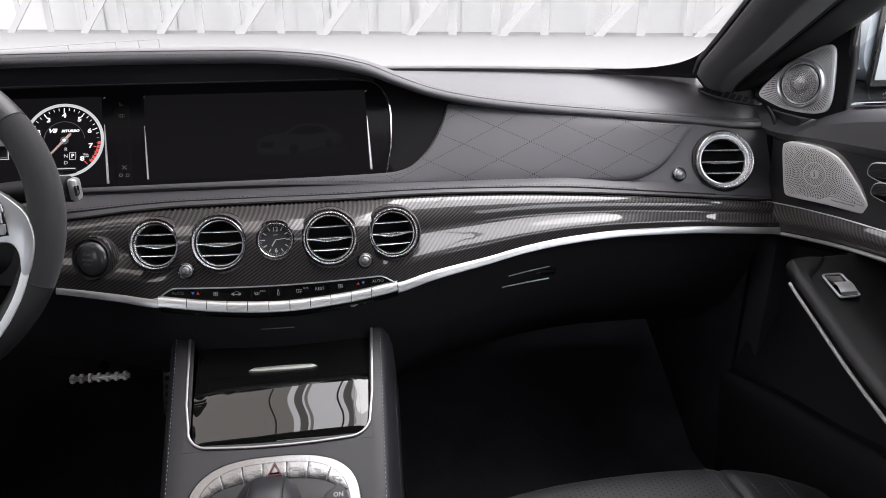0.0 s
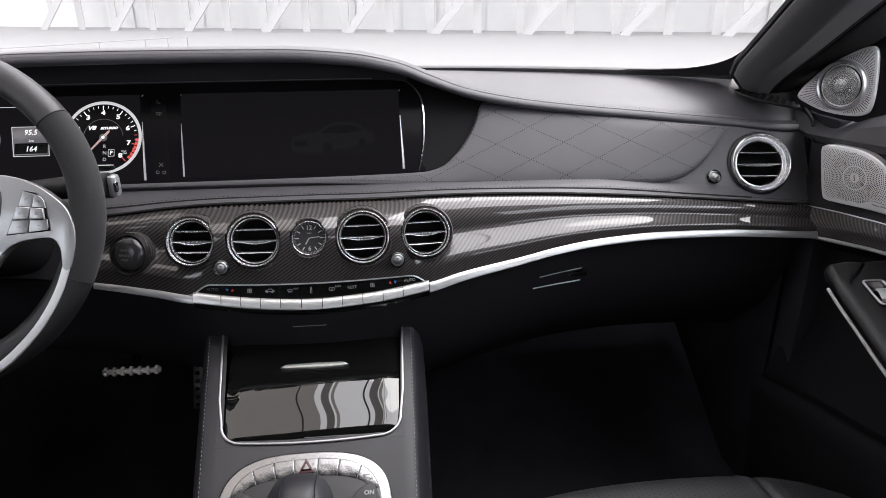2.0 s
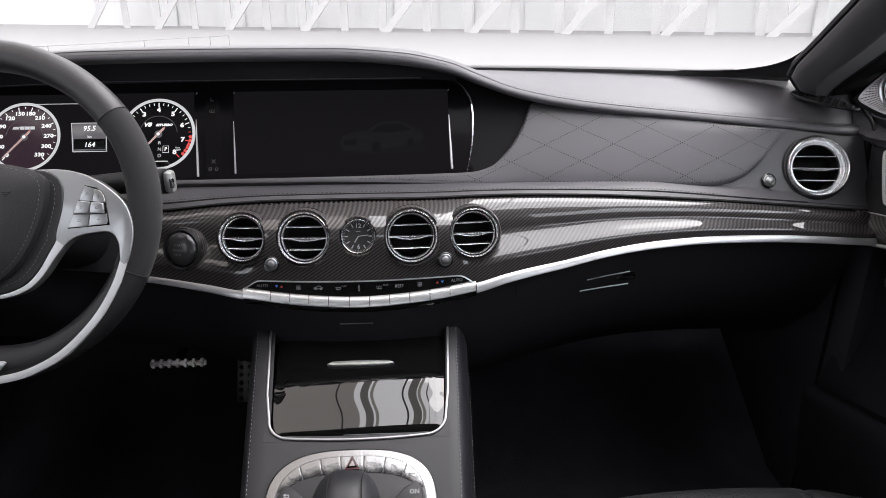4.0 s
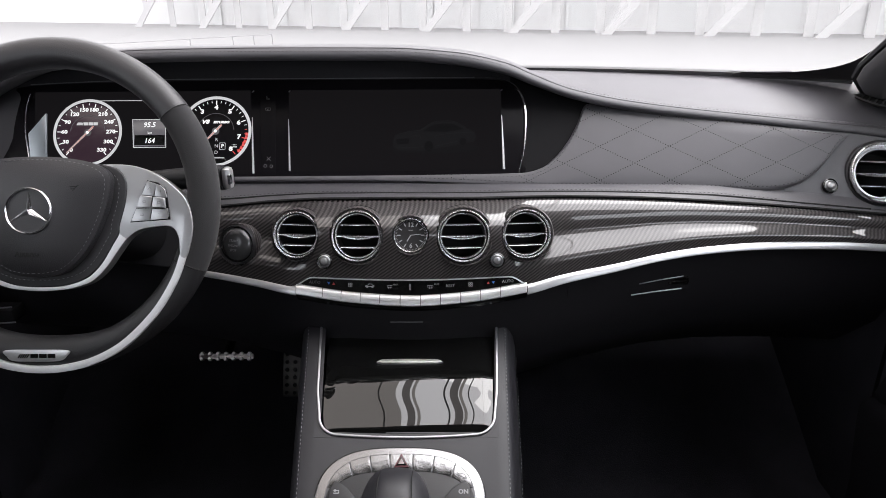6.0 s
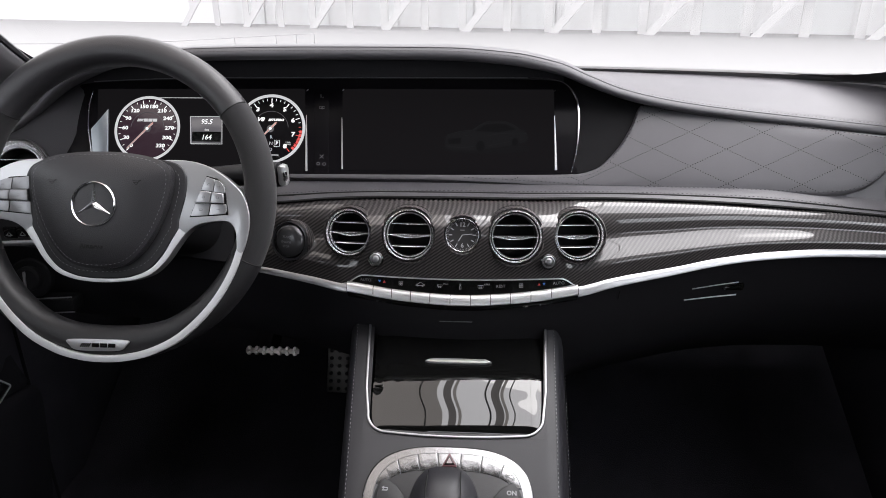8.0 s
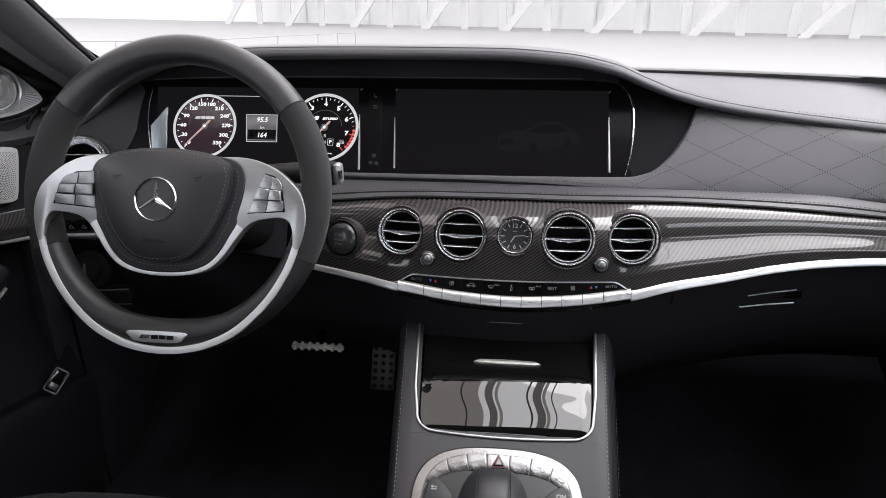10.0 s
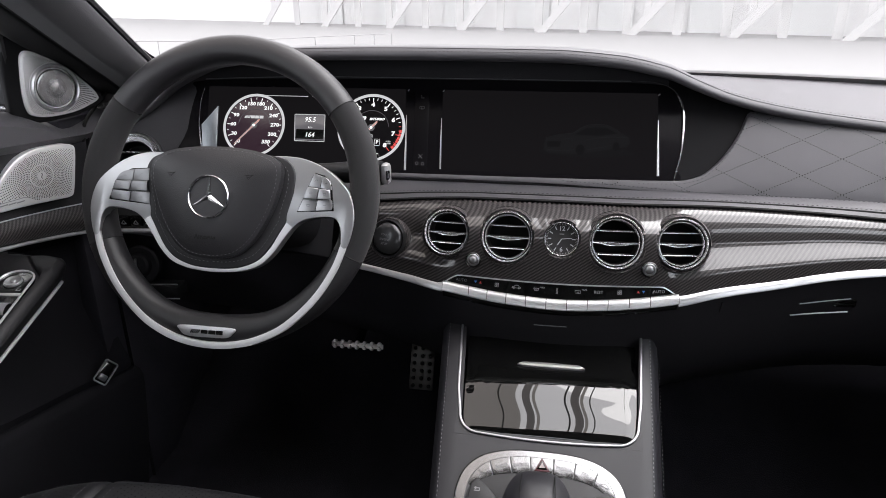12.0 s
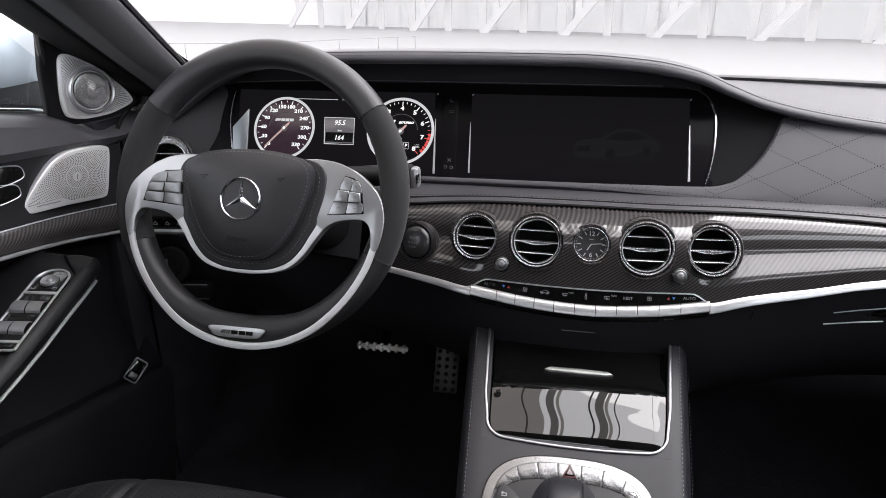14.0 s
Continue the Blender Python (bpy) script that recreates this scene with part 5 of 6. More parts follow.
pth = [(x * 0.945, (y + 0.017) * 0.945 - 0.017, 0.0171) for x, y in pad_out + pad_out[:1]]
part("stitching", dashes(pth, 0.0036, 0.0016, 0.001), WHEELTHREAD, pad, m=WHEEL)
pth = [(p[0], p[1], 0.0050) for p in offset2(collar, 0.0080)]
part("stitching", dashes([p for p in pth if p[1] < 0.03], 0.0036, 0.0016, 0.001), WHEELTHREAD, wheel, m=WHEEL, kind="stuff")
# emblem as a plain ring with a three-armed shape
E = WHEEL @ Matrix.Translation((0.0, -0.0110, 0.0270)) @ Matrix.Scale(0.94, 4)
part("emblem_ring", ring(0.0250, 0.0280, -0.004, 0.0032), CHROME, pad, "round chrome emblem", m=E)
b = bmesh.new()
c = b.verts.new((0, 0, 0.0034))
tips = [b.verts.new((0.0254 * math.cos(radians(a)), 0.0254 * math.sin(radians(a)), 0.0008)) for a in (90, 210, 330)]
nots = [b.verts.new((0.0040 * math.cos(radians(a)), 0.0040 * math.sin(radians(a)), 0.0004)) for a in (150, 270, 30)]
for i in range(3):
    b.faces.new((c, tips[i], nots[i]))
    b.faces.new((c, nots[i], tips[(i + 1) % 3]))
part("emblem_arms", b, CHROME, pad, m=E, smooth=False)
part("emblem_disc", lathe([(0.0253, -0.0022), (1e-5, -0.0015)], 40), SOFT, pad, m=E)
text("AIRBAG", 0.0078, pad, WHEEL @ Matrix.Translation((-0.004, -0.0590, 0.0236)), HOLE, bold=0.0004)
for x in (-0.050, 0.049):
    glyph([[(-0.6, 0.25), (0.2, 0.2), (0.7, 0.35)], [(-0.5, 0.0), (0.1, -0.05), (0.6, 0.3)], [(-0.3, -0.1), (-0.1, -0.35), (0.2, -0.1)]], 0.008, pad, WHEEL @ Matrix.Translation((x, 0.014, 0.0262)), HOLE, "horn_mark")
# badge on the lower rim as plain shapes
b = slab([(p.x, p.y) for p in smooth_path([(-0.036, 0.0058, 0), (0.0, 0.0066, 0), (0.036, 0.0058, 0), (0.034, -0.001, 0), (0.026, -0.0062, 0), (0.0, -0.0072, 0), (-0.026, -0.0062, 0), (-0.034, -0.001, 0)], 4, True)], 0.0012, 0.002, 0.0006)
B = WHEEL @ Matrix.Translation((-0.006, -0.1742, 0.0022)) @ Matrix.Rotation(radians(2), 4, "X")
badge = part("badge", b, SILVER, wheel, "brushed silver badge with dark bars", m=B)
for k in range(5):
    part("logo_bar", box((0.0013, 0.0056, 0.0003)), GLOSS, badge, m=B @ Matrix.Translation((-0.019 + 0.0024 * k, -0.0003, 0.0013)) @ Matrix.Rotation(-0.6, 4, "Z"), smooth=False)
for k in range(3):
    part("logo_bar", box((0.0088, 0.0048, 0.0003)), GLOSS, badge, m=B @ Matrix.Translation((-0.002 + 0.0098 * k, -0.0003, 0.0013)), smooth=False)
# key pads on the spokes
for s in (-1, 1):
    face = KEYPLATE if s > 0 else KEYDARK
    if s > 0:
        quad = ((0.1210, 0.0245), (0.1420, 0.0175), (0.1465, -0.0195), (0.1020, -0.0230))
        soft_quad = quad[:1] + ((0.1330, 0.0215), (0.1395, 0.0165), (0.1425, 0.0105)) + quad[2:]
    else:
        quad = ((0.0925, 0.0228), (0.1330, 0.0185), (0.1450, -0.0175), (0.0885, -0.0222))
        soft_quad = quad[:1] + ((0.1165, 0.0210), (0.1290, 0.0150), (0.1385, 0.0050)) + quad[2:]
    base = offset2([(s * x, y) for x, y in soft_quad], -0.0007)
    kp = part("key_pad", slab(base, 0.0040, 0.004, 0.0006), GLOSS, wheel, "six-key switch pad on the spoke", m=WHEEL)

    def cell(u, v):
        a = Vector(quad[0]).lerp(Vector(quad[1]), u)
        b = Vector(quad[3]).lerp(Vector(quad[2]), u)
        p = a.lerp(b, v)
        return (s * p.x, p.y)
    for r, (v0, v1) in enumerate(((0.012, 0.345), (0.36, 0.665), (0.68, 0.988))):
        for c in range(2):
            u0, u1 = c / 2 + 0.010, (c + 1) / 2 - 0.010
            o = [(u0, v0), (u1, v0), (u1, v1), (u0, v1)]
            if c == 1 and r == 0:
                o = [(u0, v0), (0.72, v0), (0.88, v0 + 0.05), (0.96, v0 + 0.13), (u1, v0 + 0.24), (u1, v1), (u0, v1)]
            elif c == 1 and r == 2:
                o = [(u0, v0), (u1, v0), (u1, v1 - 0.10), (0.95, v1), (u0, v1)]
            elif r == 1:
                o = [(0.03 if c == 0 else u0, v0), (u1 if c == 0 else 0.95, v0), (u1 if c == 0 else 0.95, v1), (0.03 if c == 0 else u0, v1)]
            part("key", slab([cell(*p) for p in o], 0.0052 if r != 1 else 0.0088, 0.003, 0.0005 if r != 1 else 0.0016), face, kp, m=WHEEL)
            gx, gy = cell((u0 + u1) / 2, (v0 + v1) / 2)
            if s > 0 and c == 1 and r != 1:
                mark = [[(-0.35, 0), (0.35, 0)]] + ([[(0, -0.35), (0, 0.35)]] if r == 0 else [])
            elif s < 0 and c == 1 and r != 1:
                mark = [[(-0.3, -0.15 + 0.3 * (r == 2)), (0, 0.2 - 0.4 * (r == 2)), (0.3, -0.15 + 0.3 * (r == 2)), (-0.3, -0.15 + 0.3 * (r == 2))]]
            else:
                mark = ([[(-0.4, -0.2), (0.0, 0.3), (0.4, 0.1)]], [[(-0.3, -0.2), (-0.3, 0.25), (0.3, 0.25), (0.3, -0.2), (-0.3, -0.2)]], [[(-0.4, -0.2), (0.4, -0.2), (0.4, 0.2), (-0.4, 0.2), (-0.4, -0.2)]])[r]
            glyph(mark, 0.0048, kp, WHEEL @ Matrix.Translation((gx, gy, 0.0053 if r != 1 else 0.0089)), ENGRAVE if s > 0 else ICONDIM)
    part("paddle", slab([(s * x, y) for x, y in (((0.100, 0.028), (0.108, 0.0415), (0.119, 0.0435), (0.130, 0.038), (0.136, 0.02)) if s < 0 else ((0.104, 0.02), (0.112, 0.030), (0.120, 0.031), (0.130, 0.028), (0.136, 0.02)))], -0.034, 0.003, 0.001), SILVER, wheel, "silver shift paddle behind the spoke", m=WHEEL)

# ---- centre console ----
SLOPE = math.atan(0.53)
CM = facing((-0.003, 0.68, 0.441), (0, -math.sin(SLOPE), math.cos(SLOPE)), (0, 1, 0))
cons = thing("centre_console", "black leather centre console with a gloss lid and silver keys", "console", (0, 0.6, 0.1))


def half_width(s, v):
    """Half the console's width on one side; the driver's side is broader towards the dashboard."""
    return 0.1390 + 0.0055 * (v + 0.05) / 0.2 + 0.042 * (max(v, -0.15) - 0.04) if s < 0 else 0.1315 + 0.0055 * (v + 0.05) / 0.2


rows = []
for v in span(-0.42, -0.01, 24) + span(0.004, 0.168, 14):
    sec = []
    for s in (-1, 1):
        w = half_width(s, v)
        side = [(s * (w + 0.010), v, -0.22), (s * (w + 0.006), v, -0.06), (s * (w + 0.001), v, -0.020), (s * (w - 0.0035), v, -0.008), (s * (w - 0.008), v, -0.0018), (s * (w - 0.0125), v, 0.0), (s * (0.107 if v < 0.03 else 0.107 + (v - 0.03) * (0.07 if s < 0 else 0.045)), v, 0.0)]
        if s > 0:
            side[:3] = [(w + 0.018, v, -0.22), (w + 0.0070, v, -0.050), (w + 0.0015, v, -0.020)]
        sec += side if s < 0 else list(reversed(side))
    rows.append(sec)
rows.append([(x * 0.98, 0.178, z - 0.012) for x, y, z in rows[-1]])
rows.append([(x * 0.97, 0.184, z - 0.05) for x, y, z in rows[-1]])
bm = loft(rows)
bmesh.ops.delete(bm, geom=[f for f in bm.faces if abs(f.calc_center_median().x) < 0.09 and f.calc_center_median().y > 0.004 and f.calc_center_median().z > -0.01], context="FACES")
part("body", bm, LEATHER2, cons, "black leather console deck", m=CM)
for s in (-1, 1):
    part("stitching", dashes([(s * (half_width(s, v) - 0.0105), v, 0.0004) for v in span(-0.2, 0.16, 50)], 0.0036, 0.0018, 0.001), THREAD, cons, m=CM, kind="stuff")
part("stitching", dashes([(half_width(1, v) + 0.0072, v, -0.045) for v in span(-0.2, 0.15, 50)], 0.0036, 0.0018, 0.001, up=(1, 0, 0)), THREAD, cons, m=CM, kind="stuff")


def u_path(w, v0, r, top, n=10):
    pts = [(-w - 0.0150, top), (-w - 0.0062, 0.06)]
    pts += [(-w + r - r * math.cos(a), v0 + r - r * math.sin(a)) for a in span(0, math.pi / 2, n)]
    low = [(x, v0 - 0.0035 * (1 - (x / (w - r)) ** 2)) for x in span(-w + r, w - r, 9)][1:-1]
    pts += low
    pts += [(w - r + r * math.sin(a), v0 + r - r * math.cos(a)) for a in span(0, math.pi / 2, n)]
    pts += [(w + 0.0042, 0.06), (w + 0.0095, top)]
    return pts


fr = [(x - 0.001, y) for x, y in u_path(0.1080, 0.0, 0.026, 0.19)]
for sd in (-1, 1):
    arc = [p for p in fr if p[0] * sd > 0.078 and p[1] < 0.03]
    part("corner_fillet", slab([(sd * 0.112 - 0.001, 0.028), (sd * 0.112 - 0.001, -0.003), (sd * 0.078, -0.003)] + (arc if sd > 0 else list(reversed(arc))), 0.0002, 0.003), LEATHER2, cons, m=CM)
part("lid_frame", tube([(x, y, 0.0012) for x, y in fr], 0.0017, 8, flat=0.8), FRAME, cons, "silver frame round the lid", m=CM)
LH = rail((0.0, -0.003), (0.004, 0.0024), (0.009, 0.0033), (0.02, 0.0039), (0.055, 0.0047), (0.072, 0.0036), (0.09, 0.0005), (0.12, -0.0050), (0.2, -0.019))


def lid_z(x, v):
    e = min(1.0, (0.1065 - abs(x)) / (0.016 if x > 0 else 0.024))
    return LH(v) + (-0.0035 * (1 - max(0.0, e)) ** 2.5) - 0.3 * x * x + 0.0066 * (x + 0.02) * math.sin(2 * math.pi * (v - 0.005) / 0.066)


rows = []
for v in [0.002, 0.005, 0.009, 0.014, 0.02] + span(0.028, 0.188, 36):
    w = 0.105 if v > 0.026 else 0.105 - (0.026 - math.sqrt(max(0, 0.026 ** 2 - (0.026 - v) ** 2)))
    wide = max(0.0, v - 0.03)
    rows.append([(x, v, lid_z(max(-0.104, min(0.104, x)), v)) for x in span(-w - wide * 0.066, w + wide * 0.040, 45)])
part("lid", loft(rows), PIANO, cons, "gloss black lacquered roller lid", m=CM)
slot = [(-0.0435, 0.0985), (-0.036, 0.1035), (0.0, 0.1045), (0.036, 0.1035), (0.0435, 0.0985), (0.036, 0.0955), (0.0, 0.0945), (-0.036, 0.0955)]
slot = [(x, 0.1012 + (y - 0.0985) * 0.8) for x, y in slot]
part("lid_handle", slab([(x, y) for x, y in slot], 0.0022, 0.008, 0.0015), SILVER, cons, "slim silver handle on the lid", m=CM)
part("lid_handle_recess", dome([(x, y - 0.0005) for x, y in offset2(slot, 0.0014)], 0.0023, 0.0004, 3), material("dull_metal", (0.35, 0.36, 0.34), 0.4, 1.0), cons, m=CM)

# control island: silver arc of keys round a palm rest
def oval(rx, ry, x, cy=-0.0885, n=2.8):
    """The upper edge of a rounded oval at a place across it."""
    return cy + ry * max(0.0, 1 - abs((x + 0.005) / rx) ** n) ** (1 / n)


def oval_ring(rx, ry, cy=-0.0885, n=2.8, count=72):
    out = []
    for k in range(count):
        a = 2 * math.pi * k / count
        c, d = math.cos(a), math.sin(a)
        out.append((-0.005 + rx * math.copysign(abs(c) ** (2 / n), c), cy + ry * math.copysign(abs(d) ** (2 / n), d)))
    return out


part("island_rim", slab(oval_ring(0.0980, 0.0722), 0.0050, 0.012, 0.0032), KEYSILVER, cons, "dull silver oval rim", m=CM)
part("island_groove", slab(oval_ring(0.0858, 0.0627), 0.0053, 0.002, 0.0004), ENGRAVE, cons, m=CM)
part("island_floor", slab(oval_ring(0.0845, 0.0440), 0.0056, 0.004, 0.0004), SOFT, cons, "black inner ring", m=CM)
marks = [-0.0885, -0.0655, -0.0421, -0.0188, 0.0087, 0.0338, 0.0584, 0.0785]
names = (SEATG, "NAVI", "RADIO", "tri", "MEDIA", "TEL", CARSIDE)
for (a0, a1), what in zip(zip(marks, marks[1:]), names):
    xs = span(a0 + 0.0004, a1 - 0.0004, 7)
    pts = [(x, oval(0.0850, 0.0620, x)) for x in xs] + [((x + 0.005) * 0.91 - 0.005, oval(0.0800, 0.0415, (x + 0.005) * 0.91 - 0.005)) for x in reversed(xs)]
    k = part("key", slab(pts, 0.0062, 0.003, 0.0007), KEYSILVER, cons, "satin silver key", m=CM)
    x = (a0 + a1) / 2
    y = (oval(0.0850, 0.0620, x) + oval(0.0800, 0.0415, (x + 0.005) * 0.91 - 0.005)) / 2
    tm = CM @ Matrix.Translation((x * 0.955, y, 0.0065)) @ Matrix.Rotation(-x * 6.0, 4, "Z")
    if what == "tri":
        tri = [(0, 0.0105), (0.0088, -0.0062), (-0.0088, -0.0062)]
        part("warning_frame", slab(tri, 0.0008, 0.0008, 0.0002), material("dark_red", (0.060, 0.010, 0.016), 0.4), k, "dark red warning triangle", m=tm)
        part("warning_face", slab([(p[0] * 0.66, p[1] * 0.66) for p in tri], 0.0012, 0.0005, 0.0001), GLOSS, k, m=tm)
        part("warning_core", slab([(p[0] * 0.40, p[1] * 0.40) for p in tri], 0.0015, 0.0005, 0.0001), material("pale_core", (0.30, 0.24, 0.24), 0.4), k, m=tm)
    elif isinstance(what, str):
        text(what, 0.0062, k, tm, ENGRAVE)
    else:
        glyph(what, 0.0085, k, tm, ENGRAVE, r=0.035)
palm = [(p.x * 0.9 - 0.0085, p.y + 0.005) for p in smooth_path([(-0.042, -0.165, 0), (-0.0455, -0.125, 0), (-0.041, -0.085, 0), (-0.026, -0.060, 0), (0.0, -0.0545, 0), (0.026, -0.060, 0), (0.041, -0.085, 0), (0.0455, -0.125, 0), (0.042, -0.165, 0), (0, -0.18, 0)], 5, True)]
rest = part("palm_rest", dome(palm, 0.022, 0.026, 14, 2.8, 0.02), LEATHER2, cons, "domed black leather palm rest", m=CM)
for x in (-0.018, 0.018):
    pts = [(x * (1 + 0.15 * q) - 0.0085, -0.0535 - 0.11 * q, 0.0225 + 0.0245 * (1 - (1 - min(1, q * 3.2)) ** 2)) for q in span(0.0, 1, 24)]
    part("seam", tube(pts, 0.0007, 5), HOLE, rest, m=CM)
for s, lab in ((-1, "back"), (1, "ON")):
    pts = [(s * x - 0.005, y) for x, y in ((0.0735, -0.0590), (0.0795, -0.0660), (0.0815, -0.0800), (0.0790, -0.0980), (0.0480, -0.1050), (0.0500, -0.0780), (0.0600, -0.0670))]
    k = part("side_key", slab(pts, 0.0088, 0.004, 0.0014), SOFT, cons, "black side key", m=CM)
    tm = CM @ Matrix.Translation((s * 0.0718 - 0.005, -0.0722, 0.0092))
    if s > 0:
        text("ON", 0.0072, k, tm, ICON, bold=0.0002)
    else:
        glyph([[(0.5, -0.3), (0.5, 0.2), (-0.4, 0.2)], [(-0.15, 0.45), (-0.5, 0.2), (-0.15, -0.05)], [(0.5, -0.3), (-0.5, -0.3)]], 0.006, k, tm, ICON, r=0.1)

# ---- pedals ----
for name, at, w, h, tilt, lab in (("brake_pedal", (-0.374, 1.118, 0.292), 0.104, 0.010, 58, "brushed metal brake pedal with rubber studs"), ("accelerator_pedal", (-0.243, 1.11, 0.268), 0.046, 0.100, 62, "dark metal accelerator pedal with rubber studs")):
    pm = facing(at, (0, -math.sin(radians(tilt)), math.cos(radians(tilt))))
    pd = thing(name, lab, "pedal", at)
    part("plate", box((w, h, 0.006), (0, 0, 0), 0.002), material("brushed_steel", (0.85, 0.79, 0.75), 0.32, 1.0) if w > 0.1 else material("pedal_steel", (0.10, 0.095, 0.092), 0.45, 0.8), pd, m=pm)
    nx, ny = (7, 2) if w > 0.1 else (3, 7)
    for i in range(nx):
        for j in range(ny):
            part("stud", lathe([(0.0040, -0.003), (0.0040, 0.002), (0.003, 0.004), (1e-5, 0.004)], 10), STUD if w > 0.1 else RUBBER, pd, m=pm @ Matrix.Translation((w * (-0.5 + (i + 0.5) / nx), h * (-0.5 + (j + 0.5) / ny) * (1.9 if w > 0.1 else 1.0), 0.003)))
    part("arm", tube([pm @ Vector((0, 0, -0.004)), pm @ Vector((0, 0.06, -0.05)), (at[0], 1.25, 0.52)], 0.009, 8), DARK, pd)

# ---- doors ----
def arm_top(x, y):
    """Height of the armrest's padded top."""
    return 0.612 + 0.23 * (max(y, 0.44) - 0.674) + 0.08 * (x - 0.652)


def door(s):
    d = thing("door_1" if s < 0 else "door_2", "black leather car door with carbon trim, silver speaker grilles and armrest", "door", (s * 0.72, 0.1, 0.3), kind="structure")
    ys = [1.03, 0.97, 0.93, 0.885, 0.86, 0.83, 0.80, 0.76, 0.72, 0.66, 0.60, 0.5, 0.35, 0.1, -0.3, -0.8, -1.4]
    top_z = rail((-1.4, 0.83), (0.5, 0.825), (0.70, 0.803), (0.811, 0.778), (0.885, 0.752), (0.93, 0.762), (0.97, 0.784), (1.03, 0.80))
    crease = rail((-1.4, 0.80), (0.5, 0.785), (0.687, 0.760), (0.889, 0.742))
    tt = rail((-1.4, 0.70), (0.45, 0.69), (0.67, 0.668), (0.885, 0.642))
    tb = rail((-1.4, 0.67), (0.45, 0.66), (0.665, 0.638), (0.875, 0.601))

    def wall_x(y):
        return 0.7085 + 0.012 * max(0.0, min(1, (0.885 - y) / 0.12)) - 0.008 * max(0.0, min(1.0, (y - 0.845) / 0.04)) if y <= 0.915 else 0.7085 + (y - 0.885) * 0.08
    # sill, speaker band
    rows = []
    for y in span(1.03, 0.5, 48) + ys[-5:]:
        x = wall_x(y) + 0.008 * max(0.0, min(1.0, (y - 0.845) / 0.04)) * (y <= 0.915)
        tz, cz = top_z(y), crease(y)
        rows.append([(s * (x + 0.07), y, tz - 0.05), (s * (x + 0.040), y, tz + 0.013), (s * (x + 0.030), y, tz + 0.013), (s * (x + 0.006), y, tz + 0.002), (s * (x - 0.006), y, tz - 0.008), (s * (x - 0.008), y, cz + 0.004), (s * (x - 0.002), y, cz - 0.001), (s * (x + 0.006), y, cz - 0.008)])
    part("sill", loft(rows), SILL, d, "black leather window sill")
    ys = [0.897] + ys[3:]
    rows = []
    for y in ys:
        x = wall_x(y)
        rows.append([(s * (x + 0.006), y, crease(y) - 0.008), (s * (x + 0.010), y, (crease(y) + tt(y)) / 2), (s * (x + 0.006), y, tt(y) + 0.002), (s * (x + 0.004), y, tt(y) - 0.003)])
    part("upper_panel", loft(rows), DOORPANEL, d, "dark soft upper door panel")
    # carbon band
    rows = []
    for y in ys:
        x = wall_x(y)
        a, b2 = tt(y), tb(y)
        rows.append([(s * (x + 0.004 - 0.012 * math.sin(math.pi * (0.15 + 0.75 * q)) + 0.006), y, a + (b2 - a) * q) for q in span(0, 1, 9)])
    part("carbon_trim", loft(rows), DOORCARBON, d, "carbon-fibre door trim")
    part("chrome_line", tube([(s * (wall_x(y) + 0.002), y, tb(y) - 0.001) for y in ys], 0.0028, 8), SILVER, d, "bright moulding under the trim")
    part("chrome_line", tube([(s * (wall_x(y) + 0.006), y, tt(y) + 0.001) for y in ys[1:]], 0.0011, 6), SILVER, d)
    # lower door
    pk = rail((-1.4, 0.415), (0.565, 0.409), (0.66, 0.386), (0.785, 0.359), (0.85, 0.348), (0.885, 0.344))
    rows = []
    for y in ys:
        x = wall_x(y)
        z0 = tb(y)
        p = pk(y)
        rows.append([(s * (x + 0.006), y, z0), (s * (x + 0.03), y, z0 - 0.02), (s * (x + 0.040), y, (z0 + p) / 2), (s * (x + 0.014), y, p + 0.04), (s * (x + 0.003), y, p + 0.014), (s * (x + 0.006), y, p + 0.003), (s * (x - 0.003), y, p + 0.004), (s * (x - 0.010), y, p - 0.001), (s * (x - 0.014), y, p - 0.010), (s * (x - 0.014), y, p - 0.03), (s * (x - 0.004), y, 0.22), (s * (x + 0.02), y, 0.08)])
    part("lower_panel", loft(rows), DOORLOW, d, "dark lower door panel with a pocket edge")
    end = [(s * 0.7135, 0.914, z) for z in (0.75, 0.08)] + [(s * 0.84, 0.914, z) for z in (0.08, 0.75)]
    b = bmesh.new()
    b.faces.new([b.verts.new(p) for p in end])
    part("end_panel", b, DARK, d, smooth=False)
    # armrest
    strip = smooth_path([(0.644, 0.716, 0.590), (0.638, 0.685, 0.5835), (0.631, 0.640, 0.5735), (0.6205, 0.568, 0.5565), (0.6095, 0.488, 0.542), (0.60, 0.40, 0.532), (0.60, 0.1, 0.53), (0.60, -0.3, 0.53)], 6)
    gr = rail((0.40, 0.600), (0.50, 0.606), (0.55, 0.611), (0.58, 0.6165), (0.62, 0.6235), (0.66, 0.634), (0.675, 0.640), (0.70, 0.668), (0.72, 0.69))
    rows = []
    for p in strip:
        zt, sx, gx = arm_top(p.x, p.y), p.x, max(gr(p.y), p.x + 0.004)
        zt = max(zt, p.z + 0.028)
        cz = (p.z + zt) / 2
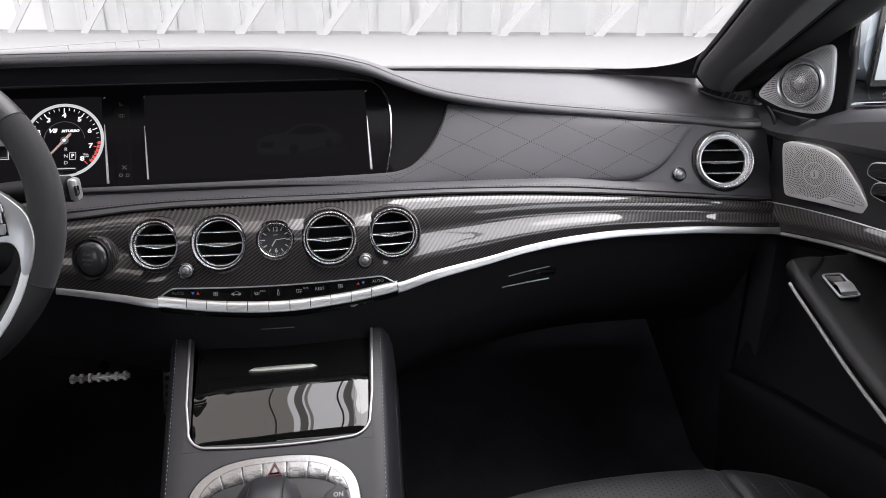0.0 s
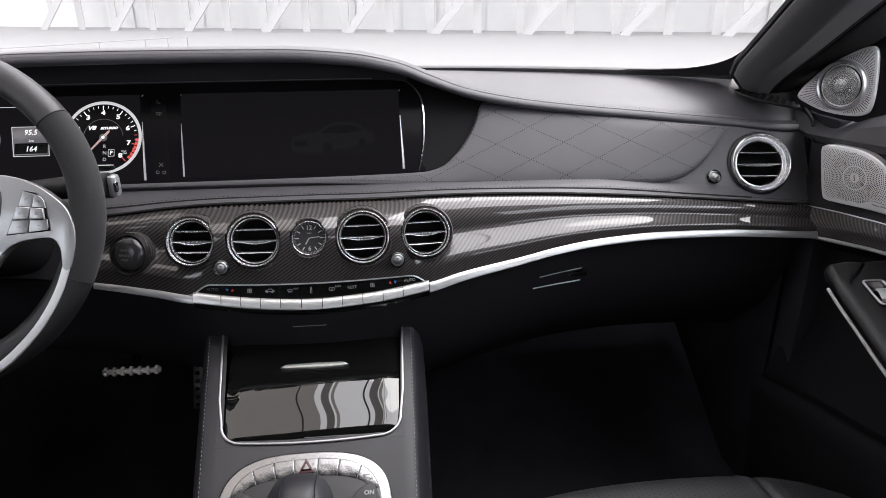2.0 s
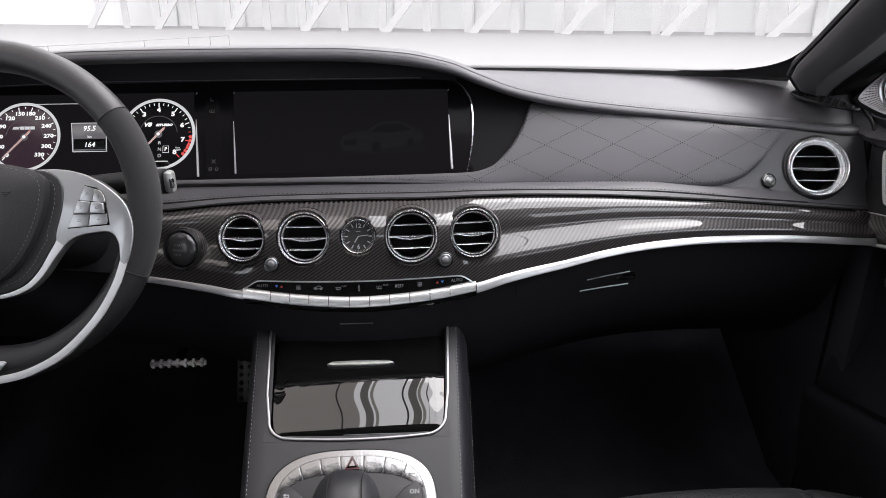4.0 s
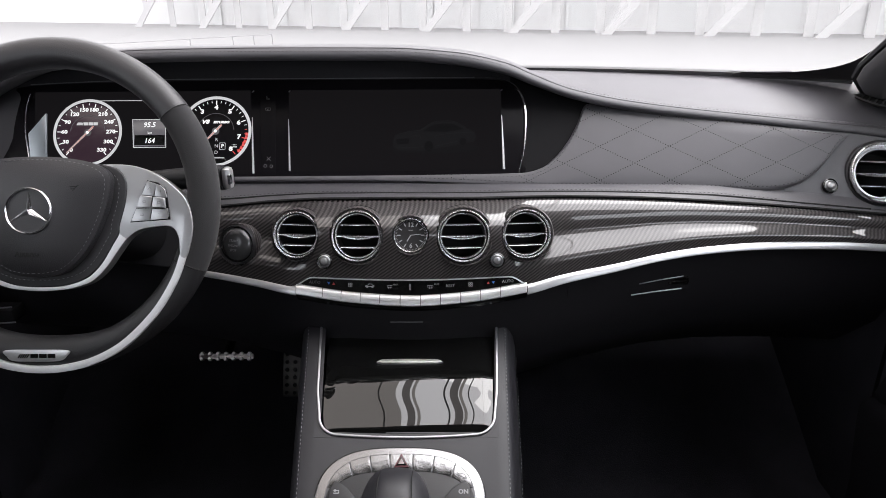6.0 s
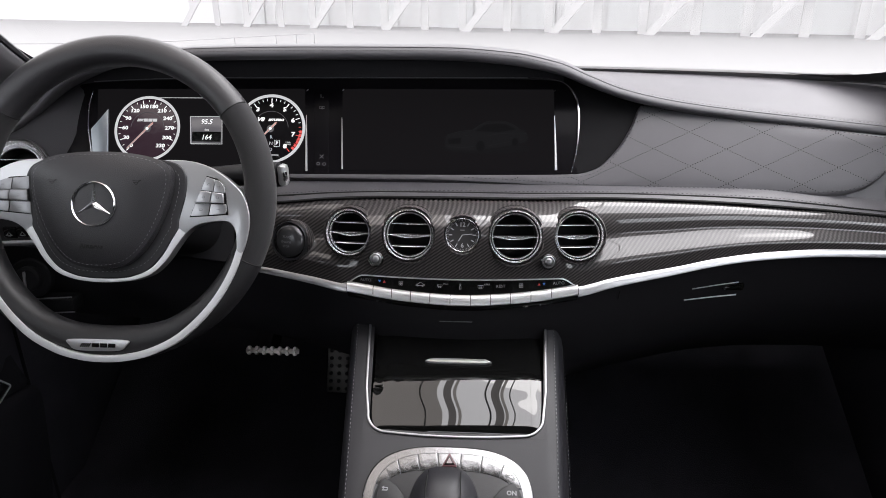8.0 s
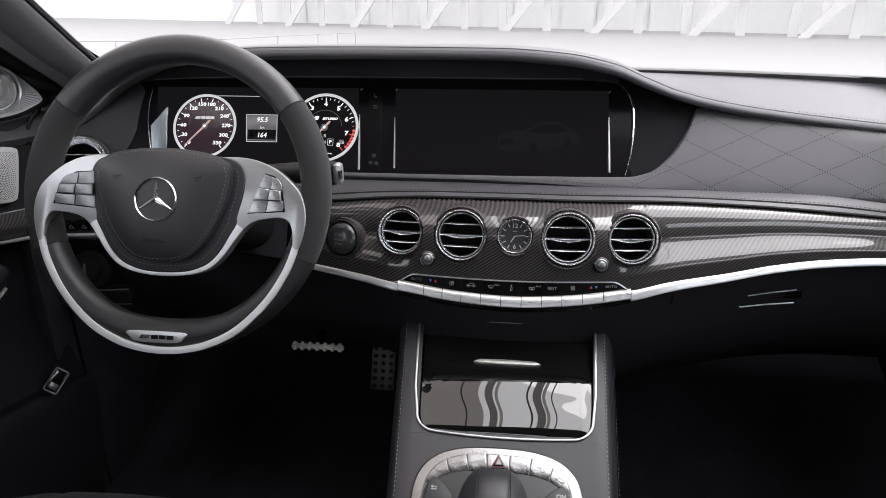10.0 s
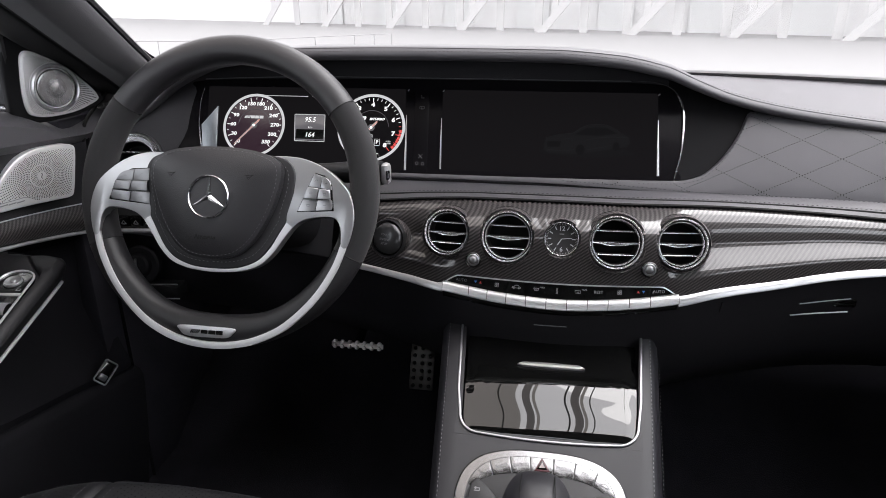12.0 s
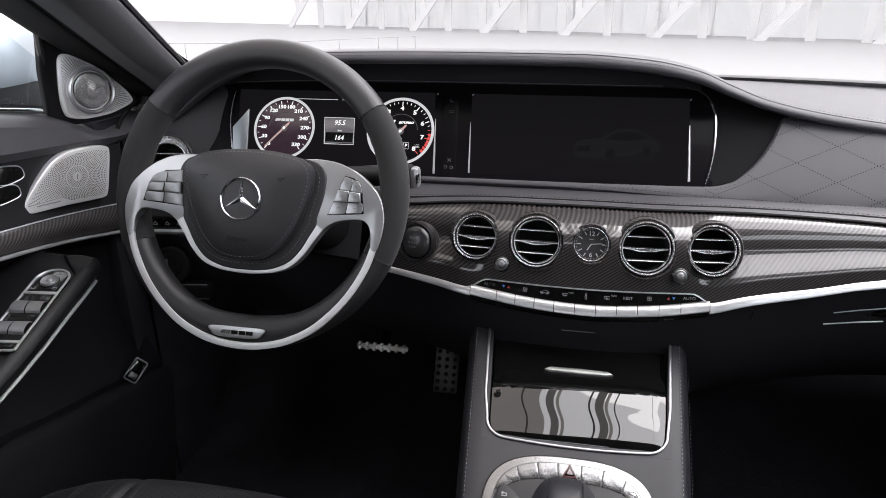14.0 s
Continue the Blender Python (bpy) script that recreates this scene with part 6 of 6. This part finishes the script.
        rows.append([(sx + 0.02, p.y, p.z - 0.022), (sx + 0.003, p.y, p.z - 0.006), (sx, p.y, p.z + 0.003), (sx - 0.007, p.y, cz - 0.004), (sx - 0.0105, p.y, cz + 0.005), (sx - 0.009, p.y, zt - 0.005), (sx - 0.003, p.y, zt + 0.001), ((sx + gx) / 2, p.y + 0.002, zt + 0.003), (gx - 0.003, p.y + 0.002, zt + 0.0015), (gx, p.y + 0.002, zt - 0.002), (gx + 0.003, p.y + 0.002, zt), (gx + 0.03, p.y + 0.002, zt + 0.0024), (0.715, p.y + 0.002, zt + 0.005), (0.745, p.y, zt + 0.004)])
    tip = Vector((0.705, 0.745, 0.598))
    cap = []
    for lam in (1.0, 0.82, 0.58, 0.34, 0.14):
        cap.append([Vector(r).lerp(tip, lam) + Vector((-0.012, 0.010, 0.0)) * math.sin(lam * math.pi) for r in rows[0]])
    b = loft([[(s * x, y, z) for x, y, z in r] for r in cap + rows])
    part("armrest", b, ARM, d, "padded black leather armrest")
    part("armrest_strip", tube([(s * (p.x - 0.001), p.y, p.z - 0.001) for p in strip], 0.0022, 8), BRIGHTKEY, d, "bright strip under the armrest")
    # speaker grille
    gd = Vector((s * 0.2, -0.98, 0)).normalized()
    gm = facing((s * 0.7005, 0.88, 0.70), Vector((-s * 0.98, -0.2, 0.0)))
    sg = gd.dot(gm.to_3x3() @ Vector((1, 0, 0)))
    sg = 1 if sg > 0 else -1
    out = [(0.017, 0.030), (0.022, 0.038), (0.040, 0.0425), (0.075, 0.0445), (0.098, 0.041), (0.118, 0.032), (0.145, 0.010), (0.166, -0.012), (0.168, -0.0205), (0.156, -0.0255), (0.11, -0.0285), (0.060, -0.0335), (0.040, -0.0345), (0.0325, -0.028), (0.024, 0.0)]
    outl = [(sg * p.x, p.y) for p in smooth_path([(*q, 0) for q in out], 5, True)]
    sp = part("speaker_grille", slab(outl, 0.005, 0.012, 0.0022), GRILLE, d, "perforated silver speaker grille", m=gm)
    spots = []
    cx, cy = 0.079, 0.0065
    inner = offset2(outl, 0.006)
    for r in [0.0070 + 0.0017 * k for k in range(5)] + [0.0170 + 0.0019 * k for k in range(9)]:
        n = max(12, int(2 * math.pi * r / 0.0023))
        for k in range(n):
            a = 2 * math.pi * k / n + r * 40
            x, y = cx + r * 1.16 * math.cos(a), cy + r * math.sin(a)
            if polygon_has(sg * x, y, inner):
                spots.append(((sg * x, y, 0.0053), (0, 0, 1)))
    for k in range(96):
        a = 2 * math.pi * k / 96
        for j in range(34):
            r = 0.0345 + 0.0024 * j
            x, y = cx + r * 1.16 * math.cos(a), cy + r * math.sin(a)
            if polygon_has(sg * x, y, inner) and not (y < -0.0135 and x > 0.098):
                spots.append(((sg * x, y, 0.0053), (0, 0, 1)))
    part("perforation", dots(spots, 0.00078), HOLE, sp, m=gm, kind="stuff")
    part("emblem_mark", tube([(sg * (cx + 0.001 * math.sin(q * 6)), cy + 0.007 * (q - 0.5), 0.0055) for q in span(0, 1, 8)], 0.0006, 5), ENGRAVE, sp, m=gm)
    part("script_rule", tube([(sg * x, y, 0.0053) for x, y in ((0.160, -0.0140), (0.128, -0.0150), (0.112, -0.0150), (0.098, -0.0200))], 0.0005, 5), KEYPLATE, sp, m=gm)
    for k in range(3):
        part("script_bar", box((0.011, 0.0016, 0.0003)), KEYPLATE, sp, m=gm @ Matrix.Translation((sg * (0.118 + 0.012 * k), -0.0195 + 0.0008 * k, 0.0053)), smooth=False)
    # memory switches
    for dx, dz in ((0.0, 0.0), (0.010, -0.022)):
        o = [(sg * (0.167 + dx + x), 0.034 + dz + y) for x, y in ((-0.006, 0.0), (0.002, 0.010), (0.035, 0.012), (0.035, -0.010), (0.0, -0.008))]
        part("seat_switch", slab([(p.x, p.y) for p in smooth_path([(*q, 0) for q in o], 4, True)], 0.002, 0.006, 0.001), GLOSS, d, "gloss black seat switch with a bright rim", m=gm @ Matrix.Translation((0, 0, 0.012)))
        part("switch_rim", tube([(p.x, p.y, 0.0014) for p in smooth_path([(*q, 0) for q in o], 4, True)], 0.0009, 5, True), SILVER, d, m=gm @ Matrix.Translation((0, 0, 0.012)))
    # mirror corner with tweeter
    tm = facing((s * 0.713, 0.858, 0.817), Vector((-s * 0.9, -0.43, 0.0)))
    cover = [(-0.074, -0.024), (-0.068, -0.012), (-0.02, 0.040), (0.02, 0.066), (0.052, 0.075), (0.058, 0.03), (0.060, -0.040), (0.046, -0.044), (0.010, -0.045), (-0.030, -0.042), (-0.058, -0.034)]
    part("mirror_corner", slab([(sg * x, y) for x, y in cover], -0.001, 0.012, 0.004), DARK, d, "black triangular mirror corner cover", m=tm)
    tri = [(-0.0625, -0.0175), (-0.053, -0.002), (-0.026, 0.0255), (0.004, 0.0455), (0.022, 0.0530), (0.0315, 0.0500), (0.0360, 0.036), (0.0405, 0.0), (0.0395, -0.024), (0.032, -0.0335), (0.010, -0.0375), (-0.024, -0.0355), (-0.050, -0.028), (-0.060, -0.0235)]
    tri = [(sg * p.x, p.y) for p in smooth_path([(*q, 0) for q in tri], 4, True)]
    tg = part("tweeter_grille", slab(tri, 0.004, 0.008, 0.002), GRILLE, d, "perforated silver tweeter grille", m=tm)
    tin = offset2(tri, 0.004)
    spots = []
    for k in range(88):
        a = 2 * math.pi * k / 88
        for j in range(20):
            r = 0.0355 + 0.0019 * j
            x, y = -0.003 + r * math.cos(a), 0.001 + r * math.sin(a)
            if polygon_has(sg * x, y, tin):
                spots.append(((sg * x, y, 0.0043), (0, 0, 1)))
    part("perforation", dots(spots, 0.00078), HOLE, tg, m=tm, kind="stuff")
    wm = tm @ Matrix.Translation((sg * -0.003, 0.001, 0.004))
    part("tweeter_ring", ring(0.0285, 0.0335, -0.006, 0.006), SILVER, tg, "polished tweeter ring", m=wm)
    part("tweeter_groove", lathe([(0.0295, 0.001), (0.0262, -0.001), (0.0250, 0.002)], 44), HOLE, tg, m=wm)
    part("tweeter_face", lathe([(0.0256, -0.001), (0.0250, 0.0028), (0.0235, 0.0032), (0.016, 0.0026), (0.009, 0.0034), (0.003, 0.0042), (1e-5, 0.0043)], 44), TWEETER, tg, "spun metal tweeter dome", m=wm)
    spots = []
    def face_z(r):
        return 0.0004 + 0.0026 + abs(r - 0.016) * (0.115 if r < 0.016 else 0.09)
    for r in (0.0092, 0.0112, 0.0132):
        n = int(2 * math.pi * r / 0.0023)
        spots += [((r * math.cos(2 * math.pi * k / n), r * math.sin(2 * math.pi * k / n), face_z(r)), (0, 0, 1)) for k in range(n)]
    fine = []
    for r in (0.0158, 0.0172, 0.0186, 0.0200, 0.0214, 0.0226):
        fine += [((r * math.cos(2 * math.pi * k / 64), r * math.sin(2 * math.pi * k / 64), face_z(r)), (0, 0, 1)) for k in range(64)]
    part("perforation", dots(fine, 0.00036), HOLE, tg, m=wm, kind="stuff")
    part("perforation", dots(spots, 0.00072), HOLE, tg, m=wm, kind="stuff")
    part("window_strip", tube([(s * 0.745, 0.80, 0.7975), (s * 0.745, 0.716, 0.8125), (s * 0.745, 0.5, 0.838), (s * 0.745, -0.4, 0.848)], 0.0034, 8), CHROME, d, "bright strip at the window's foot")
    part("window_post", tube([(s * 0.740, 0.815, 0.79), (s * 0.740, 0.815, 0.85), (s * 0.738, 0.815, 0.93)], 0.005, 8), SOFT, d)
    fr = [(0.737, 0.830, 0.872), (0.737, 0.826, 0.890), (0.736, 0.808, 0.915), (0.734, 0.775, 0.938), (0.728, 0.70, 0.985), (0.715, 0.58, 1.05), (0.70, 0.44, 1.12), (0.69, 0.30, 1.145)]
    bk = [(0.737, 0.905, 0.850), (0.737, 0.885, 0.868), (0.734, 0.855, 0.890), (0.732, 0.815, 0.913), (0.722, 0.74, 0.962), (0.708, 0.62, 1.03), (0.694, 0.48, 1.108), (0.68, 0.30, 1.17)]
    rows = []
    for p, q in zip(smooth_path([Vector(v) for v in fr], 4), smooth_path([Vector(v) for v in bk], 4)):
        rows.append([(s * (p.x + 0.012), p.y, p.z), (s * p.x, p.y, p.z), (s * (p.x - 0.006), p.y + 0.006, p.z + 0.004), (s * (q.x - 0.004), q.y - 0.006, q.z - 0.004), (s * q.x, q.y, q.z), (s * (q.x + 0.015), q.y, q.z)])
    part("window_frame", loft(rows), DARK, d, "black window frame beside the pillar")
    g = part("window_pane", loft([[(s * 0.755, 0.90, 0.80), (s * 0.755, -1.3, 0.83)], [(s * 0.69, 0.42, 1.15), (s * 0.69, -1.3, 1.16)]]), SIDEPANE, d, "clear side window", smooth=False)
    g.visible_shadow = False
    # switches on the armrest
    return d


left_door, right_door = door(-1), door(1)
for sd in (-1, 1):
    line = smooth_path([(sd * 0.7125, 0.985, 0.800), (sd * 0.7125, 0.9515, 0.780), (sd * 0.7125, 0.914, 0.757), (sd * 0.7125, 0.902, 0.722), (sd * 0.7125, 0.876, 0.640), (sd * 0.7125, 0.864, 0.605)], 5)
    solid("door_seal", tube([p + Vector((0, -0.004, 0.001)) for p in line], 0.0026, 8), HOLE, "black seal between dashboard and door", "seal", "structure")

# window switches
def arm_frame(sd, x, y, lean):
    """A frame on the armrest's top."""
    return facing((sd * x, y, arm_top(x, y) + 0.0015), (-sd * 0.08, -0.23, 1.0), (sd * lean, 1, 0.23))


def round_panel(w, front, back, tip=0.0, r=0.006):
    """A rounded oblong, its front drawn out to a blunt tip."""
    pts = []
    for cx, cy, a0 in ((w - r, front - r, 0), (-w + r, front - r, 90), (-w + r, back + r, 180), (w - r, back + r, 270)):
        pts += [(cx + r * math.cos(radians(a0 + k * 15)), cy + r * math.sin(radians(a0 + k * 15))) for k in range(7)]
    return [(x, y + (tip * (1 - (x / w) ** 2) if y > front - r else 0)) for x, y in pts]


m = arm_frame(1, 0.6635, 0.6555, 0.09)
o = round_panel(0.0118, 0.0215, -0.0215, 0, 0.004)
part("window_switch", slab(o, 0.0025, 0.01, 0.001), GLOSS, right_door, "single window switch in a bright frame", m=m)
part("switch_frame", tube([(x, y, 0.0028) for x, y in o], 0.0013, 6, True), SILVER, right_door, m=m)
part("switch_key", loft([[(x, y, z) for y, z in ((-0.018, 0.002), (-0.016, 0.006), (-0.008, 0.0085), (0.000, 0.008), (0.002, 0.002))] for x in span(-0.0098, 0.0098, 5)]), SILVER, right_door, m=m)
m = arm_frame(-1, 0.6505, 0.615, 0.19)
o = round_panel(0.0205, 0.068, -0.080, 0.0, 0.0195)
o = [(x, y) if y > 0 else (math.copysign(min(0.0205, abs(x) * 1.6), x), max(-0.080, y - 0.004)) for x, y in o]
part("switch_panel", slab(o, 0.003, 0.012, 0.001), GLOSS, left_door, "gloss black window switch panel", m=m)
part("switch_frame", tube([(x, y, 0.003) for x, y in o], 0.0015, 6, True), SILVER, left_door, m=m)
dm = m @ Matrix.Translation((0, 0.044, 0.002))
dial = part("mirror_dial", lathe([(0.0104, 0.0), (0.0104, 0.003), (0.0094, 0.0045), (0.0082, 0.0040), (0.0063, 0.0028), (0.0030, 0.0030), (0.0022, 0.0040), (1e-5, 0.0042)], 36), KEYPLATE, left_door, "silver mirror adjuster", m=dm)
part("dial_groove", ring(0.0103, 0.0118, -0.0006, 0.0020, 36), HOLE, dial, m=dm)
for x, y in ((-0.0135, -0.014), (0.0125, -0.014), (0.004, 0.0175)):
    glyph([[(-0.5, -0.3), (0.5, -0.3), (0.5, 0.3), (-0.3, 0.3), (-0.5, -0.3)]], 0.005, dial, dm @ Matrix.Translation((x, y, 0.0013)), ICON, r=0.08)
part("cross_bar", box((0.040, 0.005, 0.002), (0, 0.0205, 0.0032), 0.0008), SILVER, left_door, m=m)
for y in (-0.006, -0.043):
    for x in (-0.0094, 0.0094):
        part("switch_key", loft([[(x + dx, y + dy, z) for dy, z in ((-0.011, 0.002), (-0.0105, 0.0050), (-0.0085, 0.0072), (-0.005, 0.0086), (0.000, 0.0090), (0.005, 0.0080), (0.0085, 0.0058), (0.010, 0.002))] for dx in span(-0.0088, 0.0088, 5)]), KEYPLATE, left_door, m=m)
part("cross_bar", box((0.040, 0.004, 0.002), (0, -0.066, 0.0032), 0.0008), SILVER, left_door, m=m)
for x in (-0.011, 0.011):
    part("child_lock", box((0.012, 0.006, 0.003), (x, -0.073, 0.0035), 0.001), GLOSS, left_door, m=m)
m = facing((-0.703, 0.829, 0.3765), (1, -0.6, 0.25)) @ Matrix.Rotation(radians(-50), 4, "Z")
part("boot_switch", box((0.020, 0.033, 0.008), (0, 0, 0), 0.003), GLOSS, left_door, "boot release switch in a silver frame", m=m)
part("switch_frame", tube([(x, y, 0.004) for x, y in round_panel(0.011, 0.018, -0.018, 0, 0.003)], 0.0013, 6, True), SILVER, left_door, m=m)
part("switch_key", box((0.014, 0.010, 0.006), (0, -0.009, 0.004), 0.002), KEYDARK, left_door, m=m)

# ---- wing mirrors ----
for s in (-1, 1):
    mx, mz = (1.020, 0.868) if s > 0 else (1.125, 0.842)
    mir = thing("wing_mirror", "silver wing mirror housing with a dark glass rim", "wing mirror", (s * 1.0, 1.08, 0.85), "wing mirrors")
    secs = []
    for q in span(0, 1, 17):
        y = 1.005 + 0.20 * q
        w = (0.112 + 0.012 * math.sin(math.pi * min(1, q * 1.4))) * math.sqrt(max(0.03, 1 - (q * 0.98) ** 4))
        h = 0.082 * math.sqrt(max(0.03, 1 - (q * 0.98) ** 3))
        secs.append([(s * (mx - 0.012 * q) + w * math.copysign(abs(math.cos(a)) ** 0.7, math.cos(a)), y, mz + h * math.copysign(abs(math.sin(a)) ** 0.6, math.sin(a))) for a in (2 * math.pi * k / 64 for k in range(64))])
    part("housing", loft(secs, True, True), PAINT, mir, "silver painted housing")
    for dz in (-0.052, -0.038, -0.024):
        part("rib", tube([(s * (mx - 0.108), 1.012, mz + dz), (s * (mx - 0.119), 1.06, mz + dz), (s * (mx - 0.122), 1.13, mz + dz * 0.95)], 0.0016, 6), PAINT, mir)
    part("glass_rim", box((0.212, 0.016, 0.160), (s * (mx + 0.006), 1.000, mz), 0.007), GLOSS, mir)
    part("mirror_glass", box((0.196, 0.006, 0.136), (s * (mx + 0.002), 0.992, mz), 0.002), MIRROR, mir)
    foot = [[(s * x, y, z) for y, z in ((0.99, z1 - 0.02), (1.02, z1), (1.09, z1 + 0.004), (1.14, z1 - 0.02), (1.13, z1 - 0.10), (1.00, z1 - 0.10))] for x, z1 in ((0.79, 0.790), (0.85, 0.785), (0.93, 0.790), (1.02, 0.792))]
    part("foot", loft(foot, True, True), DARK, mir, "black mirror foot")

# ---- seats ----
for s in (-1, 1):
    cx = s * 0.4115
    seat = thing("car_seat", "black perforated leather car seat cushion with stitched bolsters", "seat", (cx, 0.3, 0.15), "front seats")
    front = 0.6705 if s > 0 else 0.6338

    def seat_z(x, q):
        """Height at a place across, out towards the door, and a depth behind the front edge."""
        z = 0.3884 - 0.07 * math.exp(-q / 0.016) - 0.021 * q
        z -= 0.0096 * (max(0, 0.118 - x) / 0.3) ** 2 + 0.0183 * (max(0, x - 0.118) / 0.12) ** 2
        return z - 0.005 * math.exp(-((x - 0.124) / 0.004) ** 2) - 0.09 * max(0, (abs(x) - 0.235) / 0.03) ** 2

    def seat_point(x, q, lift=0.0):
        return (cx + s * x, front - q - 0.0438 * (abs(x) / 0.255) ** 2.5, seat_z(x, q) + lift)
    across = [s * k for k in span(-0.265, 0.265, 133)]
    rows = [[(cx + s * x, seat_point(x, 0.004)[1], 0.14) for x in across]]
    rows += [[seat_point(x, q) for x in across] for q in [0.0, 0.002, 0.004, 0.0065, 0.009, 0.012, 0.016, 0.020, 0.024, 0.029, 0.034, 0.040, 0.05, 0.065, 0.08, 0.10, 0.12, 0.16, 0.20, 0.30, 0.45, 0.62]]
    part("cushion", loft(rows), SEAT, seat)
    for e in (0.107, 0.142, 0.180, 0.187, 0.222):
        part("stitching", dashes([seat_point(e, q, 0.0006) for q in span(0.006, 0.12, 70)], 0.004, 0.002, 0.0011), SEATTHREAD, seat, kind="stuff")
    spots = []
    for i in list(range(31)) + list(range(38, 43)):
        for j in range(18):
            x, q = -0.098 + i * 0.0065, 0.018 + j * 0.0065 + (i % 2) * 0.00325
            p = Vector(seat_point(x, q))
            n = (Vector(seat_point(x + s * 0.001, q)) - p).cross(Vector(seat_point(x, q - 0.001)) - p).normalized()
            spots.append((p + n * 0.0004, n))
    part("perforation", dots(spots, 0.0010), HOLE, seat, kind="stuff")
    b = bmesh.new()
    box((0.50, 0.14, 0.62), (cx, -0.42, 0.66), 0.06, b)
    part("backrest", b, SEAT, seat)
